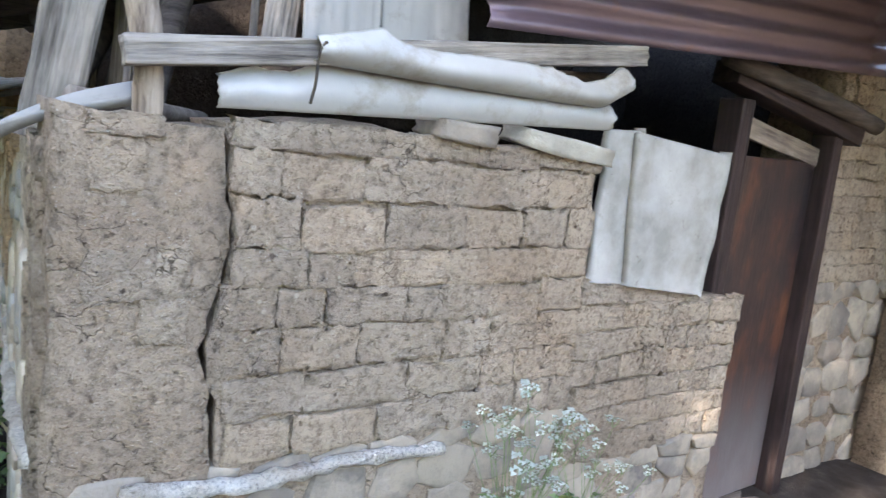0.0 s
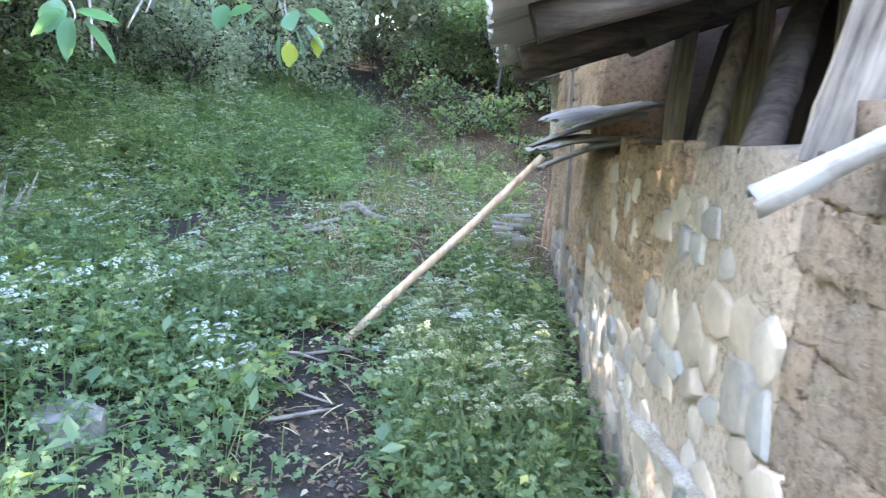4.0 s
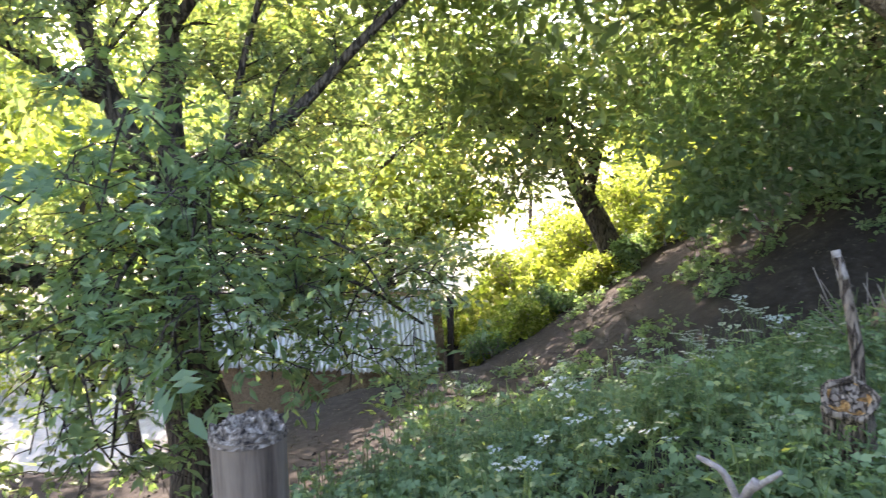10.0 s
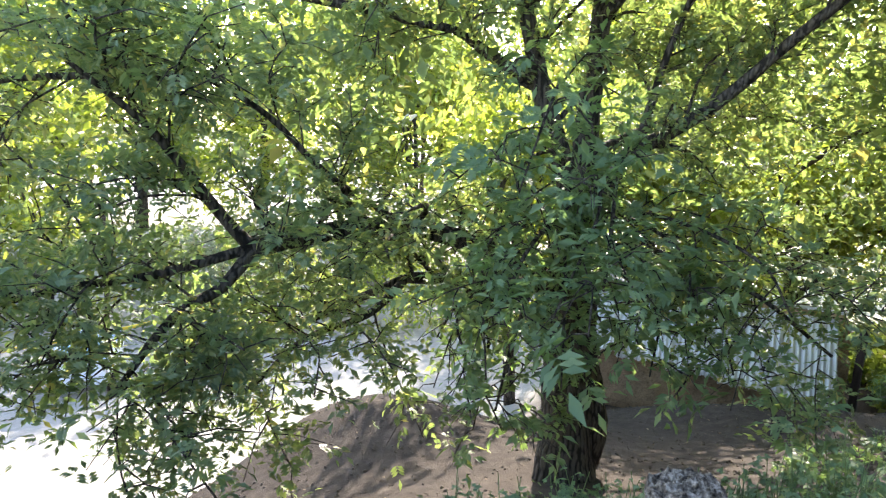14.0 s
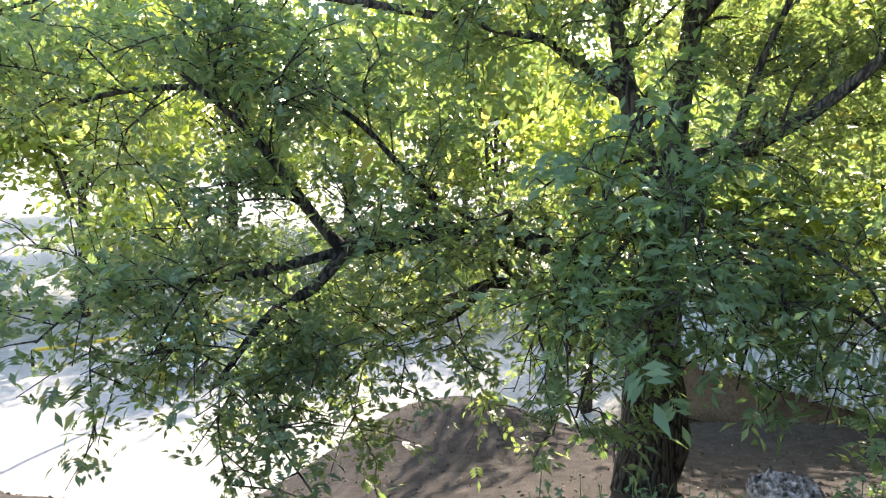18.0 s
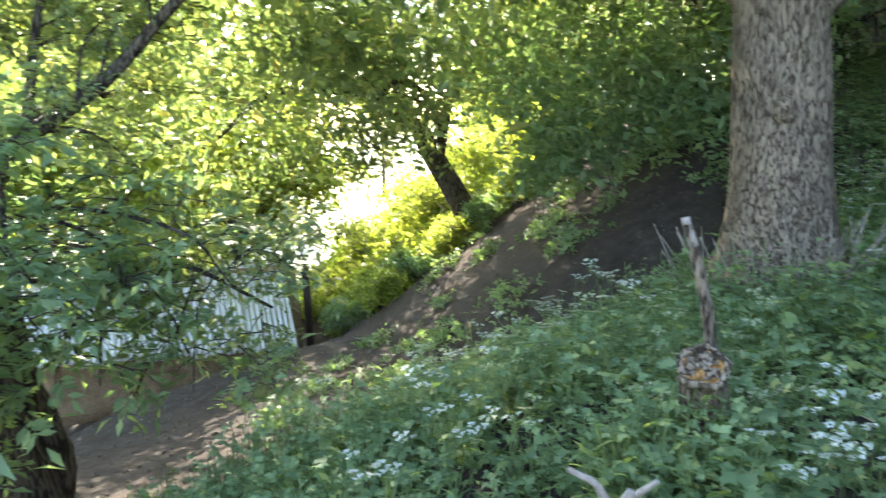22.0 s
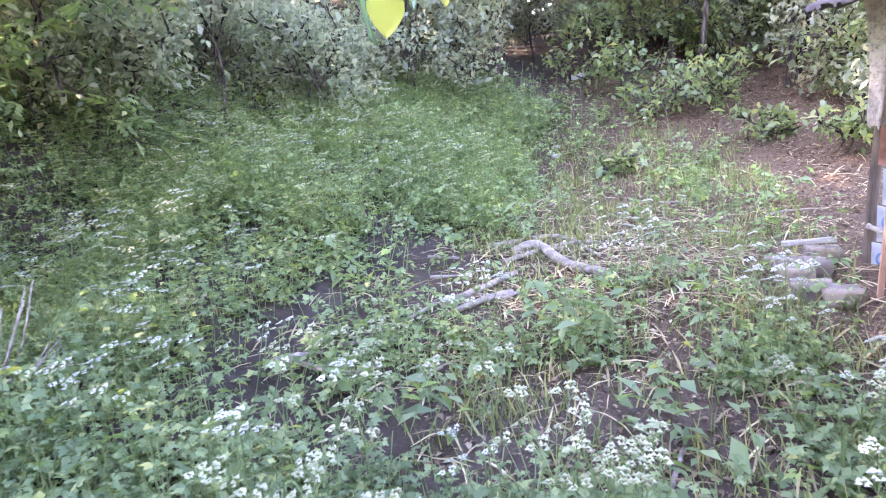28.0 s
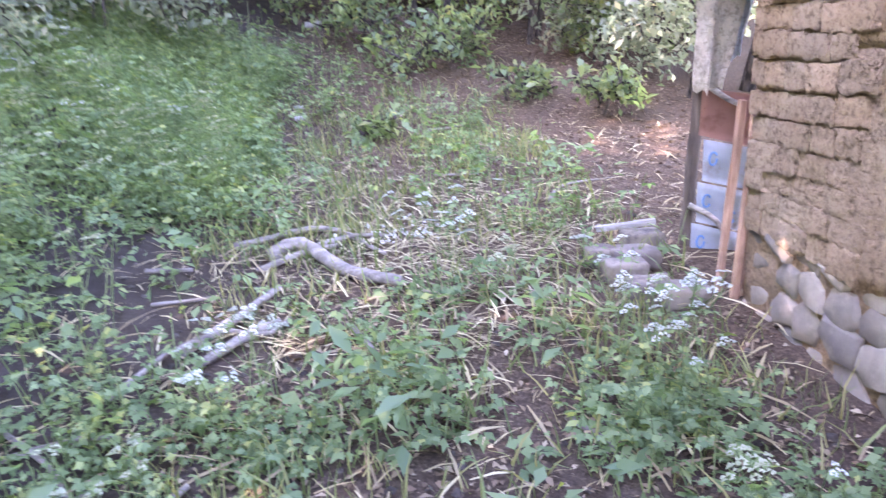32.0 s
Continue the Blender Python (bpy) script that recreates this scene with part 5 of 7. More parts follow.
part("trunk", bm, M["bark"], wal)
kb = bmesh.new()
bmesh.ops.create_uvsphere(kb, u_segments=14, v_segments=9, radius=0.085)
for v in kb.verts:
    v.co *= 1 + 0.15 * noise.noise(v.co * 12)
    v.co.y *= 0.7
for f in kb.faces:
    f.smooth = True
knot = part("knot", kb, M["bark"], wal, "grey healed branch knot")
knot.location = (-3.71, 5.40, 1.70)
grow("", "", [
    ([(-4.0, 5.57, 2.25), (-4.25, 5.42, 2.62), (-4.75, 5.2, 2.95), (-5.8, 4.6, 3.4), (-7.0, 4.0, 3.6)], 0.15, 0.03, "limb"),
    ([(-3.9, 5.68, 2.2), (-3.62, 5.88, 2.54), (-3.3, 5.95, 2.85), (-2.9, 6.1, 3.3), (-2.6, 6.6, 3.8), (-2.2, 7.0, 4.2)], 0.11, 0.025, "limb"),
    ([(-4.05, 5.5, 3.3), (-4.6, 4.4, 4.0), (-5.2, 3.2, 4.3), (-5.6, 2.0, 4.2)], 0.1, 0.025, "limb"),
    ([(-4.0, 5.6, 4.2), (-3.9, 6.6, 5.0), (-3.8, 8.0, 5.4), (-3.6, 9.4, 5.4)], 0.1, 0.025, "limb"),
    ([(-4.0, 5.6, 4.9), (-4.8, 6.6, 5.8), (-5.6, 8.0, 6.2)], 0.1, 0.03, "limb"),
    ([(-4.0, 5.6, 4.9), (-4.6, 4.4, 5.9), (-5.0, 2.8, 6.4)], 0.1, 0.03, "limb"),
    ([(-4.0, 5.6, 5.0), (-5.0, 6.0, 6.2), (-6.2, 6.6, 6.6)], 0.1, 0.03, "limb"),
], M["bark"], M["leaf_walnut"], 5, twigs=(8, 1.3, 7, 0.5), leaves=7, size=0.3, droop=0.05, parent=wal, jitter=0.16)

# the wide spreading tree on the slope below
big = grow("spreading_tree", "large dark-trunked tree with long low spreading limbs", [
    ([(-6.28, 0.62, -1.65), (-6.33, 0.58, -1.0), (-6.5, 0.52, -0.1), (-6.7, 0.46, 0.9), (-6.74, 0.44, 1.3)], 0.27, 0.2, "trunk"),
    ([(-6.6, 0.5, -1.65), (-6.45, 0.78, -0.9), (-6.6, 0.6, -0.1), (-6.7, 0.5, 0.6)], 0.17, 0.13, "second_trunk"),
    ([(-6.74, 0.46, 1.2), (-6.86, 0.42, 2.0), (-7.0, 0.43, 2.74), (-7.2, 0.4, 4.2), (-7.3, 0.2, 6.0), (-7.2, 0.4, 8.0)], 0.13, 0.04, "stem"),
    ([(-6.74, 0.41, 1.1), (-6.72, 0.19, 1.73), (-6.64, -0.01, 2.34), (-6.5, -0.15, 2.96), (-6.3, -0.6, 4.4), (-6.0, -0.9, 6.2)], 0.13, 0.04, "stem"),
    ([(-6.69, 0.55, 1.25), (-6.63, 0.79, 1.65), (-6.58, 1.18, 1.91), (-6.48, 1.59, 2.2), (-6.3, 2.1, 2.7), (-6.0, 2.9, 3.4)], 0.085, 0.03, "limb"),
    ([(-6.57, 0.92, 1.75), (-6.65, 1.01, 2.15), (-6.71, 1.1, 2.6), (-6.8, 1.3, 3.3), (-6.9, 1.6, 4.6)], 0.045, 0.02, "limb"),
    ([(-6.55, 0.45, 0.54), (-6.05, -0.06, 0.78), (-5.46, -0.55, 1.01), (-4.81, -0.93, 1.04), (-4.08, -1.24, 0.95)], 0.095, 0.07, "limb"),
    ([(-4.12, -1.22, 0.96), (-3.85, -1.29, 0.71), (-3.61, -1.36, 0.62), (-3.32, -1.32, 0.5), (-3.11, -1.3, 0.35), (-2.95, -1.28, 0.25)], 0.05, 0.012, "limb"),
    ([(-4.1, -1.24, 0.96), (-4.0, -1.39, 1.15), (-3.75, -1.56, 1.54), (-3.52, -1.65, 1.8), (-3.2, -1.85, 2.1)], 0.05, 0.015, "limb"),
    ([(-4.1, -1.24, 0.95), (-3.6, -1.6, 0.8), (-3.1, -1.9, 0.75), (-2.6, -2.2, 0.6)], 0.04, 0.012, "limb"),
    ([(-6.43, 0.37, 0.45), (-5.99, -0.08, 0.54), (-5.52, -0.73, 0.57)], 0.065, 0.05, "limb"),
    ([(-5.52, -0.73, 0.57), (-5.05, -0.84, 0.33), (-4.51, -1.08, 0.22), (-4.05, -1.2, -0.05)], 0.04, 0.012, "limb"),
    ([(-5.5, -0.75, 0.56), (-5.2, -1.3, 0.25), (-4.9, -1.9, -0.1), (-4.6, -2.4, -0.4)], 0.04, 0.012, "limb"),
    ([(-5.77, -0.27, 0.85), (-5.33, -0.59, 1.02), (-4.78, -1.05, 1.43), (-4.37, -1.31, 1.85), (-4.01, -1.57, 2.08), (-3.4, -1.9, 2.3)], 0.035, 0.012, "limb"),
    ([(-6.62, -0.05, 2.3), (-6.27, -0.41, 2.54), (-6.05, -0.64, 2.7), (-5.5, -1.0, 2.75), (-4.6, -1.2, 3.1)], 0.06, 0.015, "limb"),
    ([(-6.5, -0.15, 2.96), (-5.8, 0.4, 3.6), (-5.2, 0.9, 3.9), (-4.6, 1.4, 4.0), (-4.2, 2.0, 3.9)], 0.06, 0.02, "limb"),
    ([(-7.0, 0.43, 2.9), (-6.4, 1.4, 3.9), (-5.6, 2.4, 4.5), (-4.8, 3.2, 4.8)], 0.06, 0.02, "limb"),
    ([(-6.4, -0.4, 4.0), (-5.2, -1.4, 4.8), (-4.0, -2.2, 5.0)], 0.06, 0.02, "limb"),
    ([(-7.2, 0.4, 4.0), (-8.2, 1.4, 4.8), (-9.2, 2.4, 5.0)], 0.06, 0.02, "limb"),
    ([(-7.0, 0.3, 1.6), (-8.0, 0.9, 2.0), (-9.2, 1.6, 2.2), (-10.2, 2.4, 2.2)], 0.06, 0.02, "limb"),
    ([(-5.5, -1.0, 2.75), (-4.6, -2.4, 2.9), (-3.8, -3.6, 2.8), (-3.2, -4.4, 2.5)], 0.04, 0.012, "limb"),
    ([(-4.0, -1.57, 2.08), (-3.4, -2.6, 2.0), (-3.0, -3.4, 1.7)], 0.03, 0.01, "limb"),
    ([(-6.3, -0.6, 4.4), (-5.4, -2.6, 4.0), (-4.8, -4.2, 3.6)], 0.05, 0.015, "limb"),
    ([(-6.6, 0.3, 0.8), (-6.2, 1.1, 0.95), (-5.8, 1.9, 0.8), (-5.5, 2.5, 0.45)], 0.035, 0.012, "limb"),
], M["bark_dark"], M["leaf_walnut"], 21, twigs=(11, 0.9, 8, 0.36), leaves=9, size=0.155, droop=0.14, bare=("trunk", "second_trunk"), jitter=0.08, tilt=0.6)

# leaf clumps added to both trees' upper crowns, holding low sun off the yard
def thicken(tree, leaf, seed, n, clumps, size):
    nr = np.random.default_rng(seed)
    c = np.array(clumps)
    pick = nr.integers(0, len(c), n)
    pos = c[pick, :3] + nr.normal(0, 1, (n, 3)) * c[pick, 3:4] * np.array([1, 1, 0.7])
    tagged(swarm("upper_crown", LEAF_V, LEAF_F, spins(n, 0.7, size, 0.3, nr), pos, leaf, tree), kind="stuff")


thicken(big, M["leaf_walnut"], 61, 33000, [(-6.0, -2.0, 2.5, 0.7), (-9.6, 3.2, 4.6, 0.6), (-9.2, 3.6, 4.3, 0.6), (-9.9, 2.7, 5.2, 0.6), (-7.2, -0.6, 5.2, 0.9), (-7.6, 0.8, 5.6, 1.0), (-7.2, 2.4, 4.6, 0.9), (-7.8, -0.8, 3.6, 0.8), (-8.2, 1.6, 3.6, 0.8), (-7.4, 3.4, 5.4, 0.9), (-8.4, 0.2, 7.0, 0.9), (-9.4, 3.0, 3.2, 0.8), (-10.2, 1.0, 2.2, 0.7), (-9.6, 4.2, 2.8, 0.7), (-6.3, 0.5, 5.0, 0.6), (-5.8, 0.8, 4.8, 0.6), (-6.4, 1.3, 5.3, 0.6), (-7.4, -2.2, 4.6, 0.8), (-7.0, -2.0, 6.2, 0.9), (-8.0, -3.2, 5.2, 0.8), (-5.6, -0.3, 6.8, 0.8), (-6.6, -0.7, 7.4, 0.9), (-4.8, 0.2, 6.3, 0.6)], 0.17)
thicken(wal, M["leaf_walnut"], 62, 27000, [(-6.2, 4.8, 4.6, 0.8), (-6.6, 6.2, 5.2, 0.9), (-5.4, 7.4, 5.6, 0.9), (-6.4, 3.6, 5.8, 0.9), (-7.2, 5.4, 3.6, 0.7), (-5.0, 5.4, 6.2, 0.9), (-6.8, 7.6, 4.4, 0.8), (-4.2, 6.4, 4.3, 0.7), (-3.6, 5.0, 4.2, 0.6), (-4.6, 7.4, 4.8, 0.8), (-3.0, 6.4, 4.1, 0.5), (-4.4, 3.8, 4.6, 0.7)], 0.17)

# hanging foliage in front of its trunk, nearer the eye
near_boughs = grow("hanging_boughs", "leafy low boughs hanging in front of the trunk", [
    ([(-6.55, 0.5, 1.0), (-5.6, 0.62, 1.25), (-4.8, 0.55, 1.1), (-4.3, 0.5, 0.7)], 0.03, 0.008, "bough"),
    ([(-6.6, 0.5, 0.6), (-5.7, 0.4, 0.7), (-5.0, 0.42, 0.4), (-4.7, 0.4, -0.1)], 0.03, 0.008, "bough"),
    ([(-6.65, 0.5, 1.4), (-5.6, 0.9, 1.6), (-4.9, 1.05, 1.35), (-4.5, 1.1, 0.9)], 0.03, 0.008, "bough"),
], M["bark_dark"], M["leaf_near"], 33, twigs=(7, 0.6, 5, 0.28), leaves=5, size=0.2, droop=0.3, jitter=0.06, category="branch", tilt=0.5)

more = random.Random(36)
for i in range(6):
    y0, z0 = -0.05 + 0.2 * i, 0.3 + (i * 0.53) % 1.7
    tip = (-4.6 + more.uniform(-0.5, 0.4), y0 + more.uniform(-0.4, 0.5), z0 - more.uniform(0.2, 0.6))
    grow("", "", [([(-6.6, 0.5, z0 + 0.1), (-5.7, 0.45 + 0.4 * (y0 - 0.5), z0 + 0.35), (-5.0, y0, z0 + 0.15), tip], 0.022, 0.006, "bough")], M["bark_dark"], M["leaf_near"], 340 + i, twigs=(6, 0.6, 4, 0.28), leaves=3, size=0.27, droop=0.35, jitter=0.05, parent=near_boughs, tilt=0.6)

for i, (x, y, z) in enumerate(((-5.0, 1.58, 0.7), (-5.2, 1.9, 0.3), (-5.0, 1.38, 0.25), (-5.2, 2.2, 0.75))):
    grow("", "", [([(-6.6, 0.55, z + 0.35), (-6.0, 0.7 + 0.3 * (y - 0.5), z + 0.5), (-5.6, 0.3 + 0.75 * y, z + 0.3), (x, y, z)], 0.024, 0.006, "bough")], M["bark_dark"], M["leaf_near"], 380 + i, twigs=(7, 0.55, 4, 0.28), leaves=3, size=0.24, droop=0.3, jitter=0.05, parent=near_boughs, tilt=0.6)

# leaning tree on the crest, with the light field behind it
lean = grow("leaning_tree", "dark leaning tree on the crest of the bank", [
    ([(-12.4, 7.15, -0.45), (-12.6, 6.85, 0.3), (-12.78, 6.42, 1.2), (-12.85, 6.2, 1.7)], 0.24, 0.17, "trunk"),
    ([(-12.72, 6.6, 1.0), (-12.53, 6.8, 2.1), (-12.2, 7.2, 2.9), (-11.8, 7.6, 4.2)], 0.12, 0.04, "limb"),
    ([(-12.85, 6.2, 1.6), (-12.7, 5.4, 2.1), (-12.3, 4.4, 2.3), (-11.8, 3.4, 2.2), (-11.4, 2.6, 1.6)], 0.12, 0.03, "limb"),
    ([(-12.85, 6.2, 1.6), (-12.9, 5.7, 2.9), (-12.6, 5.0, 4.2), (-12.2, 4.4, 5.6)], 0.12, 0.03, "limb"),
    ([(-12.2, 7.2, 2.9), (-11.4, 7.0, 3.6), (-10.4, 6.6, 3.9), (-9.4, 6.4, 3.8)], 0.07, 0.02, "limb"),
    ([(-12.6, 6.6, 1.5), (-11.6, 6.0, 2.1), (-10.6, 5.2, 2.3), (-9.8, 4.6, 2.0)], 0.07, 0.02, "limb"),
    ([(-12.8, 5.8, 2.6), (-13.4, 4.8, 3.4), (-13.6, 3.4, 3.8)], 0.08, 0.02, "limb"),
    ([(-13.1, 5.2, 3.1), (-14.4, 5.1, 3.3), (-15.6, 5.2, 3.2), (-16.4, 5.6, 3.3)], 0.05, 0.015, "limb"),
], M["bark_dark"], M["leaf_walnut"], 41, twigs=(8, 1.3, 6, 0.6), leaves=5, size=0.33, droop=0.1, bare=("trunk",), jitter=0.2)

# Most of these clumps are added in the sun's path to shade the bank.
thicken(lean, M["leaf_walnut"], 64, 13000, [(-15.7, 4.8, 3.0, 0.4), (-15.2, 5.2, 2.7, 0.35), (-16.3, 5.9, 3.5, 0.45), (-16.0, 5.4, 3.2, 0.4), (-11.0, 5.0, 2.9, 0.5), (-11.6, 4.6, 3.6, 0.5), (-10.4, 5.6, 2.8, 0.45), (-12.0, 6.0, 3.8, 0.6), (-11.0, 7.0, 3.4, 0.5), (-10.0, 7.2, 3.2, 0.5), (-12.4, 3.6, 3.2, 0.5), (-12.6, 7.8, 4.0, 0.6), (-10.6, 3.8, 3.4, 0.5), (-10.0, 4.2, 2.6, 0.4), (-9.2, 3.4, 2.5, 0.4), (-10.2, 3.2, 2.8, 0.45), (-11.5, 3.9, 3.0, 0.4), (-12.6, 5.4, 3.5, 0.5), (-13.6, 4.4, 2.6, 0.5), (-14.1, 2.9, 2.1, 0.5), (-9.7, 4.1, 3.2, 0.45), (-11.1, 2.4, 2.5, 0.5), (-12.6, 1.9, 2.0, 0.5), (-11.3, 5.5, 3.7, 0.5), (-12.2, 6.8, 4.6, 0.5), (-9.9, 6.2, 2.9, 0.45), (-10.6, 6.5, 3.3, 0.5), (-9.4, 6.8, 3.0, 0.4), (-10.2, 6.8, 2.5, 0.35), (-11.0, 6.6, 2.8, 0.4), (-9.6, 6.6, 2.2, 0.3), (-10.4, 7.3, 2.6, 0.35), (-11.6, 6.9, 2.3, 0.35), (-12.2, 7.3, 2.7, 0.4), (-11.2, 7.6, 2.6, 0.4), (-12.6, 7.9, 2.6, 0.4), (-13.0, 7.2, 3.0, 0.4), (-11.54, 4.15, 1.5, 0.3), (-11.4, 4.7, 1.1, 0.25), (-11.2, 5.46, 1.5, 0.3), (-11.65, 3.5, 1.1, 0.3), (-11.0, 5.93, 2.1, 0.35), (-11.3, 5.15, 2.2, 0.4), (-11.5, 4.2, 2.4, 0.4), (-11.7, 3.3, 2.0, 0.4), (-11.7, 2.8, 0.8, 0.3), (-11.3, 4.9, 1.7, 0.3), (-11.6, 3.8, 1.8, 0.35)], 0.16)

# ash-like tree whose branches hang over the bank
ash = grow("drooping_tree", "tree with drooping feathered leaves over the bare bank", [
    ([(-9.3, 10.4, height(-9.3, 10.4) - 0.2), (-9.1, 10.2, 2.9), (-8.8, 9.8, 3.6)], 0.16, 0.1, "trunk"),
    ([(-8.9, 10.0, 3.0), (-8.2, 9.0, 3.6), (-7.6, 8.2, 3.3), (-7.3, 7.7, 2.4), (-7.3, 7.4, 1.6)], 0.07, 0.015, "limb"),
    ([(-8.8, 9.9, 3.4), (-8.9, 8.8, 3.7), (-9.0, 7.9, 3.0), (-9.0, 7.5, 2.0), (-9.0, 7.3, 1.2)], 0.07, 0.015, "limb"),
    ([(-8.9, 10.0, 3.2), (-7.6, 9.6, 3.9), (-6.4, 9.0, 3.8), (-5.7, 8.6, 3.0), (-5.4, 8.4, 2.2)], 0.07, 0.015, "limb"),
    ([(-8.8, 9.8, 3.6), (-8.0, 8.8, 4.6), (-7.0, 7.8, 4.8), (-6.4, 7.0, 4.4)], 0.07, 0.02, "limb"),
    ([(-8.8, 9.8, 3.6), (-9.6, 9.0, 4.8), (-10.2, 8.2, 5.2)], 0.07, 0.02, "limb"),
    ([(-8.8, 9.8, 3.6), (-8.6, 9.8, 5.4), (-8.0, 9.4, 6.6)], 0.09, 0.03, "limb"),
], M["bark_dark"], M["leaf_near"], 51, twigs=(8, 0.9, 6, 0.4), leaves=6, size=0.3, droop=0.3, bare=("trunk",), jitter=0.12)

thicken(ash, M["leaf_near"], 63, 8200, [(-7.2, 5.84, 1.46, 0.26), (-7.0, 6.1, 1.2, 0.22), (-7.27, 5.71, 1.1, 0.2), (-6.85, 6.4, 1.5, 0.26), (-6.66, 6.65, 1.7, 0.28), (-7.0, 6.1, 2.0, 0.3), (-6.5, 6.9, 2.0, 0.3), (-7.4, 5.5, 2.0, 0.3), (-6.65, 6.7, 2.4, 0.3), (-7.1, 6.0, 2.6, 0.35), (-6.4, 7.0, 1.6, 0.25), (-7.4, 6.3, 2.4, 0.42), (-7.2, 6.9, 2.0, 0.42), (-7.0, 7.5, 2.3, 0.45), (-7.8, 6.0, 1.7, 0.35), (-7.2, 7.3, 1.6, 0.35), (-7.3, 6.6, 2.9, 0.5), (-6.8, 7.9, 3.0, 0.5), (-6.7, 8.1, 1.9, 0.4), (-8.2, 5.9, 2.2, 0.4), (-8.0, 6.8, 3.3, 0.5)], 0.12)

# High clumps added out of view, to keep sun off the clearing.
thicken(ash, M["leaf_near"], 65, 13500, [(-9.6, 10.3, 8.7, 0.8), (-9.8, 10.8, 8.0, 0.8), (-9.4, 9.9, 9.3, 0.8), (-9.0, 8.0, 5.8, 0.8), (-9.0, 9.6, 6.4, 0.8), (-10.0, 11.0, 7.0, 0.9), (-10.0, 6.6, 6.2, 0.8), (-8.6, 7.0, 5.0, 0.7), (-9.6, 12.6, 7.4, 0.8)], 0.19)

# wood behind the clearing; the first nine trees are added to shade it
WOOD = [(-13.2, 10.0, 15.0), (-11.5, 14.4, 14.0), (4.6, 10.2, 10.5), (6.4, 12.6, 11.0), (2.9, 19.0, 10.0), (-12.4, 12.4, 12.0), (-9.8, 14.2, 11.5), (2.4, 16.8, 9.5), (3.6, 13.8, 8.5), (-6.2, 12.6, 5.5), (-4.4, 13.4, 5.0), (-2.9, 14.6, 6.5), (-1.2, 17.0, 7.0), (0.6, 16.4, 6.0), (2.2, 14.8, 6.0), (3.2, 12.0, 5.5), (-7.8, 14.8, 7.0), (-5.2, 17.0, 8.0), (1.6, 19.5, 8.5), (-2.4, 20.0, 8.5), (4.6, 16.6, 7.5), (-10.8, 12.6, 7.0), (-8.8, 13.2, 6.0), (-6.8, 16.0, 7.5), (-12.6, 15.0, 8.0), (-4.0, 16.0, 7.0), (-10.2, 10.4, 5.0), (-8.2, 12.2, 5.0), (-11.6, 10.2, 5.5), (-6.9, 11.6, 4.5)]
for i, (x, y, h_) in enumerate(WOOD):
    z, h_ = height(x, y), h_ * 0.78
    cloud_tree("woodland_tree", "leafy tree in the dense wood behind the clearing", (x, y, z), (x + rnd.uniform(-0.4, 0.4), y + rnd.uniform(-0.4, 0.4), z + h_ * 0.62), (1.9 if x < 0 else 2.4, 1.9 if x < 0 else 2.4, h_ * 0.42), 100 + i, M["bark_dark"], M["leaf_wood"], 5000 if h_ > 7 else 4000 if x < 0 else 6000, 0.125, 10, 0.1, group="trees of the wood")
BUSH = [(-5.6, 11.2), (-4.6, 11.9), (-3.6, 12.4), (-2.9, 13.2), (-2.4, 15.8), (-0.9, 16.5), (0.3, 16.4), (1.3, 15.4), (2.1, 13.2), (2.5, 11.9), (-6.6, 10.6), (1.7, 15.6), (-3.0, 15.6), (-8.0, 11.8), (-7.4, 9.9), (-6.2, 9.7), (-8.4, 10.4), (-5.2, 10.4), (-4.2, 11.0), (-9.4, 10.6), (0.2, 15.9), (1.0, 16.0), (-0.6, 16.2), (2.8, 14.4), (-7.0, 8.5), (-6.2, 8.8), (-8.1, 8.1), (-5.4, 9.2), (-9.2, 8.4)]
for i, (x, y) in enumerate(BUSH):
    z = height(x, y)
    h_ = rnd.uniform(1.3, 2.4)
    cloud_tree("shrub", "thin-stemmed grey-green shrub at the edge of the wood", (x, y, z), (x, y, z + h_ * 0.55), (0.9, 0.9, h_ * 0.5), 200 + i, M["bark_dark"], M["leaf_wood"], 2800, 0.085, 10, 0.024, "shrub", "shrubs at the wood's edge")
for i, (x, y, h_) in enumerate(((0.1, 14.0, 3.4), (1.36, 14.4, 3.0), (-0.5, 16.4, 3.6), (2.9, 12.6, 3.6), (1.5, 14.6, 3.2), (-0.1, 15.2, 3.4))):
    z = height(x, y)
    cloud_tree("sapling", "slender dark sapling at the clearing's edge", (x, y, z), (x + 0.1, y, z + h_ * 0.75), (0.9, 0.9, 1.0), 240 + i, M["bark_dark"], M["leaf_near"], 3400, 0.09, 6, 0.05, "sapling", "saplings at the clearing")

for i, (x, y, r_, h_) in enumerate(((-0.4, 12.8, 0.4, 0.55), (-0.95, 13.7, 0.5, 0.7), (0.2, 13.4, 0.4, 0.5), (1.85, 13.3, 0.55, 0.9), (2.3, 12.8, 0.6, 1.5), (-1.5, 14.9, 0.5, 0.9), (0.5, 14.9, 0.6, 0.9), (0.68, 12.2, 0.25, 0.3), (1.4, 11.6, 0.3, 0.4), (-0.87, 11.4, 0.16, 0.2), (-0.5, 15.4, 0.7, 1.1))):
    z = height(x, y)
    cloud_tree("undergrowth_shrub", "low dark green shrub growing in the brown litter", (x, y, z), (x + 0.3 * r_, y, z + h_ * 0.6), (r_ * 1.4, r_ * 1.4, h_ * 0.6), 260 + i, M["bark_dark"], M["leaf_walnut"], int(120 + 1300 * r_ * r_ + 200 * h_), 0.1, 8, 0.016, "shrub", "shrubs in the clearing")

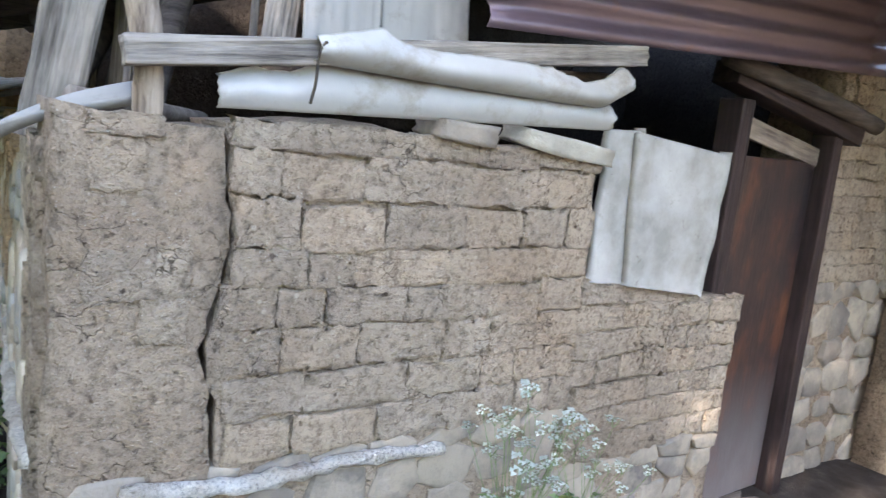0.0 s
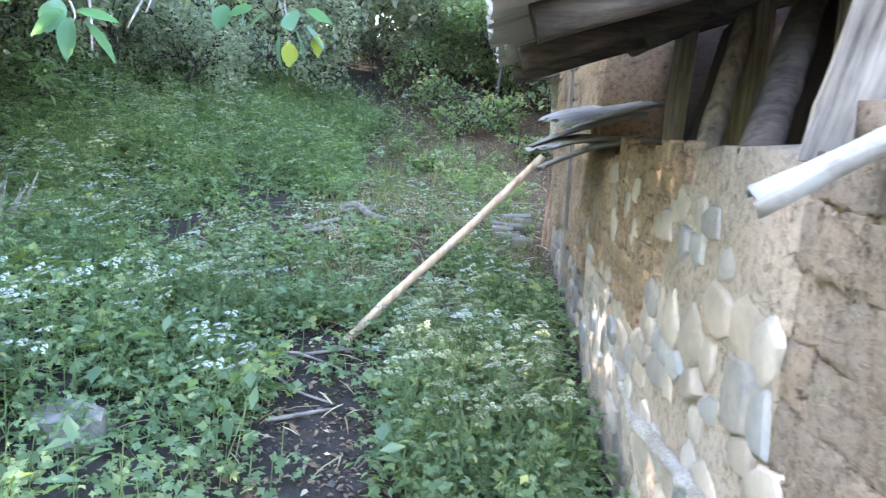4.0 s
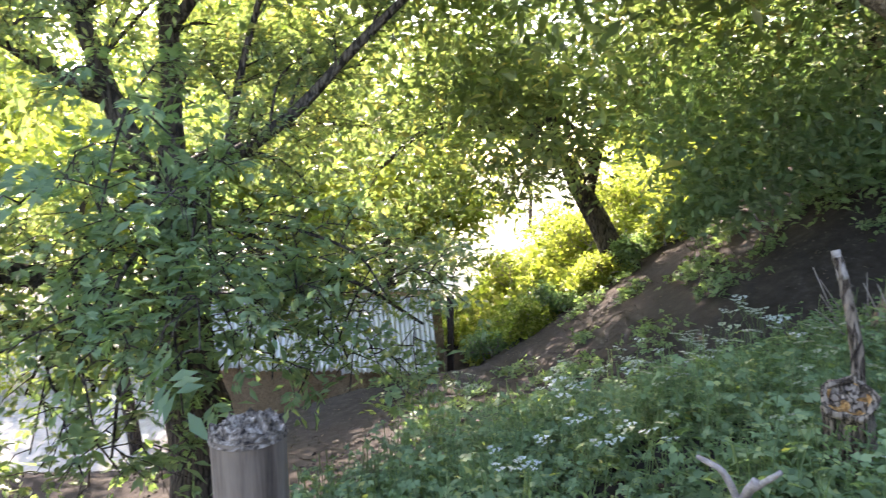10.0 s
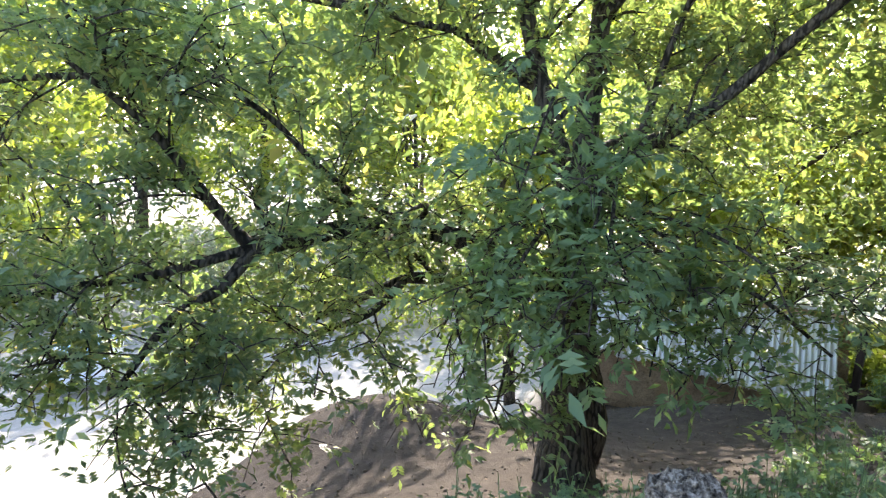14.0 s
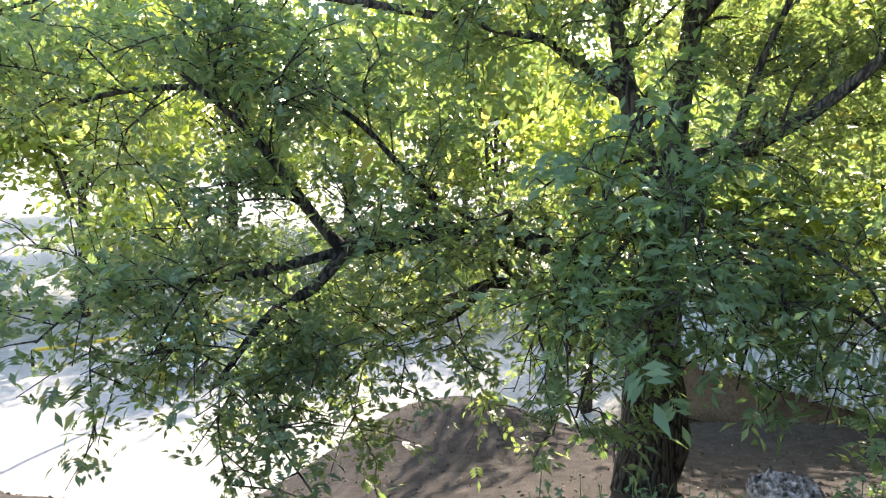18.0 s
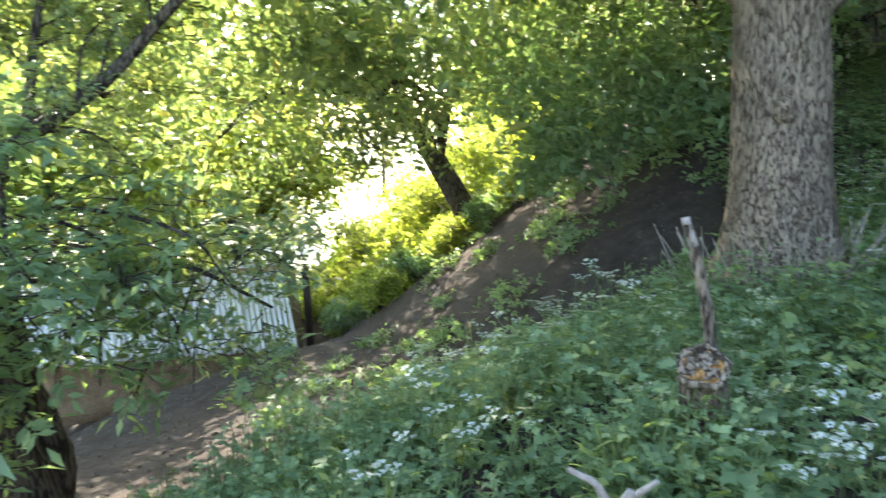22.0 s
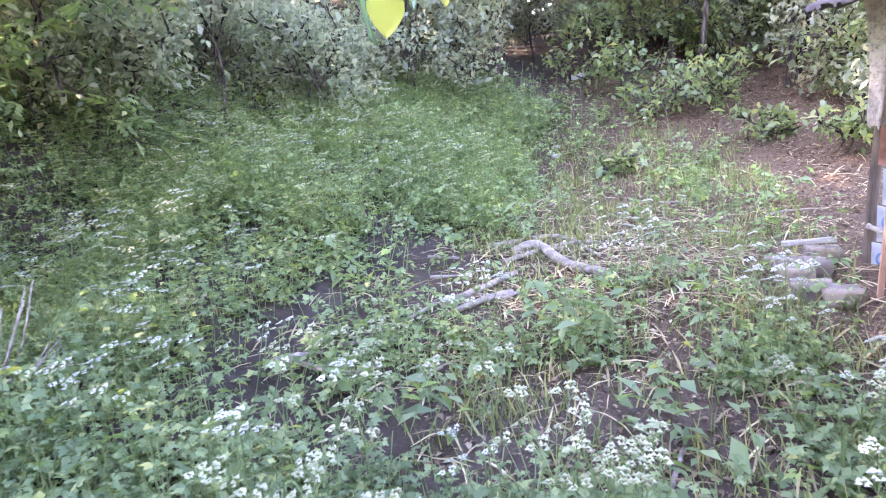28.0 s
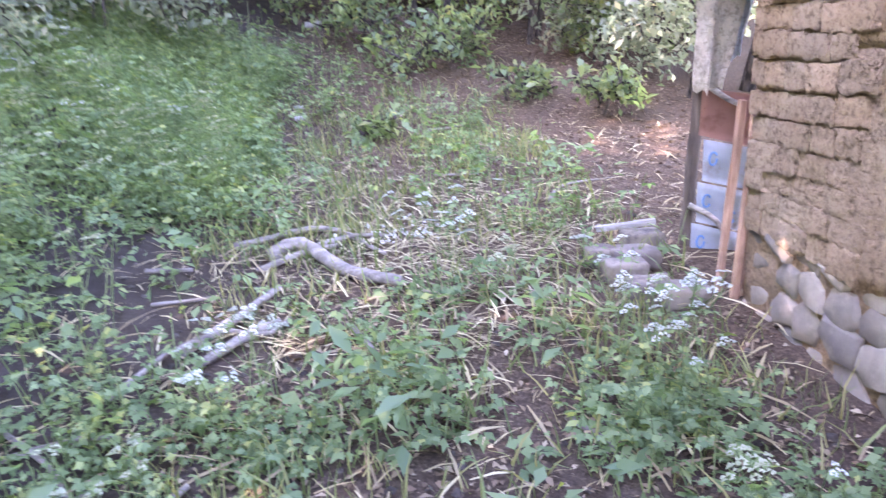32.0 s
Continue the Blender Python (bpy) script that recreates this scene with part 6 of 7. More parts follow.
back = []
rb = random.Random(77)
for _ in range(28000):
    x, y = rb.uniform(-17, 9), rb.uniform(17.5, 22)
    back.append((x, y, height(x, y) + rb.uniform(0, 1) ** 0.8 * (4.6 + 1.5 * noise.noise((x * 0.4, y * 0.4, 2)))))
back = np.array(back)
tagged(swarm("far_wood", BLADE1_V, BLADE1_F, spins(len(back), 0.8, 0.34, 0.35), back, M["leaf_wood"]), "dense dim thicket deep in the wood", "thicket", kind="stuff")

# sunlit trees beyond the slope and the road
FAR = [(-25, 1, 9), (-38, -9, 13), (-40, -5, 12), (-31, 0, 12), (-34, 2, 12), (-27, 19, 10), (-23, 15, 9), (-33, 23, 12), (-35, -15, 13), (-17, -22, 11), (-9, -27, 12), (-42, -14, 15), (-20, 22, 10), (-36, 22, 13), (-38, -2, 14), (-1, -24, 11), (-24, -24, 12), (-14.5, 21, 9), (-38, -18, 14), (-36, -26, 14), (-14, -20, 9), (-39, -22, 14), (-31, -22, 12), (-34, -34, 15), (-27, -38, 14), (-44, -9, 15), (-60, 3, 15), (-70, 22, 15), (-80, 12, 16), (-64, 30, 15)]
for i, (x, y, h_) in enumerate(FAR):
    z = height(x, y)
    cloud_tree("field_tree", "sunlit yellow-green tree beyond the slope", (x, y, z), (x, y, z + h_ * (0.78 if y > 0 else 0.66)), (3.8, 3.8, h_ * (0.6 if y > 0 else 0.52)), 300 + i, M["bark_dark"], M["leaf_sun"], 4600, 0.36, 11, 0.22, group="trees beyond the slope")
for i, (x, y, h_) in enumerate(((-50, -20, 20), (-55, -9, 22), (-50, -33, 21), (-54, 1, 20), (-38, -44, 20), (-24, -46, 18), (-60, -26, 22), (-66, -4, 22))):
    z = height(x, y)
    cloud_tree("poplar_row_tree", "tall hazy yellow-green tree far beyond the road", (x, y, z), (x, y, z + h_ * 0.6), (5.5, 5.5, h_ * 0.5), 500 + i, M["bark_dark"], M["leaf_sun"], 4600, 0.62, 12, 0.3, group="tall trees far off")
for i, (x, y) in enumerate(((-16.2, 0.0), (-16.6, 3.0), (-16.0, -2.8))):
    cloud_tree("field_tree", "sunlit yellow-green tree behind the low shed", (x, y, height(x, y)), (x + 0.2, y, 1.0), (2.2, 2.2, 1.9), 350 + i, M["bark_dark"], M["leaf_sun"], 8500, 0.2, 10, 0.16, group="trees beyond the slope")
for i, (x, y) in enumerate(((-15.2, 8.6), (-16.6, 9.8), (-14.6, 7.4), (-16.8, 7.4), (-15.8, 5.9), (-13.6, 9.2), (-12.6, 9.0), (-14.8, 10.2))):
    z = height(x, y)
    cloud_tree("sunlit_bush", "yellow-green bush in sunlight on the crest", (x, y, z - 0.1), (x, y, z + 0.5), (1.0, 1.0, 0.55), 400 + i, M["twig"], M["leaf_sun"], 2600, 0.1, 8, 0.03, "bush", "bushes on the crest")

for i in range(9):
    u = i / 8
    x, y = -13.1 + 1.5 * u + rnd.uniform(-0.2, 0.2), 4.75 + 3.5 * u + rnd.uniform(-0.15, 0.15)
    z = height(x, y)
    cloud_tree("bank_bush", "low green and yellow bush along the bare bank", (x, y, z - 0.1), (x, y, z + 0.22), (0.5, 0.5, 0.26), 430 + i, M["twig"], M["leaf_sun"] if i % 3 else M["leaf_near"], 2000, 0.08, 8, 0.025, "bush", "bushes along the bank")

for i, (x, y) in enumerate(((-22, -10), (-20.5, -13.5), (-24, -6.5), (-18, -16), (-21.5, -3.5), (-15, -18.5), (-26, -12), (-23, -17))):
    z = height(x, y)
    cloud_tree("roadside_bush", "wide green bush on the far side of the road", (x, y, z - 0.1), (x, y, z + 1.6), (2.1, 2.1, 1.5), 460 + i, M["twig"], M["leaf_wood"] if i % 2 else M["leaf_sun"], 3000, 0.17, 10, 0.06, "bush", "bushes beyond the road")

# tall sunlit weeds on the hill behind the bare bank
rw = random.Random(58)
weed = []
for _ in range(15000):
    x, y = rw.uniform(-18.5, -11.6), rw.uniform(4.2, 11)
    if x < -13.0 + 0.45 * max(0.0, y - 5.0) - 0.25 and not (x > -15.4 and y < 4.5):
        weed.append((x, y, height(x, y) + rw.uniform(0.02, 0.55) * (0.6 + 0.7 * abs(noise.noise((x * 0.8, y * 0.8, 5))))))
tagged(swarm("sunlit_weeds", LOB3_V, LOB3_F, spins(len(weed), 0.7, 0.2, 0.35), np.array(weed), M["leaf_sun"]), "yellow-green weeds in sunlight behind the bank", "weeds", kind="stuff")
# sparse small weeds on the bare bank
tuft = []
for _ in range(46):
    x, y = rw.uniform(-12, -6), rw.uniform(2.5, 8.0)
    for _ in range(40):
        px_, py_ = x + rw.gauss(0, 0.12), y + rw.gauss(0, 0.12)
        tuft.append((px_, py_, height(px_, py_) + rw.uniform(0.01, 0.16)))
tagged(swarm("bank_weeds", LOB3_V, LOB3_F, spins(len(tuft), 0.6, 0.09, 0.35), np.array(tuft), M["leaf_near"]), "small green weeds scattered on the bare bank", "weeds", kind="stuff")

# ---- yard: stump, sticks, post ----
st = empty("cut_stump")
tagged(st, "cut stump with a yellow sawn face and a bare standing shoot", "stump")
sx, sy = -2.14, 3.41
sz = height(sx, sy)
axis = V3((0.5, -0.42, 0.76)).normalized()
head = V3((sx + 0.03, sy - 0.03, 0.97))
log("stump", [(sx - 0.07, sy + 0.07, sz - 0.1), (sx - 0.04, sy + 0.04, sz + 0.15), head - axis * 0.07, head], (0.085, 0.068), M["bark"], st, lump=0.1, seed=2, sides=16)
sw = Mat("sawn_face", 0.8, 0, 0.2)
sw_n = sw.noise(26, 4, 0.7)
M["sawn"] = sw.color(sw.ramp(sw_n, [(0.36, (0.02, 0.012, 0.008)), (0.48, (0.2, 0.1, 0.03)), (0.6, (0.42, 0.23, 0.08)), (0.75, (0.5, 0.31, 0.13))])).bump(sw_n, 1.0, 0.02).m
bm = bmesh.new()
rings = []
for i in range(8):
    rr_ = 0.066 * (1 - i / 8)
    rings.append([bm.verts.new((math.cos(a) * rr_, math.sin(a) * rr_, (0.012 if i < 2 else -0.004) + 0.022 * noise.noise((math.cos(a) * rr_ * 40, math.sin(a) * rr_ * 40, 2)))) for a in [2 * math.pi * k / 18 for k in range(18)]])
for r0, r1 in zip(rings, rings[1:]):
    for k in range(18):
        bm.faces.new((r0[k], r0[(k + 1) % 18], r1[(k + 1) % 18], r1[k]))
bm.faces.new(rings[-1])
cut = part("sawn_face", bm, M["sawn"], st, "split yellow sawn wood")
cut.matrix_basis = Matrix.LocRotScale(head, axis.to_track_quat("Z", "Y"), None)
v, f = tube([head + axis * 0.014 + (axis.orthogonal().normalized() * math.cos(a) + axis.cross(axis.orthogonal().normalized()) * math.sin(a)) * (0.068 + 0.006 * math.sin(5 * a)) for a in [2 * math.pi * k / 20 for k in range(21)]], [0.011] * 21, 6, 0.3, 3)
raw("bark_rim", v, f, M["bark"], st, smooth=True)
shoot_pts = [(sx - 0.01, sy + 0.05, 0.85), (sx - 0.03, sy + 0.04, 1.1), (sx - 0.05, sy + 0.02, 1.25), (sx - 0.075, sy - 0.01, 1.40)]
log("shoot", shoot_pts, (0.022, 0.015), M["bark"], st, lump=0.12, seed=6)
log("peeled_tip", [(sx - 0.063, sy + 0.005, 1.33), (sx - 0.079, sy - 0.014, 1.42)], (0.0165, 0.013), M["twig"], st, "grey barkless tip")

ys = empty("forked_stick")
tagged(ys, "dead forked stick standing in the herbs", "stick")
bx, by = -1.5, 2.58
log("stem", [(bx + 0.03, by - 0.05, height(bx, by) - 0.05), (bx, by, 0.6), (bx - 0.02, by, 0.9), (bx + 0.0, by + 0.05, 1.03), (bx + 0.04, by + 0.06, 1.1)], (0.012, 0.009), M["twig"], ys, lump=0.15, seed=3)
log("fork", [(bx + 0.0, by + 0.05, 1.04), (bx - 0.01, by + 0.02, 1.1), (bx - 0.055, by - 0.01, 1.115)], (0.008, 0.006), M["twig"], ys, lump=0.15, seed=4)
log("fork", [(bx + 0.03, by + 0.06, 1.08), (bx + 0.07, by + 0.09, 1.13)], (0.007, 0.005), M["twig"], ys, lump=0.15, seed=5)

eg = Mat("crumbling_end_grain", 0.95, 0, 0.1)
eg_n = eg.noise(110, 4, 0.7)
M["end_grain"] = eg.color(eg.ramp(eg_n, [(0.36, (0.025, 0.02, 0.017)), (0.5, (0.16, 0.13, 0.1)), (0.65, (0.36, 0.31, 0.25))])).bump(eg_n, 1.0, 0.01).m
fp = empty("fence_post")
tagged(fp, "weathered round wooden fence post with a split rough top", "post")
px, py = -0.97, 1.77
bm = bmesh.new()
rings = []
for i in range(26):
    u = i / 25
    z = height(px, py) - 0.1 + u * (1.475 - height(px, py) + 0.1)
    ring = []
    for k in range(22):
        a = 2 * math.pi * k / 22
        q = 0.036 * (1 + 0.06 * noise.noise((math.cos(a) * 3, math.sin(a) * 3, z * 2)) + 0.04 * noise.noise((math.cos(a) * 9, math.sin(a) * 9, 1)))
        ring.append(bm.verts.new((px + math.cos(a) * q, py + math.sin(a) * q, z)))
    rings.append(ring)
for r0, r1 in zip(rings, rings[1:]):
    for k in range(22):
        bm.faces.new((r0[k], r0[(k + 1) % 22], r1[(k + 1) % 22], r1[k])).smooth = True
part("shaft", bm, M["post_wood"], fp)
bm = bmesh.new()
rings = []
for i in range(16):
    rr_ = 0.0375 * (1 - i / 16.0)
    ring = []
    for k in range(22):
        a = 2 * math.pi * k / 22
        p = V3((math.cos(a) * rr_, math.sin(a) * rr_, 0))
        p.z = 0.006 * (1 - (rr_ / 0.037) ** 2) + (0.011 * noise.noise(p * 130) + 0.007 * noise.noise(p * 330) if i else -0.008)
        ring.append(bm.verts.new(p))
    rings.append(ring)
for r0, r1 in zip(rings, rings[1:]):
    for k in range(22):
        bm.faces.new((r0[k], r0[(k + 1) % 22], r1[(k + 1) % 22], r1[k]))
bm.faces.new(rings[-1])
bm.transform(Matrix.Translation((px, py, 1.478)))
part("rough_top", bm, M["end_grain"], fp, "crumbling grey end grain")

FALLEN = [([(-2.42, 6.5), (-2.34, 6.57), (-2.24, 6.72)], 0.016, 0.01), ([(-1.76, 7.49), (-1.57, 7.73), (-1.39, 8.12)], 0.028, 0.018), ([(-1.75, 8.84), (-1.2, 8.9), (-0.83, 8.45)], 0.022, 0.012), ([(-1.62, 6.51), (-1.51, 6.65)], 0.014, 0.01), ([(-2.16, 8.44), (-1.91, 8.46)], 0.014, 0.01), ([(-0.32, 11.5), (0.04, 11.57)], 0.014, 0.01), ([(-0.78, 3.86), (-0.5, 4.02)], 0.012, 0.008), ([(-0.39, 5.74), (-0.33, 6.02)], 0.012, 0.008), ([(-2.2, 6.85), (-1.9, 6.95), (-1.6, 6.85)], 0.014, 0.008), ([(-2.3, 7.05), (-2.0, 6.8), (-1.85, 6.6)], 0.012, 0.007), ([(-1.5, 8.56), (-1.31, 8.58), (-1.06, 8.24), (-0.76, 7.96)], 0.045, 0.03), ([(-1.35, 7.74), (-1.48, 7.6), (-1.65, 7.4)], 0.026, 0.018), ([(-2.02, 8.05), (-1.72, 8.06)], 0.012, 0.008), ([(-1.6, 7.72), (-1.4, 7.62), (-1.3, 7.8)], 0.016, 0.01), ([(-0.22, 6.82), (-0.17, 6.7), (-0.12, 6.6)], 0.015, 0.012), ([(-1.55, 8.4), (-1.3, 8.5), (-1.1, 8.62)], 0.02, 0.012), ([(-1.28, 8.6), (-1.02, 8.7), (-0.8, 8.78)], 0.02, 0.01), ([(-0.4, 10.1), (-0.05, 10.0)], 0.012, 0.008), ([(0.3, 9.2), (0.5, 9.5), (0.9, 9.6)], 0.012, 0.006), ([(-2.4, 6.55), (-2.0, 6.5), (-1.8, 6.7)], 0.016, 0.01), ([(-1.95, 7.2), (-1.8, 7.5)], 0.014, 0.01), ([(-1.1, 4.25), (-0.85, 4.45), (-0.6, 4.4)], 0.014, 0.006), ([(-0.85, 4.45), (-0.5, 4.55), (-0.2, 4.68)], 0.01, 0.005), ([(-0.9, 4.3), (-0.7, 4.12), (-0.5, 4.1)], 0.01, 0.005), ([(-1.0, 7.6), (-0.9, 7.35)], 0.018, 0.012)]
for i, (pts, r0, r1) in enumerate(FALLEN):
    p3 = [(x, y, height(x, y) + r0 * 0.9 + 0.02 * (k % 2)) for k, (x, y) in enumerate(pts)]
    tagged(log("fallen_branch", p3, (r0, r1), M["twig"], lump=0.15, seed=80 + i), "grey dead branch lying on the leaf litter", "branch", "fallen branches")
for i, (x, y, s_) in enumerate(((-1.64, 12.3, 0.09), (-1.59, 15.05, 0.22), (-1.61, 12.03, 0.1))):
    bm = box(s_, s_ * 0.7, s_ * 0.35, cuts=2, jitter=s_ * 0.08, seed=i)
    for f in bm.faces:
        f.smooth = True
    ob = part("litter_scrap", bm, M["tin_white"])
    ob.location = (x, y, height(x, y) + s_ * 0.14)
    tagged(ob, "crumpled white scrap lying on the brown litter", "scrap", "white scraps")

# dead roots and shoots at the walnut's foot
sn = empty("root_shoots")
tagged(sn, "tangle of dry grey shoots at the walnut's foot", "shoots")
rs = random.Random(5)
for i in range(60):
    a = rs.uniform(-2.4, 0.7)
    b0 = V3((-3.8 + 0.42 * math.cos(a), 5.5 + 0.42 * math.sin(a), 0))
    b0.z = height(b0.x, b0.y)
    e = b0 + V3((math.cos(a) * rs.uniform(0, 0.4), math.sin(a) * rs.uniform(0, 0.4), rs.uniform(0.15, 0.62)))
    log("shoot", [b0, b0.lerp(e, 0.5) + V3((rs.uniform(-0.06, 0.06), rs.uniform(-0.06, 0.06), 0)), e], (0.009, 0.003), M["twig"], sn, sides=5, seed=i, steps=3)

# ---- big leaves that hang before the eye ----
def big_leaf(L, seed):
    r = random.Random(seed)
    verts, faces, n = [], [], 8
    for i in range(n + 1):
        u = i / n
        w_ = 0.42 * L * math.sin(math.pi * min(1, u * 0.97 + 0.03)) ** 0.8 * (1.15 - 0.4 * u)
        z = -0.22 * L * u * u
        for s_ in (-1, -0.5, 0, 0.5, 1):
            verts.append((s_ * w_, u * L, z + 0.05 * L * abs(s_) - 0.02 * L + 0.01 * L * math.sin(u * 22 + s_)))
    for i in range(n):
        for k in range(4):
            q = i * 5 + k
            faces.append((q, q + 1, q + 6, q + 5))
    return verts, faces


def leaf_twig(name, start, pts, leaves, label, mat):
    tw = empty(name)
    tagged(tw, label, "branch")
    log("twig", [start] + pts, (0.007, 0.003), M["twig"], tw, sides=6, lump=0.05)
    for i, (p, way, L, roll_) in enumerate(leaves):
        v, f = big_leaf(L * 1.2, i)
        ob = raw("leaf", v, f, mat, tw, smooth=True)
        q = V3(way).to_track_quat("Y", "Z")
        ob.matrix_basis = Matrix.LocRotScale(p, q @ Euler((0, radians(roll_), 0)).to_quaternion(), None)
    return tw


M["leaf_big"] = leaf_mat("big_walnut_leaf", [(0.0, (0.1, 0.2, 0.125)), (1.0, (0.16, 0.28, 0.18))], 0.4, (1.4, 1.6, 0.8), 0.35, 0.6)
M["leaf_yellow"] = leaf_mat("yellowing_leaf", [(0.0, (0.3, 0.33, 0.06)), (1.0, (0.42, 0.42, 0.09))], 0.45, (1.4, 1.3, 0.5), 0.5)
A = V3((-1.18, 5.5, 2.02))
leaf_twig("leaf_spray", (-1.7, 5.9, 2.95), [(-1.4, 5.75, 2.6), (-1.2, 5.53, 2.27)], [
    (A + V3((-0.05, 0, 0.16)), (-0.1, -0.1, -1), 0.19, 20), (A + V3((0.05, 0.0, 0.2)), (0.5, -0.2, -0.8), 0.17, -30), (A + V3((0.12, 0.0, 0.22)), (0.7, 0.1, -0.6), 0.17, 10),
    (A + V3((-0.15, 0.05, 0.3)), (-0.7, -0.2, -0.5), 0.16, 0), (A + V3((0.0, 0.05, 0.3)), (0.2, -0.6, -0.4), 0.16, 40), (A + V3((-0.25, 0.05, 0.33)), (-0.9, 0, -0.2), 0.15, 10),
    (A + V3((0.1, 0.1, 0.32)), (0.9, 0.2, -0.2), 0.16, -20), (A + V3((-0.45, 0.1, 0.34)), (-0.5, 0.2, -0.8), 0.15, 15), (A + V3((-0.35, 0.1, 0.36)), (0.2, 0.1, -0.9), 0.13, 15)], "drooping spray of broad green walnut leaves", M["leaf_big"])
yl = leaf_twig("yellow_leaf_spray", (-1.3, 5.75, 2.6), [(-1.16, 5.48, 2.14)], [(A + V3((0.02, -0.02, 0.1)), (0.1, -0.1, -1), 0.13, 0), (A + V3((0.18, 0.02, 0.16)), (0.3, 0, -1), 0.12, 30)], "yellowing walnut leaves on a thin twig", M["leaf_yellow"])
B = V3((-1.39, 3.57, 1.87))
leaf_twig("leaf_spray", (-2.3, 4.9, 2.75), [(-1.95, 4.3, 2.3), (-1.55, 3.75, 2.05), (-1.5, 3.66, 2.0)], [
    (B + V3((-0.02, 0.02, 0.12)), (0.45, 0.45, -0.6), 0.15, 0), (B + V3((-0.06, 0.0, 0.13)), (-0.25, -0.1, -0.8), 0.14, 20), (B + V3((-0.05, 0.02, 0.16)), (0.5, 0.4, 0.0), 0.13, -10),
    (B + V3((-0.09, 0.0, 0.15)), (-0.5, -0.5, -0.4), 0.13, 30), (B + V3((-0.14, -0.02, 0.2)), (-0.6, -0.6, 0.0), 0.14, 0), (B + V3((-0.12, 0.02, 0.2)), (-0.1, -0.3, -0.5), 0.12, -20)], "drooping spray of broad green walnut leaves", M["leaf_big"])
for i, pts in enumerate(([(-2.3, 4.9, 2.8), (-1.95, 4.45, 2.5), (-1.75, 4.2, 2.15), (-1.72, 4.15, 1.92)], [(-1.6, 4.6, 2.7), (-1.55, 4.4, 2.3), (-1.62, 4.3, 2.05)], [(-1.2, 4.4, 2.6), (-1.35, 4.2, 2.35), (-1.42, 4.1, 2.1)])):
    tagged(log("bare_twig", pts, (0.012, 0.005), M["twig"], lump=0.12, seed=i, sides=6), "bare grey twig hanging from the walnut", "twig", "bare twigs")

# ---- low tin-roofed shed down the slope ----
low = empty("tin_shed")
tagged(low, "low mud shed with a slipping corrugated tin roof", "shed")
for i in range(5):
    y = -0.35 + 0.88 * i
    zt, zb = -0.86 - 0.03 * i, -1.95 - 0.085 * i
    a, b = V3((-13.75, y, zt)), V3((-12.75 - 0.02 * i, y + 0.03, zb))
    d = (b - a)
    x_ = V3((0, 1, 0))
    n_ = x_.cross(d.normalized()).normalized()
    m = Matrix((x_, d.normalized(), n_)).transposed().to_4x4()
    m.translation = (a + b) / 2 + V3((0.02 * i, 0, 0))
    corrugated("roof_sheet", 0.95, d.length, M["tin_grey"], low, "", 10, 0.025, 0, 0.02, 90 + i, m=m)
for i in range(4):
    plank("ridge_cap", (-13.78, -0.3 + 1.05 * i, -0.80 - 0.02 * i), (-13.78, 0.7 + 1.05 * i, -0.83 - 0.02 * i), 0.03, 0.16, M["tin_grey"], low, knots=0.01)
solid("mud_wall", -13.65, -13.3, -0.7, 3.85, -3.2, -1.62, M["ochre_joint"], low, "crumbling brown mud wall")
plank("corner_post", (-13.45, 4.0, -3.0), (-13.6, 4.05, -1.0), 0.14, 0.12, M["dark_wood"], low)
solid("back_wall", -15.2, -13.8, -0.7, 3.9, -3.2, -1.1, M["ochre_joint"], low, "mud back of the low shed")
screen = flat_panel("mesh_screen", [(-13.4, 5.0, -2.05), (-13.2, 5.75, -2.0), (-13.2, 5.72, -1.4), (-13.35, 5.02, -1.6)], M["dark"], None, "", 0.02, 0.03, 5, 3)
tagged(screen, "dark sagging mesh screen leaning in the weeds", "screen")

# ---- by the road ----
tr = empty("tipper_trailer")
tagged(tr, "pale blue open metal trailer body standing by the road", "trailer")
T = pose(-12.1, -12.7, height(-12.1, -12.7), 0, 0, 38)
M["trailer"] = tin_mat("pale_blue_paint", [(0.3, (0.5, 0.58, 0.64)), (0.7, (0.66, 0.72, 0.76))], (0.3, 0.2, 0.14), 0.2, 0.45, 0.1)
M["blue"] = tin_mat("faded_blue_paint", [(0.3, (0.1, 0.25, 0.45)), (0.7, (0.16, 0.33, 0.52))], (0.2, 0.12, 0.08), 0.2, 0.5, 0.1)
for nm, (sx_, sy_, sz_), at, rot in (("side", (2.0, 0.05, 0.75), (0, -0.6, 0.75), 8), ("side", (2.0, 0.05, 0.75), (0, 0.6, 0.75), -8), ("end", (0.05, 1.15, 0.8), (-1.0, 0, 0.78), 0), ("end", (0.05, 1.15, 0.6), (1.0, 0, 0.7), 0), ("bed", (2.0, 1.1, 0.05), (0, 0, 0.4), 0)):
    ob = part(nm, box(sx_, sy_, sz_, bevel=0.015), M["trailer"], tr)
    ob.matrix_basis = T @ pose(*at, rot, 0, 0)
for x in (-0.9, -0.3, 0.3, 0.9):
    ob = part("rib", box(0.05, 0.05, 0.75, bevel=0.01), M["trailer"], tr)
    ob.matrix_basis = T @ pose(x, -0.66, 0.75, 8, 0, 0)
ob = part("blue_hood", box(0.5, 0.9, 0.25, bevel=0.05), M["blue"], tr, "blue cover on the trailer's end")
ob.matrix_basis = T @ pose(0.8, 0, 1.1, 0, 10, 0)
for sy_ in (-0.5, 0.5):
    v, f = tube([(0, sy_ - 0.09, 0.3), (0, sy_ + 0.09, 0.3)], [0.3, 0.3], 18)
    ob = raw("wheel", v, f, M["dark"], tr)
    ob.matrix_basis = T
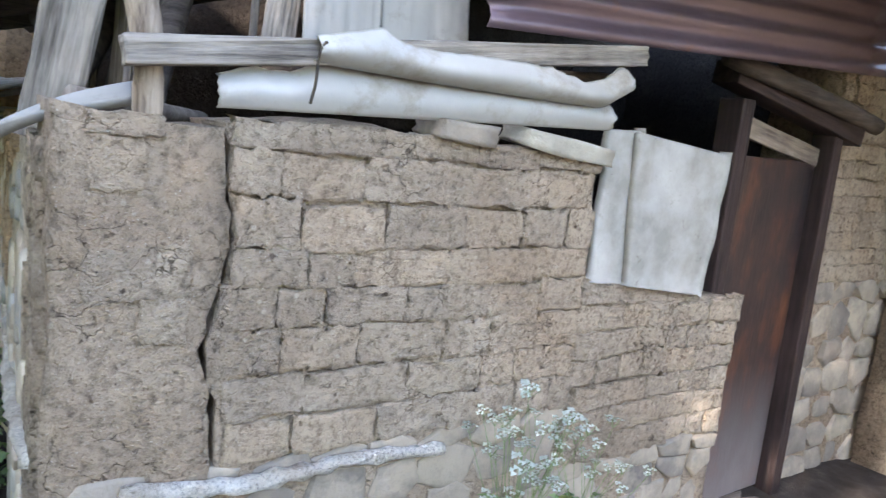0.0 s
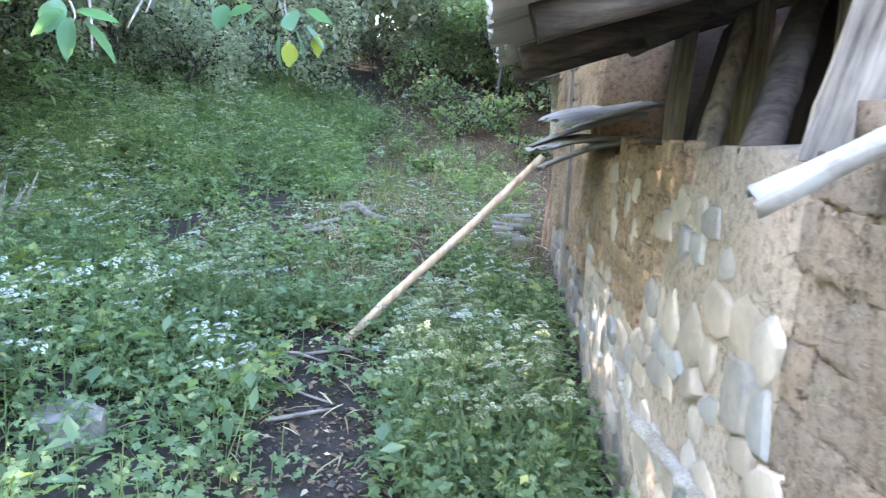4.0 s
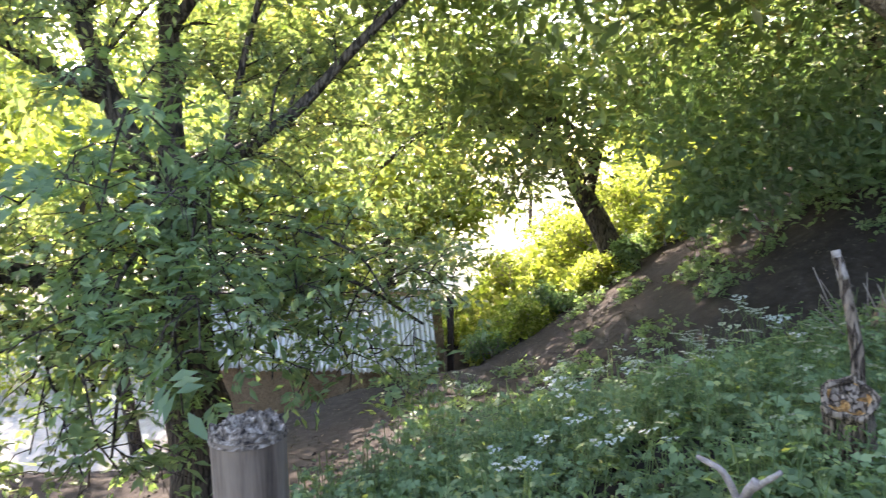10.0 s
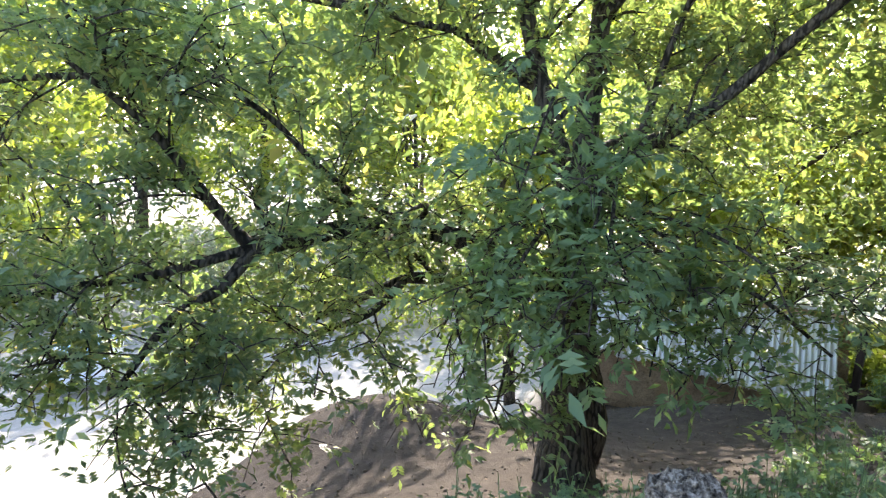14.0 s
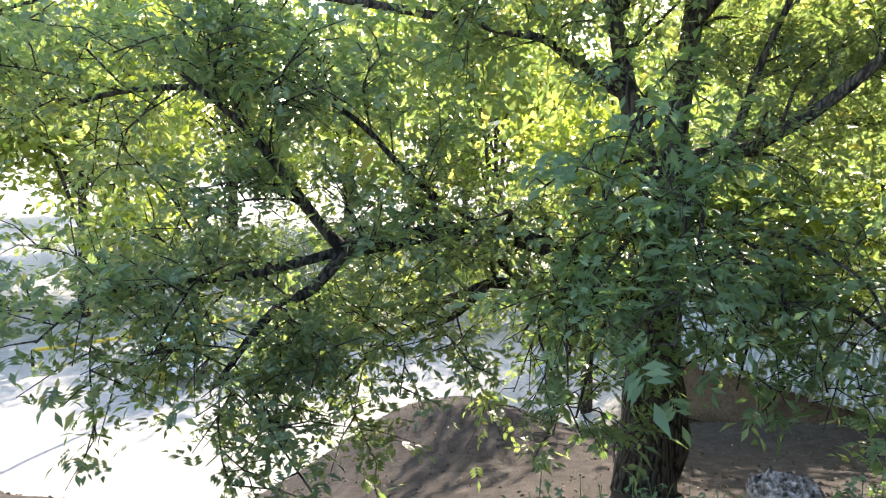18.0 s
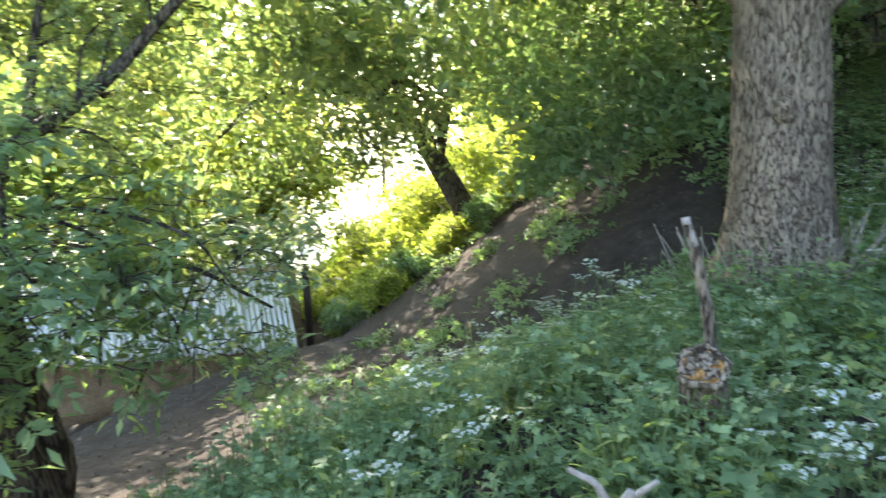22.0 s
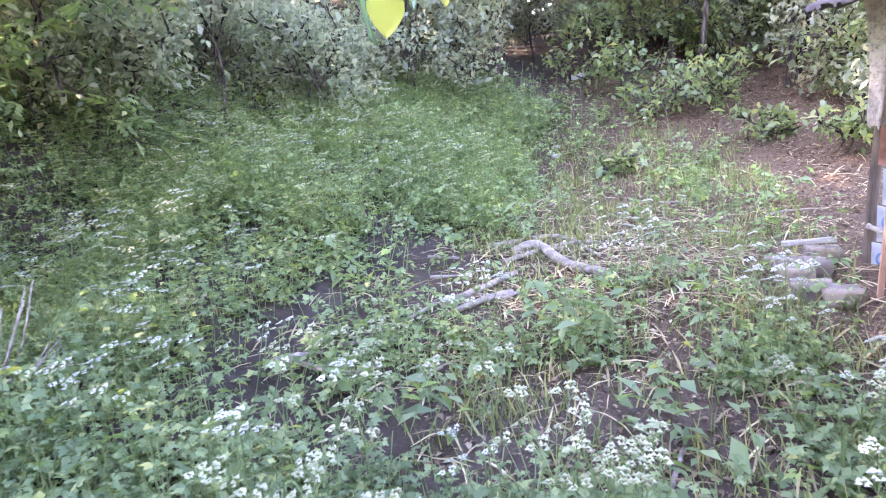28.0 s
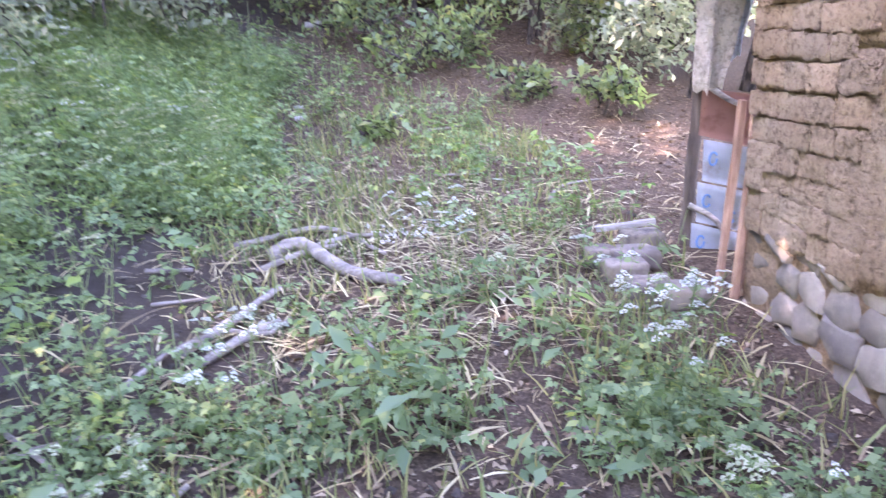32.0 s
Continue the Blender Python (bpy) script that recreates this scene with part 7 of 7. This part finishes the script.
up = log("utility_pole", [(-12.0, -11.9, height(-12, -11.9) - 0.2), (-11.98, -11.9, -2.5), (-11.95, -11.88, 0.2)], (0.06, 0.045), M["bark_dark"])
tagged(up, "thin wooden utility pole beside the road", "pole")
M["yellow"] = Mat("yellow_pipe_paint", 0.5).color((0.6, 0.42, 0.04)).m
pipe = log("gas_pipe", [(-18.5, -12.0, -3.4), (-16.0, -13.0, -3.9), (-13.5, -14.2, -4.2), (-10.0, -16.0, -4.4)], (0.05, 0.05), M["yellow"], lump=0)
tagged(pipe, "yellow gas pipe running above the road edge", "pipe")
for k in range(4):
    p = V3((-18.5, -12.0, -3.4)).lerp(V3((-10.0, -16.0, -4.4)), k / 3)
    tagged(log("pipe_stand", [(p.x, p.y, height(p.x, p.y) - 0.2), (p.x, p.y, p.z)], (0.04, 0.04), M["dark"], lump=0), "short dark stand under the gas pipe", "stand", "pipe stands")
bm = box(0.34, 0.26, 0.2, cuts=3, jitter=0.015, seed=12)
for v in bm.verts:
    v.co *= 0.9 + 0.3 * noise.noise(v.co * 5 + V3((2, 1, 0)))
boulder = part("boulder", bm, M["stone_grey"])
boulder.location = (-1.5, 3.46, height(-1.5, 3.46) - 0.02)
tagged(boulder, "grey angular boulder half hidden among the herbs", "stone")

# ---- herbs, flowers, litter ----
def edge_x(y):
    return -0.35 - 0.75 * smooth01(4.6, 7.2, y) - 0.7 * smooth01(7.2, 10, y) + 0.55 * noise.noise((y * 0.9, 3.3, 0)) + 0.3 * noise.noise((y * 2.6, 8.3, 0))


def trodden(x, y):
    """How near a spot lies to the line people walk, 1 on it and 0 beside it."""
    line = ((0.3, 0.6), (1.2, 0.0), (1.8, -0.33), (2.3, -0.5), (2.8, -0.45), (3.3, -0.35), (4.0, -0.63), (4.8, -0.8))
    if not line[0][0] < y < line[-1][0]:
        return 0.0
    for (y0, x0), (y1, x1) in zip(line, line[1:]):
        if y <= y1:
            break
    return 1 - smooth01(0.12, 0.3, abs(x - x0 - (x1 - x0) * (y - y0) / (y1 - y0)))


def thick(x, y):
    """How dense the herbs stand, 0 to 1."""
    left = -4.0 - 0.42 * (y - 1.7) + 0.95 * max(0.0, y - 4.2) if y < 5.8 else -4.3 - 1.2 * (y - 5.8)
    if x < left - 0.4 * noise.noise((y * 1.3, 2.0, 0)):
        return 0.0
    if math.hypot(x + 3.85, y - 5.52) < 0.5:
        return 0.0
    n_ = 0.5 + 0.5 * noise.noise((x * 1.1, y * 1.1, 7.7))
    if y < 1.7:
        return (0.7 if x < -1.1 else 0.0) * smooth01(0.5, 1.5, y)
    if 0.12 < x < 0.74 and 2.5 < y < 6.3:
        return 0.95 * smooth01(2.5, 3.2, y)
    if x > 0.74 or y > 14:
        return 0.0
    d = 1.0 if x < edge_x(y) else (0.13 if y < 7.0 else 0.05 + 0.6 * max(0, n_ - 0.56))
    if -0.75 < x < 0.1 and 2.6 < y < 4.9:
        d *= 0.28
    if 5.5 < y < 8.7 and x > -2.7:
        d *= 0.05 + 0.4 * smooth01(0.54, 0.7, n_)
    if x > -0.3 and y < 2.5:
        d *= 0.1
    if -2.3 < x < -0.5 and 6.9 < y < 9.0:
        d *= 0.35
    return d * (0.35 + 0.65 * smooth01(0.3, 0.55, n_)) * (1 - 0.93 * trodden(x, y))


rh = random.Random(99)


def herb_plants(count, keep):
    """Where single herb plants stand: x, y, ground."""
    out = []
    for _ in range(count):
        x, y = rh.uniform(-7.6, 0.78), rh.uniform(0.3, 13.6)
        if keep(x, y) and rh.random() < thick(x, y):
            out.append((x, y, height(x, y)))
    return out


def by_path(x, y):
    return y < 7.6 and x > -4.2


near_spots = herb_plants(30000, by_path)
near_spots += [(rh.gauss(-2.1, 0.14), rh.gauss(3.36, 0.14), height(-2.1, 3.36) + 0.1) for _ in range(160)]
near_spots += [(rh.gauss(-2.02, 0.12), rh.gauss(3.24, 0.1), height(-2.05, 3.3) + 0.2) for _ in range(110)]
for x_, y_, s_, n_ in ((0.12, 6.75, 0.17, 70), (-1.33, 6.85, 0.12, 30), (-0.8, 6.95, 0.15, 30), (-0.55, 7.8, 0.12, 12), (-1.9, 7.0, 0.2, 40)):
    near_spots += [(x, y, height(x, y)) for x, y in [(rh.gauss(x_, s_), rh.gauss(y_, s_)) for _ in range(n_)]]
for x_, y_, sx_, sy_, n_, up_z in ((0.08, 3.65, 0.14, 0.18, 260, 0.06), (0.12, 4.1, 0.16, 0.2, 300, 0.14), (0.02, 4.35, 0.12, 0.15, 120, 0.1), (0.5, 3.5, 0.1, 0.2, 70, 0.05), (-0.75, 4.75, 0.14, 0.12, 90, 0.05)):
    near_spots += [(x, y, height(x, y) + up_z) for x, y in [(rh.gauss(x_, sx_), rh.gauss(y_, sy_)) for _ in range(n_)] if x < 0.74 and not trodden(x, y)]
far_spots = herb_plants(27000, lambda x, y: not by_path(x, y))
herb_stem_p, herb_stem_h = [], []
for name_, pts_, per, tv_, tf_, size_ in (("herb_leaves", near_spots, 9, LOBED_V, LOBED_F, 0.06), ("far_herb_leaves", far_spots, 8, LOB3_V, LOB3_F, 0.065)):
    p = np.array(pts_)
    n = len(p)
    tall_ = np.clip(npr.normal(0.27, 0.09, n), 0.08, 0.55) * np.array([0.6 + 0.9 * max(0, noise.noise((q[0] * 0.9, q[1] * 0.9, 21.0))) + 0.25 * smooth01(-0.9, -2.4, q[0]) + 0.5 * smooth01(7.5, 9.5, q[1]) for q in p])
    lp, lm = [], []
    for k in range(per):
        a, r = npr.uniform(0, 2 * np.pi, n), npr.uniform(0.02, 0.14, n)
        f = np.clip((k + npr.uniform(-0.5, 1.2, n)) / per, 0.08, 1.0)
        lp.append(p + np.stack([np.cos(a) * r, np.sin(a) * r, tall_ * f], -1))
        lm.append(spins(n, 0.38, size_, 0.4) * (1.2 - 0.4 * f)[:, None, None])
    tagged(swarm(name_, tv_, tf_, np.concatenate(lm), np.concatenate(lp), M["leaf_herb"]), "dense ragged green herb leaves covering the slope", "herbs", kind="stuff")
    herb_stem_p.append(p)
    herb_stem_h.append(tall_)
spots, tall_ = np.concatenate(herb_stem_p), np.concatenate(herb_stem_h)
n = len(spots)

STALK_V = [(-0.5, 0, 0), (0.5, 0, 0), (0.35, 0, 1), (-0.35, 0, 1), (0, -0.5, 0), (0, 0.5, 0), (0, 0.35, 1), (0, -0.35, 1)]
STALK_F = [(0, 1, 2, 3), (4, 5, 6, 7)]
sm = np.zeros((n, 3, 3))
sm[:, 0, 0] = sm[:, 1, 1] = 0.006
sm[:, 2, 2] = tall_
sm[:, 0, 2], sm[:, 1, 2] = npr.normal(0, 0.05, n), npr.normal(0, 0.05, n)
tagged(swarm("herb_stems", STALK_V, STALK_F, sm, spots, M["stem"]), "thin green herb stems on the slope", "herbs", kind="stuff")

# umbels: flat heads of tiny flowers on tall branched stems
UMB_V, UMB_F = [], []
ru = random.Random(4)
for k in range(16):
    a, r = (k % 6) * 1.05 + 0.3 * math.sin(k % 6 * 9.0), (0.75 if k % 6 else 0.1) + 0.12 * math.sin(k % 6 * 5)
    cx_, cy_ = r * math.cos(a) + ru.uniform(-0.22, 0.22), r * math.sin(a) + ru.uniform(-0.22, 0.22)
    cz_ = 0.15 * (1 - r * r) + ru.uniform(-0.09, 0.09)
    s_ = ru.uniform(0.15, 0.22)
    o = len(UMB_V)
    UMB_V += [(cx_ - s_, cy_, cz_ - 0.08), (cx_, cy_ - s_, cz_ + 0.08), (cx_ + s_, cy_, cz_ - 0.06), (cx_, cy_ + s_, cz_ + 0.05)]
    UMB_F.append((o, o + 1, o + 2, o + 3))
RAY_V, RAY_F = [], []
for k in range(7):
    a = k * 0.9
    c_, s_ = math.cos(a), math.sin(a)
    o = len(RAY_V)
    RAY_V += [(-0.03 * s_, 0.03 * c_, -0.75), (0.03 * s_, -0.03 * c_, -0.75), (0.75 * c_ + 0.03 * s_, 0.75 * s_ - 0.03 * c_, 0), (0.75 * c_ - 0.03 * s_, 0.75 * s_ + 0.03 * c_, 0)]
    RAY_F.append((o, o + 1, o + 2, o + 3))


WHITE = [(-3.0, 6.2, 0.9), (-2.3, 5.3, 0.7), (-4.1, 6.9, 0.7), (-1.6, 3.5, 0.32), (-0.9, 3.4, 0.22), (-1.55, 3.95, 0.35), (-1.4, 4.8, 0.25), (-2.9, 7.2, 0.6), (-3.85, 7.9, 0.8), (-2.7, 3.0, 0.5), (-3.4, 3.6, 0.5)]
CREAM = [(-1.16, 4.4, 0.45), (-0.8, 4.6, 0.4), (0.0, 4.0, 0.4), (0.05, 3.4, 0.3), (-0.45, 7.2, 0.25), (-0.67, 5.3, 0.3), (0.1, 5.9, 0.3), (-1.3, 5.7, 0.4), (-4.4, 9.2, 1.7), (-3.2, 10.6, 1.4), (-3.4, 8.4, 1.3), (-4.0, 10.0, 1.5), (-2.7, 9.6, 0.9), (-2.6, 3.6, 0.8)]
plants = [(x, y, False) for x, y in ((-1.37, 6.76), (-1.36, 6.88), (-1.25, 6.85), (0.01, 6.9), (0.1, 7.0), (0.2, 6.85), (0.15, 6.7), (0.05, 6.6), (0.2, 6.65), (-0.5, 7.8), (-0.7, 7.86), (-0.38, 7.8), (0.3, 5.8), (0.2, 5.3), (0.35, 4.9))]
for patches, gone_, count in ((WHITE, False, 13), (CREAM, True, 13)):
    for x0, y0, r_ in patches:
        for _ in range(int(count * (0.5 + 1.1 * r_ * r_))):
            x, y = rh.gauss(x0, r_ * 0.6), rh.gauss(y0, r_ * 0.6)
            if x < 0.72 and y > 1.6 and not trodden(x, y) and rh.random() < 0.3 + thick(x, y) and math.hypot(x + 3.85, y - 5.52) > 0.5:
                plants.append((x, y, gone_ if rh.random() < 0.85 else not gone_))
plants += [(x, y, rh.random() < 0.8) for x, y in [(rh.gauss(0.1, 0.2), rh.gauss(4.05, 0.3)) for _ in range(64)] if x < 0.7 and not trodden(x, y)]
front_herb = [(2.0, 1.5), (2.06, 1.46), (2.3, 1.5), (1.9, 1.48), (1.95, 1.42), (2.25, 1.45), (2.1, 1.5), (1.98, 1.47), (1.93, 1.5), (2.28, 1.48)]
up_, um_, seed_p, seed_m, stp, stm = [], [], [], [], [], []


def stalk(a, b, w_=0.004):
    d = np.array(b) - np.array(a)
    m = np.zeros((3, 3))
    m[0, 0] = m[1, 1] = w_
    m[:, 2] = d
    stp.append(a)
    stm.append(m)


for i, (x, y, gone) in enumerate(plants + [(x, y, False) for x, y in front_herb]):
    z = height(x, y)
    front = i >= len(plants)
    H = rh.uniform(0.3, 0.58) * (1.0 if y < 8 else 1.15)
    if front:
        H = rh.uniform(0.7, 0.84)
        z = 0.16
    fx, fy = x + rh.uniform(-0.06, 0.06), y + rh.uniform(-0.06, 0.06)
    fork = (fx, fy, z + H * 0.6)
    stalk((x, y, z), fork)
    for k in range(rh.randint(3, 7)):
        e = (fx + rh.uniform(-0.12, 0.12), fy + rh.uniform(-0.12, 0.12), z + H * rh.uniform(0.85, 1.1))
        stalk(fork, e, 0.003)
        s_ = rh.uniform(0.024, 0.042) if front else rh.uniform(0.026, 0.05)
        m = np.eye(3) * s_
        m[2, 0], m[2, 1] = rh.uniform(-0.3, 0.3) * s_, rh.uniform(-0.3, 0.3) * s_
        p = (e[0], e[1], e[2] + 0.7 * s_)
        (seed_p if gone else up_).append(p)
        (seed_m if gone else um_).append(m)
tagged(swarm("umbel_flowers", UMB_V, UMB_F, np.array(um_), np.array(up_), M["petal"]), "small white umbel flowers above the herbs", "flowers", kind="stuff")
tagged(swarm("seed_umbels", UMB_V, UMB_F, np.array(seed_m), np.array(seed_p), M["seedhead"]), "pale green umbels gone to seed", "flowers", kind="stuff")
allm, allp = np.array(um_ + seed_m), np.array(up_ + seed_p)
tagged(swarm("umbel_rays", RAY_V, RAY_F, allm, allp, M["stem"]), "thin green rays under the umbels", "herbs", kind="stuff")
tagged(swarm("umbel_stalks", STALK_V, STALK_F, np.array(stm), np.array(stp), M["stem"]), "tall thin green umbel stalks", "herbs", kind="stuff")
fl = [(x + rh.uniform(-0.12, 0.12), y + rh.uniform(-0.08, 0.06), 0.16 + rh.uniform(0.05, 0.55)) for x, y in front_herb for _ in range(16)]
tagged(swarm("umbel_leaves", LOBED_V, LOBED_F, spins(len(fl), 0.5, 0.07), np.array(fl), M["leaf_herb"]), "cut green leaves of an umbel plant by the wall", "herbs", kind="stuff")

# broad soft plants here and there
BROAD = [(-0.87, 6.91), (-0.8, 6.8), (-0.95, 7.0), (0.66, 9.76), (0.5, 9.9), (-1.9, 8.3), (-1.6, 9.2), (-0.1, 3.3), (0.3, 3.6), (0.4, 4.3), (-1.2, 2.9), (-1.5, 3.9), (-1.9, 3.2), (-0.9, 3.6), (-2.5, 7.6), (-1.3, 5.9), (-0.3, 5.9), (-2.2, 2.4), (-0.2, 7.3), (-1.9, 6.2), (-0.5, 6.1)]
bp = []
for x, y in BROAD:
    for _ in range(26):
        bp.append((x + rh.gauss(0, 0.11), y + rh.gauss(0, 0.11), height(x, y) + rh.uniform(0.04, 0.34)))
tagged(swarm("broad_leaves", LEAF_V, LEAF_F, spins(len(bp), 0.45, 0.1, 0.3), np.array(bp), M["leaf_near"]), "broad green leaves of low plants in the yard", "herbs", kind="stuff")

M["leaf_lime"] = leaf_mat("lime_leaf", [(0.0, (0.16, 0.23, 0.09)), (0.6, (0.22, 0.29, 0.11)), (1.0, (0.3, 0.31, 0.12))], 0.4, (1.4, 1.5, 0.65), 0.6, 0.15)
lime = []
for x, y, s_, n_ in ((-2.5, 4.5, 0.2, 70), (-0.8, 3.9, 0.1, 26), (-1.9, 4.2, 0.2, 30), (-3.0, 5.3, 0.16, 20), (0.35, 5.6, 0.14, 25)):
    for _ in range(n_):
        px_, py_ = rh.gauss(x, s_), rh.gauss(y, s_)
        lime.append((px_, py_, height(px_, py_) + rh.uniform(0.12, 0.36)))
tagged(swarm("lime_leaves", LOBED_V, LOBED_F, spins(len(lime), 0.35, 0.085, 0.3), np.array(lime), M["leaf_lime"]), "yellow-green lobed leaves in patches among the herbs", "herbs", kind="stuff")

# dead leaves, straw and crumbs of earth on the ground
lit, strw, clod = [], [], []
for _ in range(30000):
    x, y = rh.uniform(-13, 1.6), rh.uniform(-6, 15)
    right = x > edge_x(y) - 0.5 and y > 5.2
    if rh.random() < (0.95 if right else 0.05) and not (x > 0.78 and y < 8.2):
        lit.append((x, y, height(x, y) + 0.012))
for _ in range(26000):
    x, y = rh.uniform(-2.6, 2.0), rh.uniform(3.5, 15)
    f = 1.7 * bump(x, y, -0.5, 8.6, 0.9, 1.1) + 0.5 * bump(x, y, -1.2, 7.4, 0.8, 0.6) + 0.6 * bump(x, y, -1.4, 10.4, 0.5, 0.8) + 0.2
    if rh.random() < f * 0.55:
        strw.append((x, y, height(x, y) + rh.uniform(0.012, 0.035)))
for _ in range(9000):
    x, y = rh.uniform(-13, 1.0), rh.uniform(-6, 9)
    if not (x > 0.78 and y > 1.7):
        clod.append((x, y, height(x, y) + 0.004))
for _ in range(3500):
    x, y = rh.uniform(-0.95, 0.3), rh.uniform(2.0, 5.5)
    lit.append((x, y, height(x, y) + 0.012))
for _ in range(42000):
    x, y = rh.uniform(-3.6, 2.6), rh.uniform(5.4, 16.5)
    if x > edge_x(y) - 0.6 and not (x > 0.78 and y < 8.2):
        lit.append((x, y, height(x, y) + 0.012))
tagged(swarm("dead_leaves", BLADE1_V, BLADE1_F, spins(len(lit), 0.3, 0.032, 0.4), np.array(lit), M["litter"]), "brown dead leaves scattered over the earth", "leaf litter", kind="stuff")
BLADE_V = [(-0.02, -0.5, 0), (0.02, -0.5, 0), (0.03, 0, 0.06), (-0.03, 0, 0.06), (0.01, 0.5, 0), (-0.01, 0.5, 0)]
BLADE_F = [(0, 1, 2, 3), (3, 2, 4, 5)]
tagged(swarm("straw", BLADE_V, BLADE_F, spins(len(strw), 0.18, 0.15, 0.4), np.array(strw), M["straw"]), "dry yellow straw lying in patches", "straw", kind="stuff")
CLOD_V = [(-1, -1, 0), (1, -0.9, 0), (0.9, 1, 0), (-1, 0.8, 0), (-0.5, -0.4, 0.8), (0.5, -0.5, 0.7), (0.4, 0.5, 0.9), (-0.4, 0.5, 0.6)]
CLOD_F = [(0, 1, 5, 4), (1, 2, 6, 5), (2, 3, 7, 6), (3, 0, 4, 7), (4, 5, 6, 7)]
tagged(swarm("earth_crumbs", CLOD_V, CLOD_F, spins(len(clod), 0.2, 0.011, 0.5), np.array(clod), M["crumb"]), "small crumbs of earth and pebbles", "pebbles", kind="stuff")
whp = [(rh.gauss(-0.72, 0.16), rh.gauss(8.82, 0.1), 0) for _ in range(90)]
whp = np.array([(x, y, height(x, y) + 0.02) for x, y, _ in whp])
tagged(swarm("ash_flakes", CLOD_V, CLOD_F, spins(len(whp), 0.3, 0.009, 0.5), whp, M["lime"]), "pale ash and white flakes on the ground", "ash", kind="stuff")

# tufts of thin grass on the clearing
gr = []
for _ in range(5200):
    x, y = rh.uniform(-2.4, 0.7), rh.uniform(5.0, 12.5)
    if x > edge_x(y) - 0.5 and rh.random() < 0.25 + 0.75 * smooth01(0.0, 0.25, noise.noise((x * 1.3, y * 1.3, 14))):
        gr += [(x + rh.gauss(0, 0.03), y + rh.gauss(0, 0.03), height(x, y)) for _ in range(3)]
GRASS_V = [(-0.03, 0, 0), (0.03, 0, 0), (0.02, 0.12, 0.5), (-0.02, 0.12, 0.5), (0.004, 0.4, 0.85), (-0.004, 0.4, 0.85)]
tagged(swarm("grass", GRASS_V, BLADE_F, spins(len(gr), 0.3, 0.13, 0.4), np.array(gr), M["grass"]), "thin yellow-green grass in patches", "grass", kind="stuff")

# ---- wall pieces, laid last ----

lay("y", wall_front, "adobe", lambda z: 1.193 + crack_way(z), 2.45, 0.86, 1.75, 0.118, 0.23, FY + 0.004, wob=0.4, proud=0.01)
lay("y", wall_front, "adobe", 0.9, 1.13, 0.95, 1.74, 0.12, 0.19, FY + 0.008, wob=0.3, proud=0.008, skip=lambda x, z: noise.noise((x * 3, z * 3.3, 8)) < 0.05)
lay("y", wall_front, "adobe", 2.45, 3.42, 0.62, 1.3, 0.1, 0.18, FY + 0.004, wob=0.35, proud=0.01, top=lambda x: 1.32 - 0.13 * (x - 2.44))
lay("y", wall_front, "stone_foot", 0.86, 3.42, -0.05, 0.62, 0.15, 0.19, FY + 0.008, proud=0.03)
lay("y", wall_front, "stone_foot", 0.86, 2.45, 0.62, 0.86, 0.13, 0.2, FY + 0.012, proud=0.02)
lay("y", wall_right, "adobe", 4.36, 6.4, 1.2, 2.6, 0.1, 0.18, 1.98, proud=0.015)
lay("y", wall_right, "stone_foot", 4.36, 6.4, -0.3, 1.2, 0.19, 0.25, 1.99, proud=0.03, deep=0.09)
lay("x", wall_side, "stone", lambda z: 1.95 + 0.25 * smooth01(0.8, 1.3, z) + rnd.uniform(0, 0.15), 4.95, 0.5, 1.5, 0.11, 0.15, WX + 0.004, proud=0.034, wob=0.5, top=lambda y: side_top(0, y) - 0.04, skip=lambda y, z: rnd.random() < (0.12 if z < 1.15 else 0.3))
lay("x", wall_side, "stone", 1.9, 4.95, -0.2, 0.5, 0.13, 0.16, WX + 0.008, proud=0.03, wob=0.45)
lay("x", wall_side, "adobe", 1.82, 2.2, 0.55, 1.66, 0.13, 0.17, WX + 0.004, proud=0.012)
lay("x", wall_side, "ochre", 3.0, 4.93, 0.92, 1.66, 0.085, 0.13, WX, proud=0.015, top=lambda y: side_top(0, y) + 0.04, skip=lambda y, z: z < 1.5 and y < 3.0 or z < 1.5 - 0.6 * smooth01(3.0, 3.6, y))


def tall_skip(y, z):
    return 6.24 < y < 6.68 and 1.58 < z < 2.18 or y < 7.04 and noise.noise((y * 1.9, z * 1.7, 3)) < -0.02


lay("x", wall_tall, "ochre", 4.97, WEND - 0.01, 0.8, 2.95, 0.105, 0.15, WX - 0.004, proud=0.02, skip=tall_skip, wob=0.3)
lay("x", wall_tall, "stone_foot", 4.97, WEND, -0.15, 0.82, 0.14, 0.19, WX + 0.002, proud=0.035, deep=0.13)
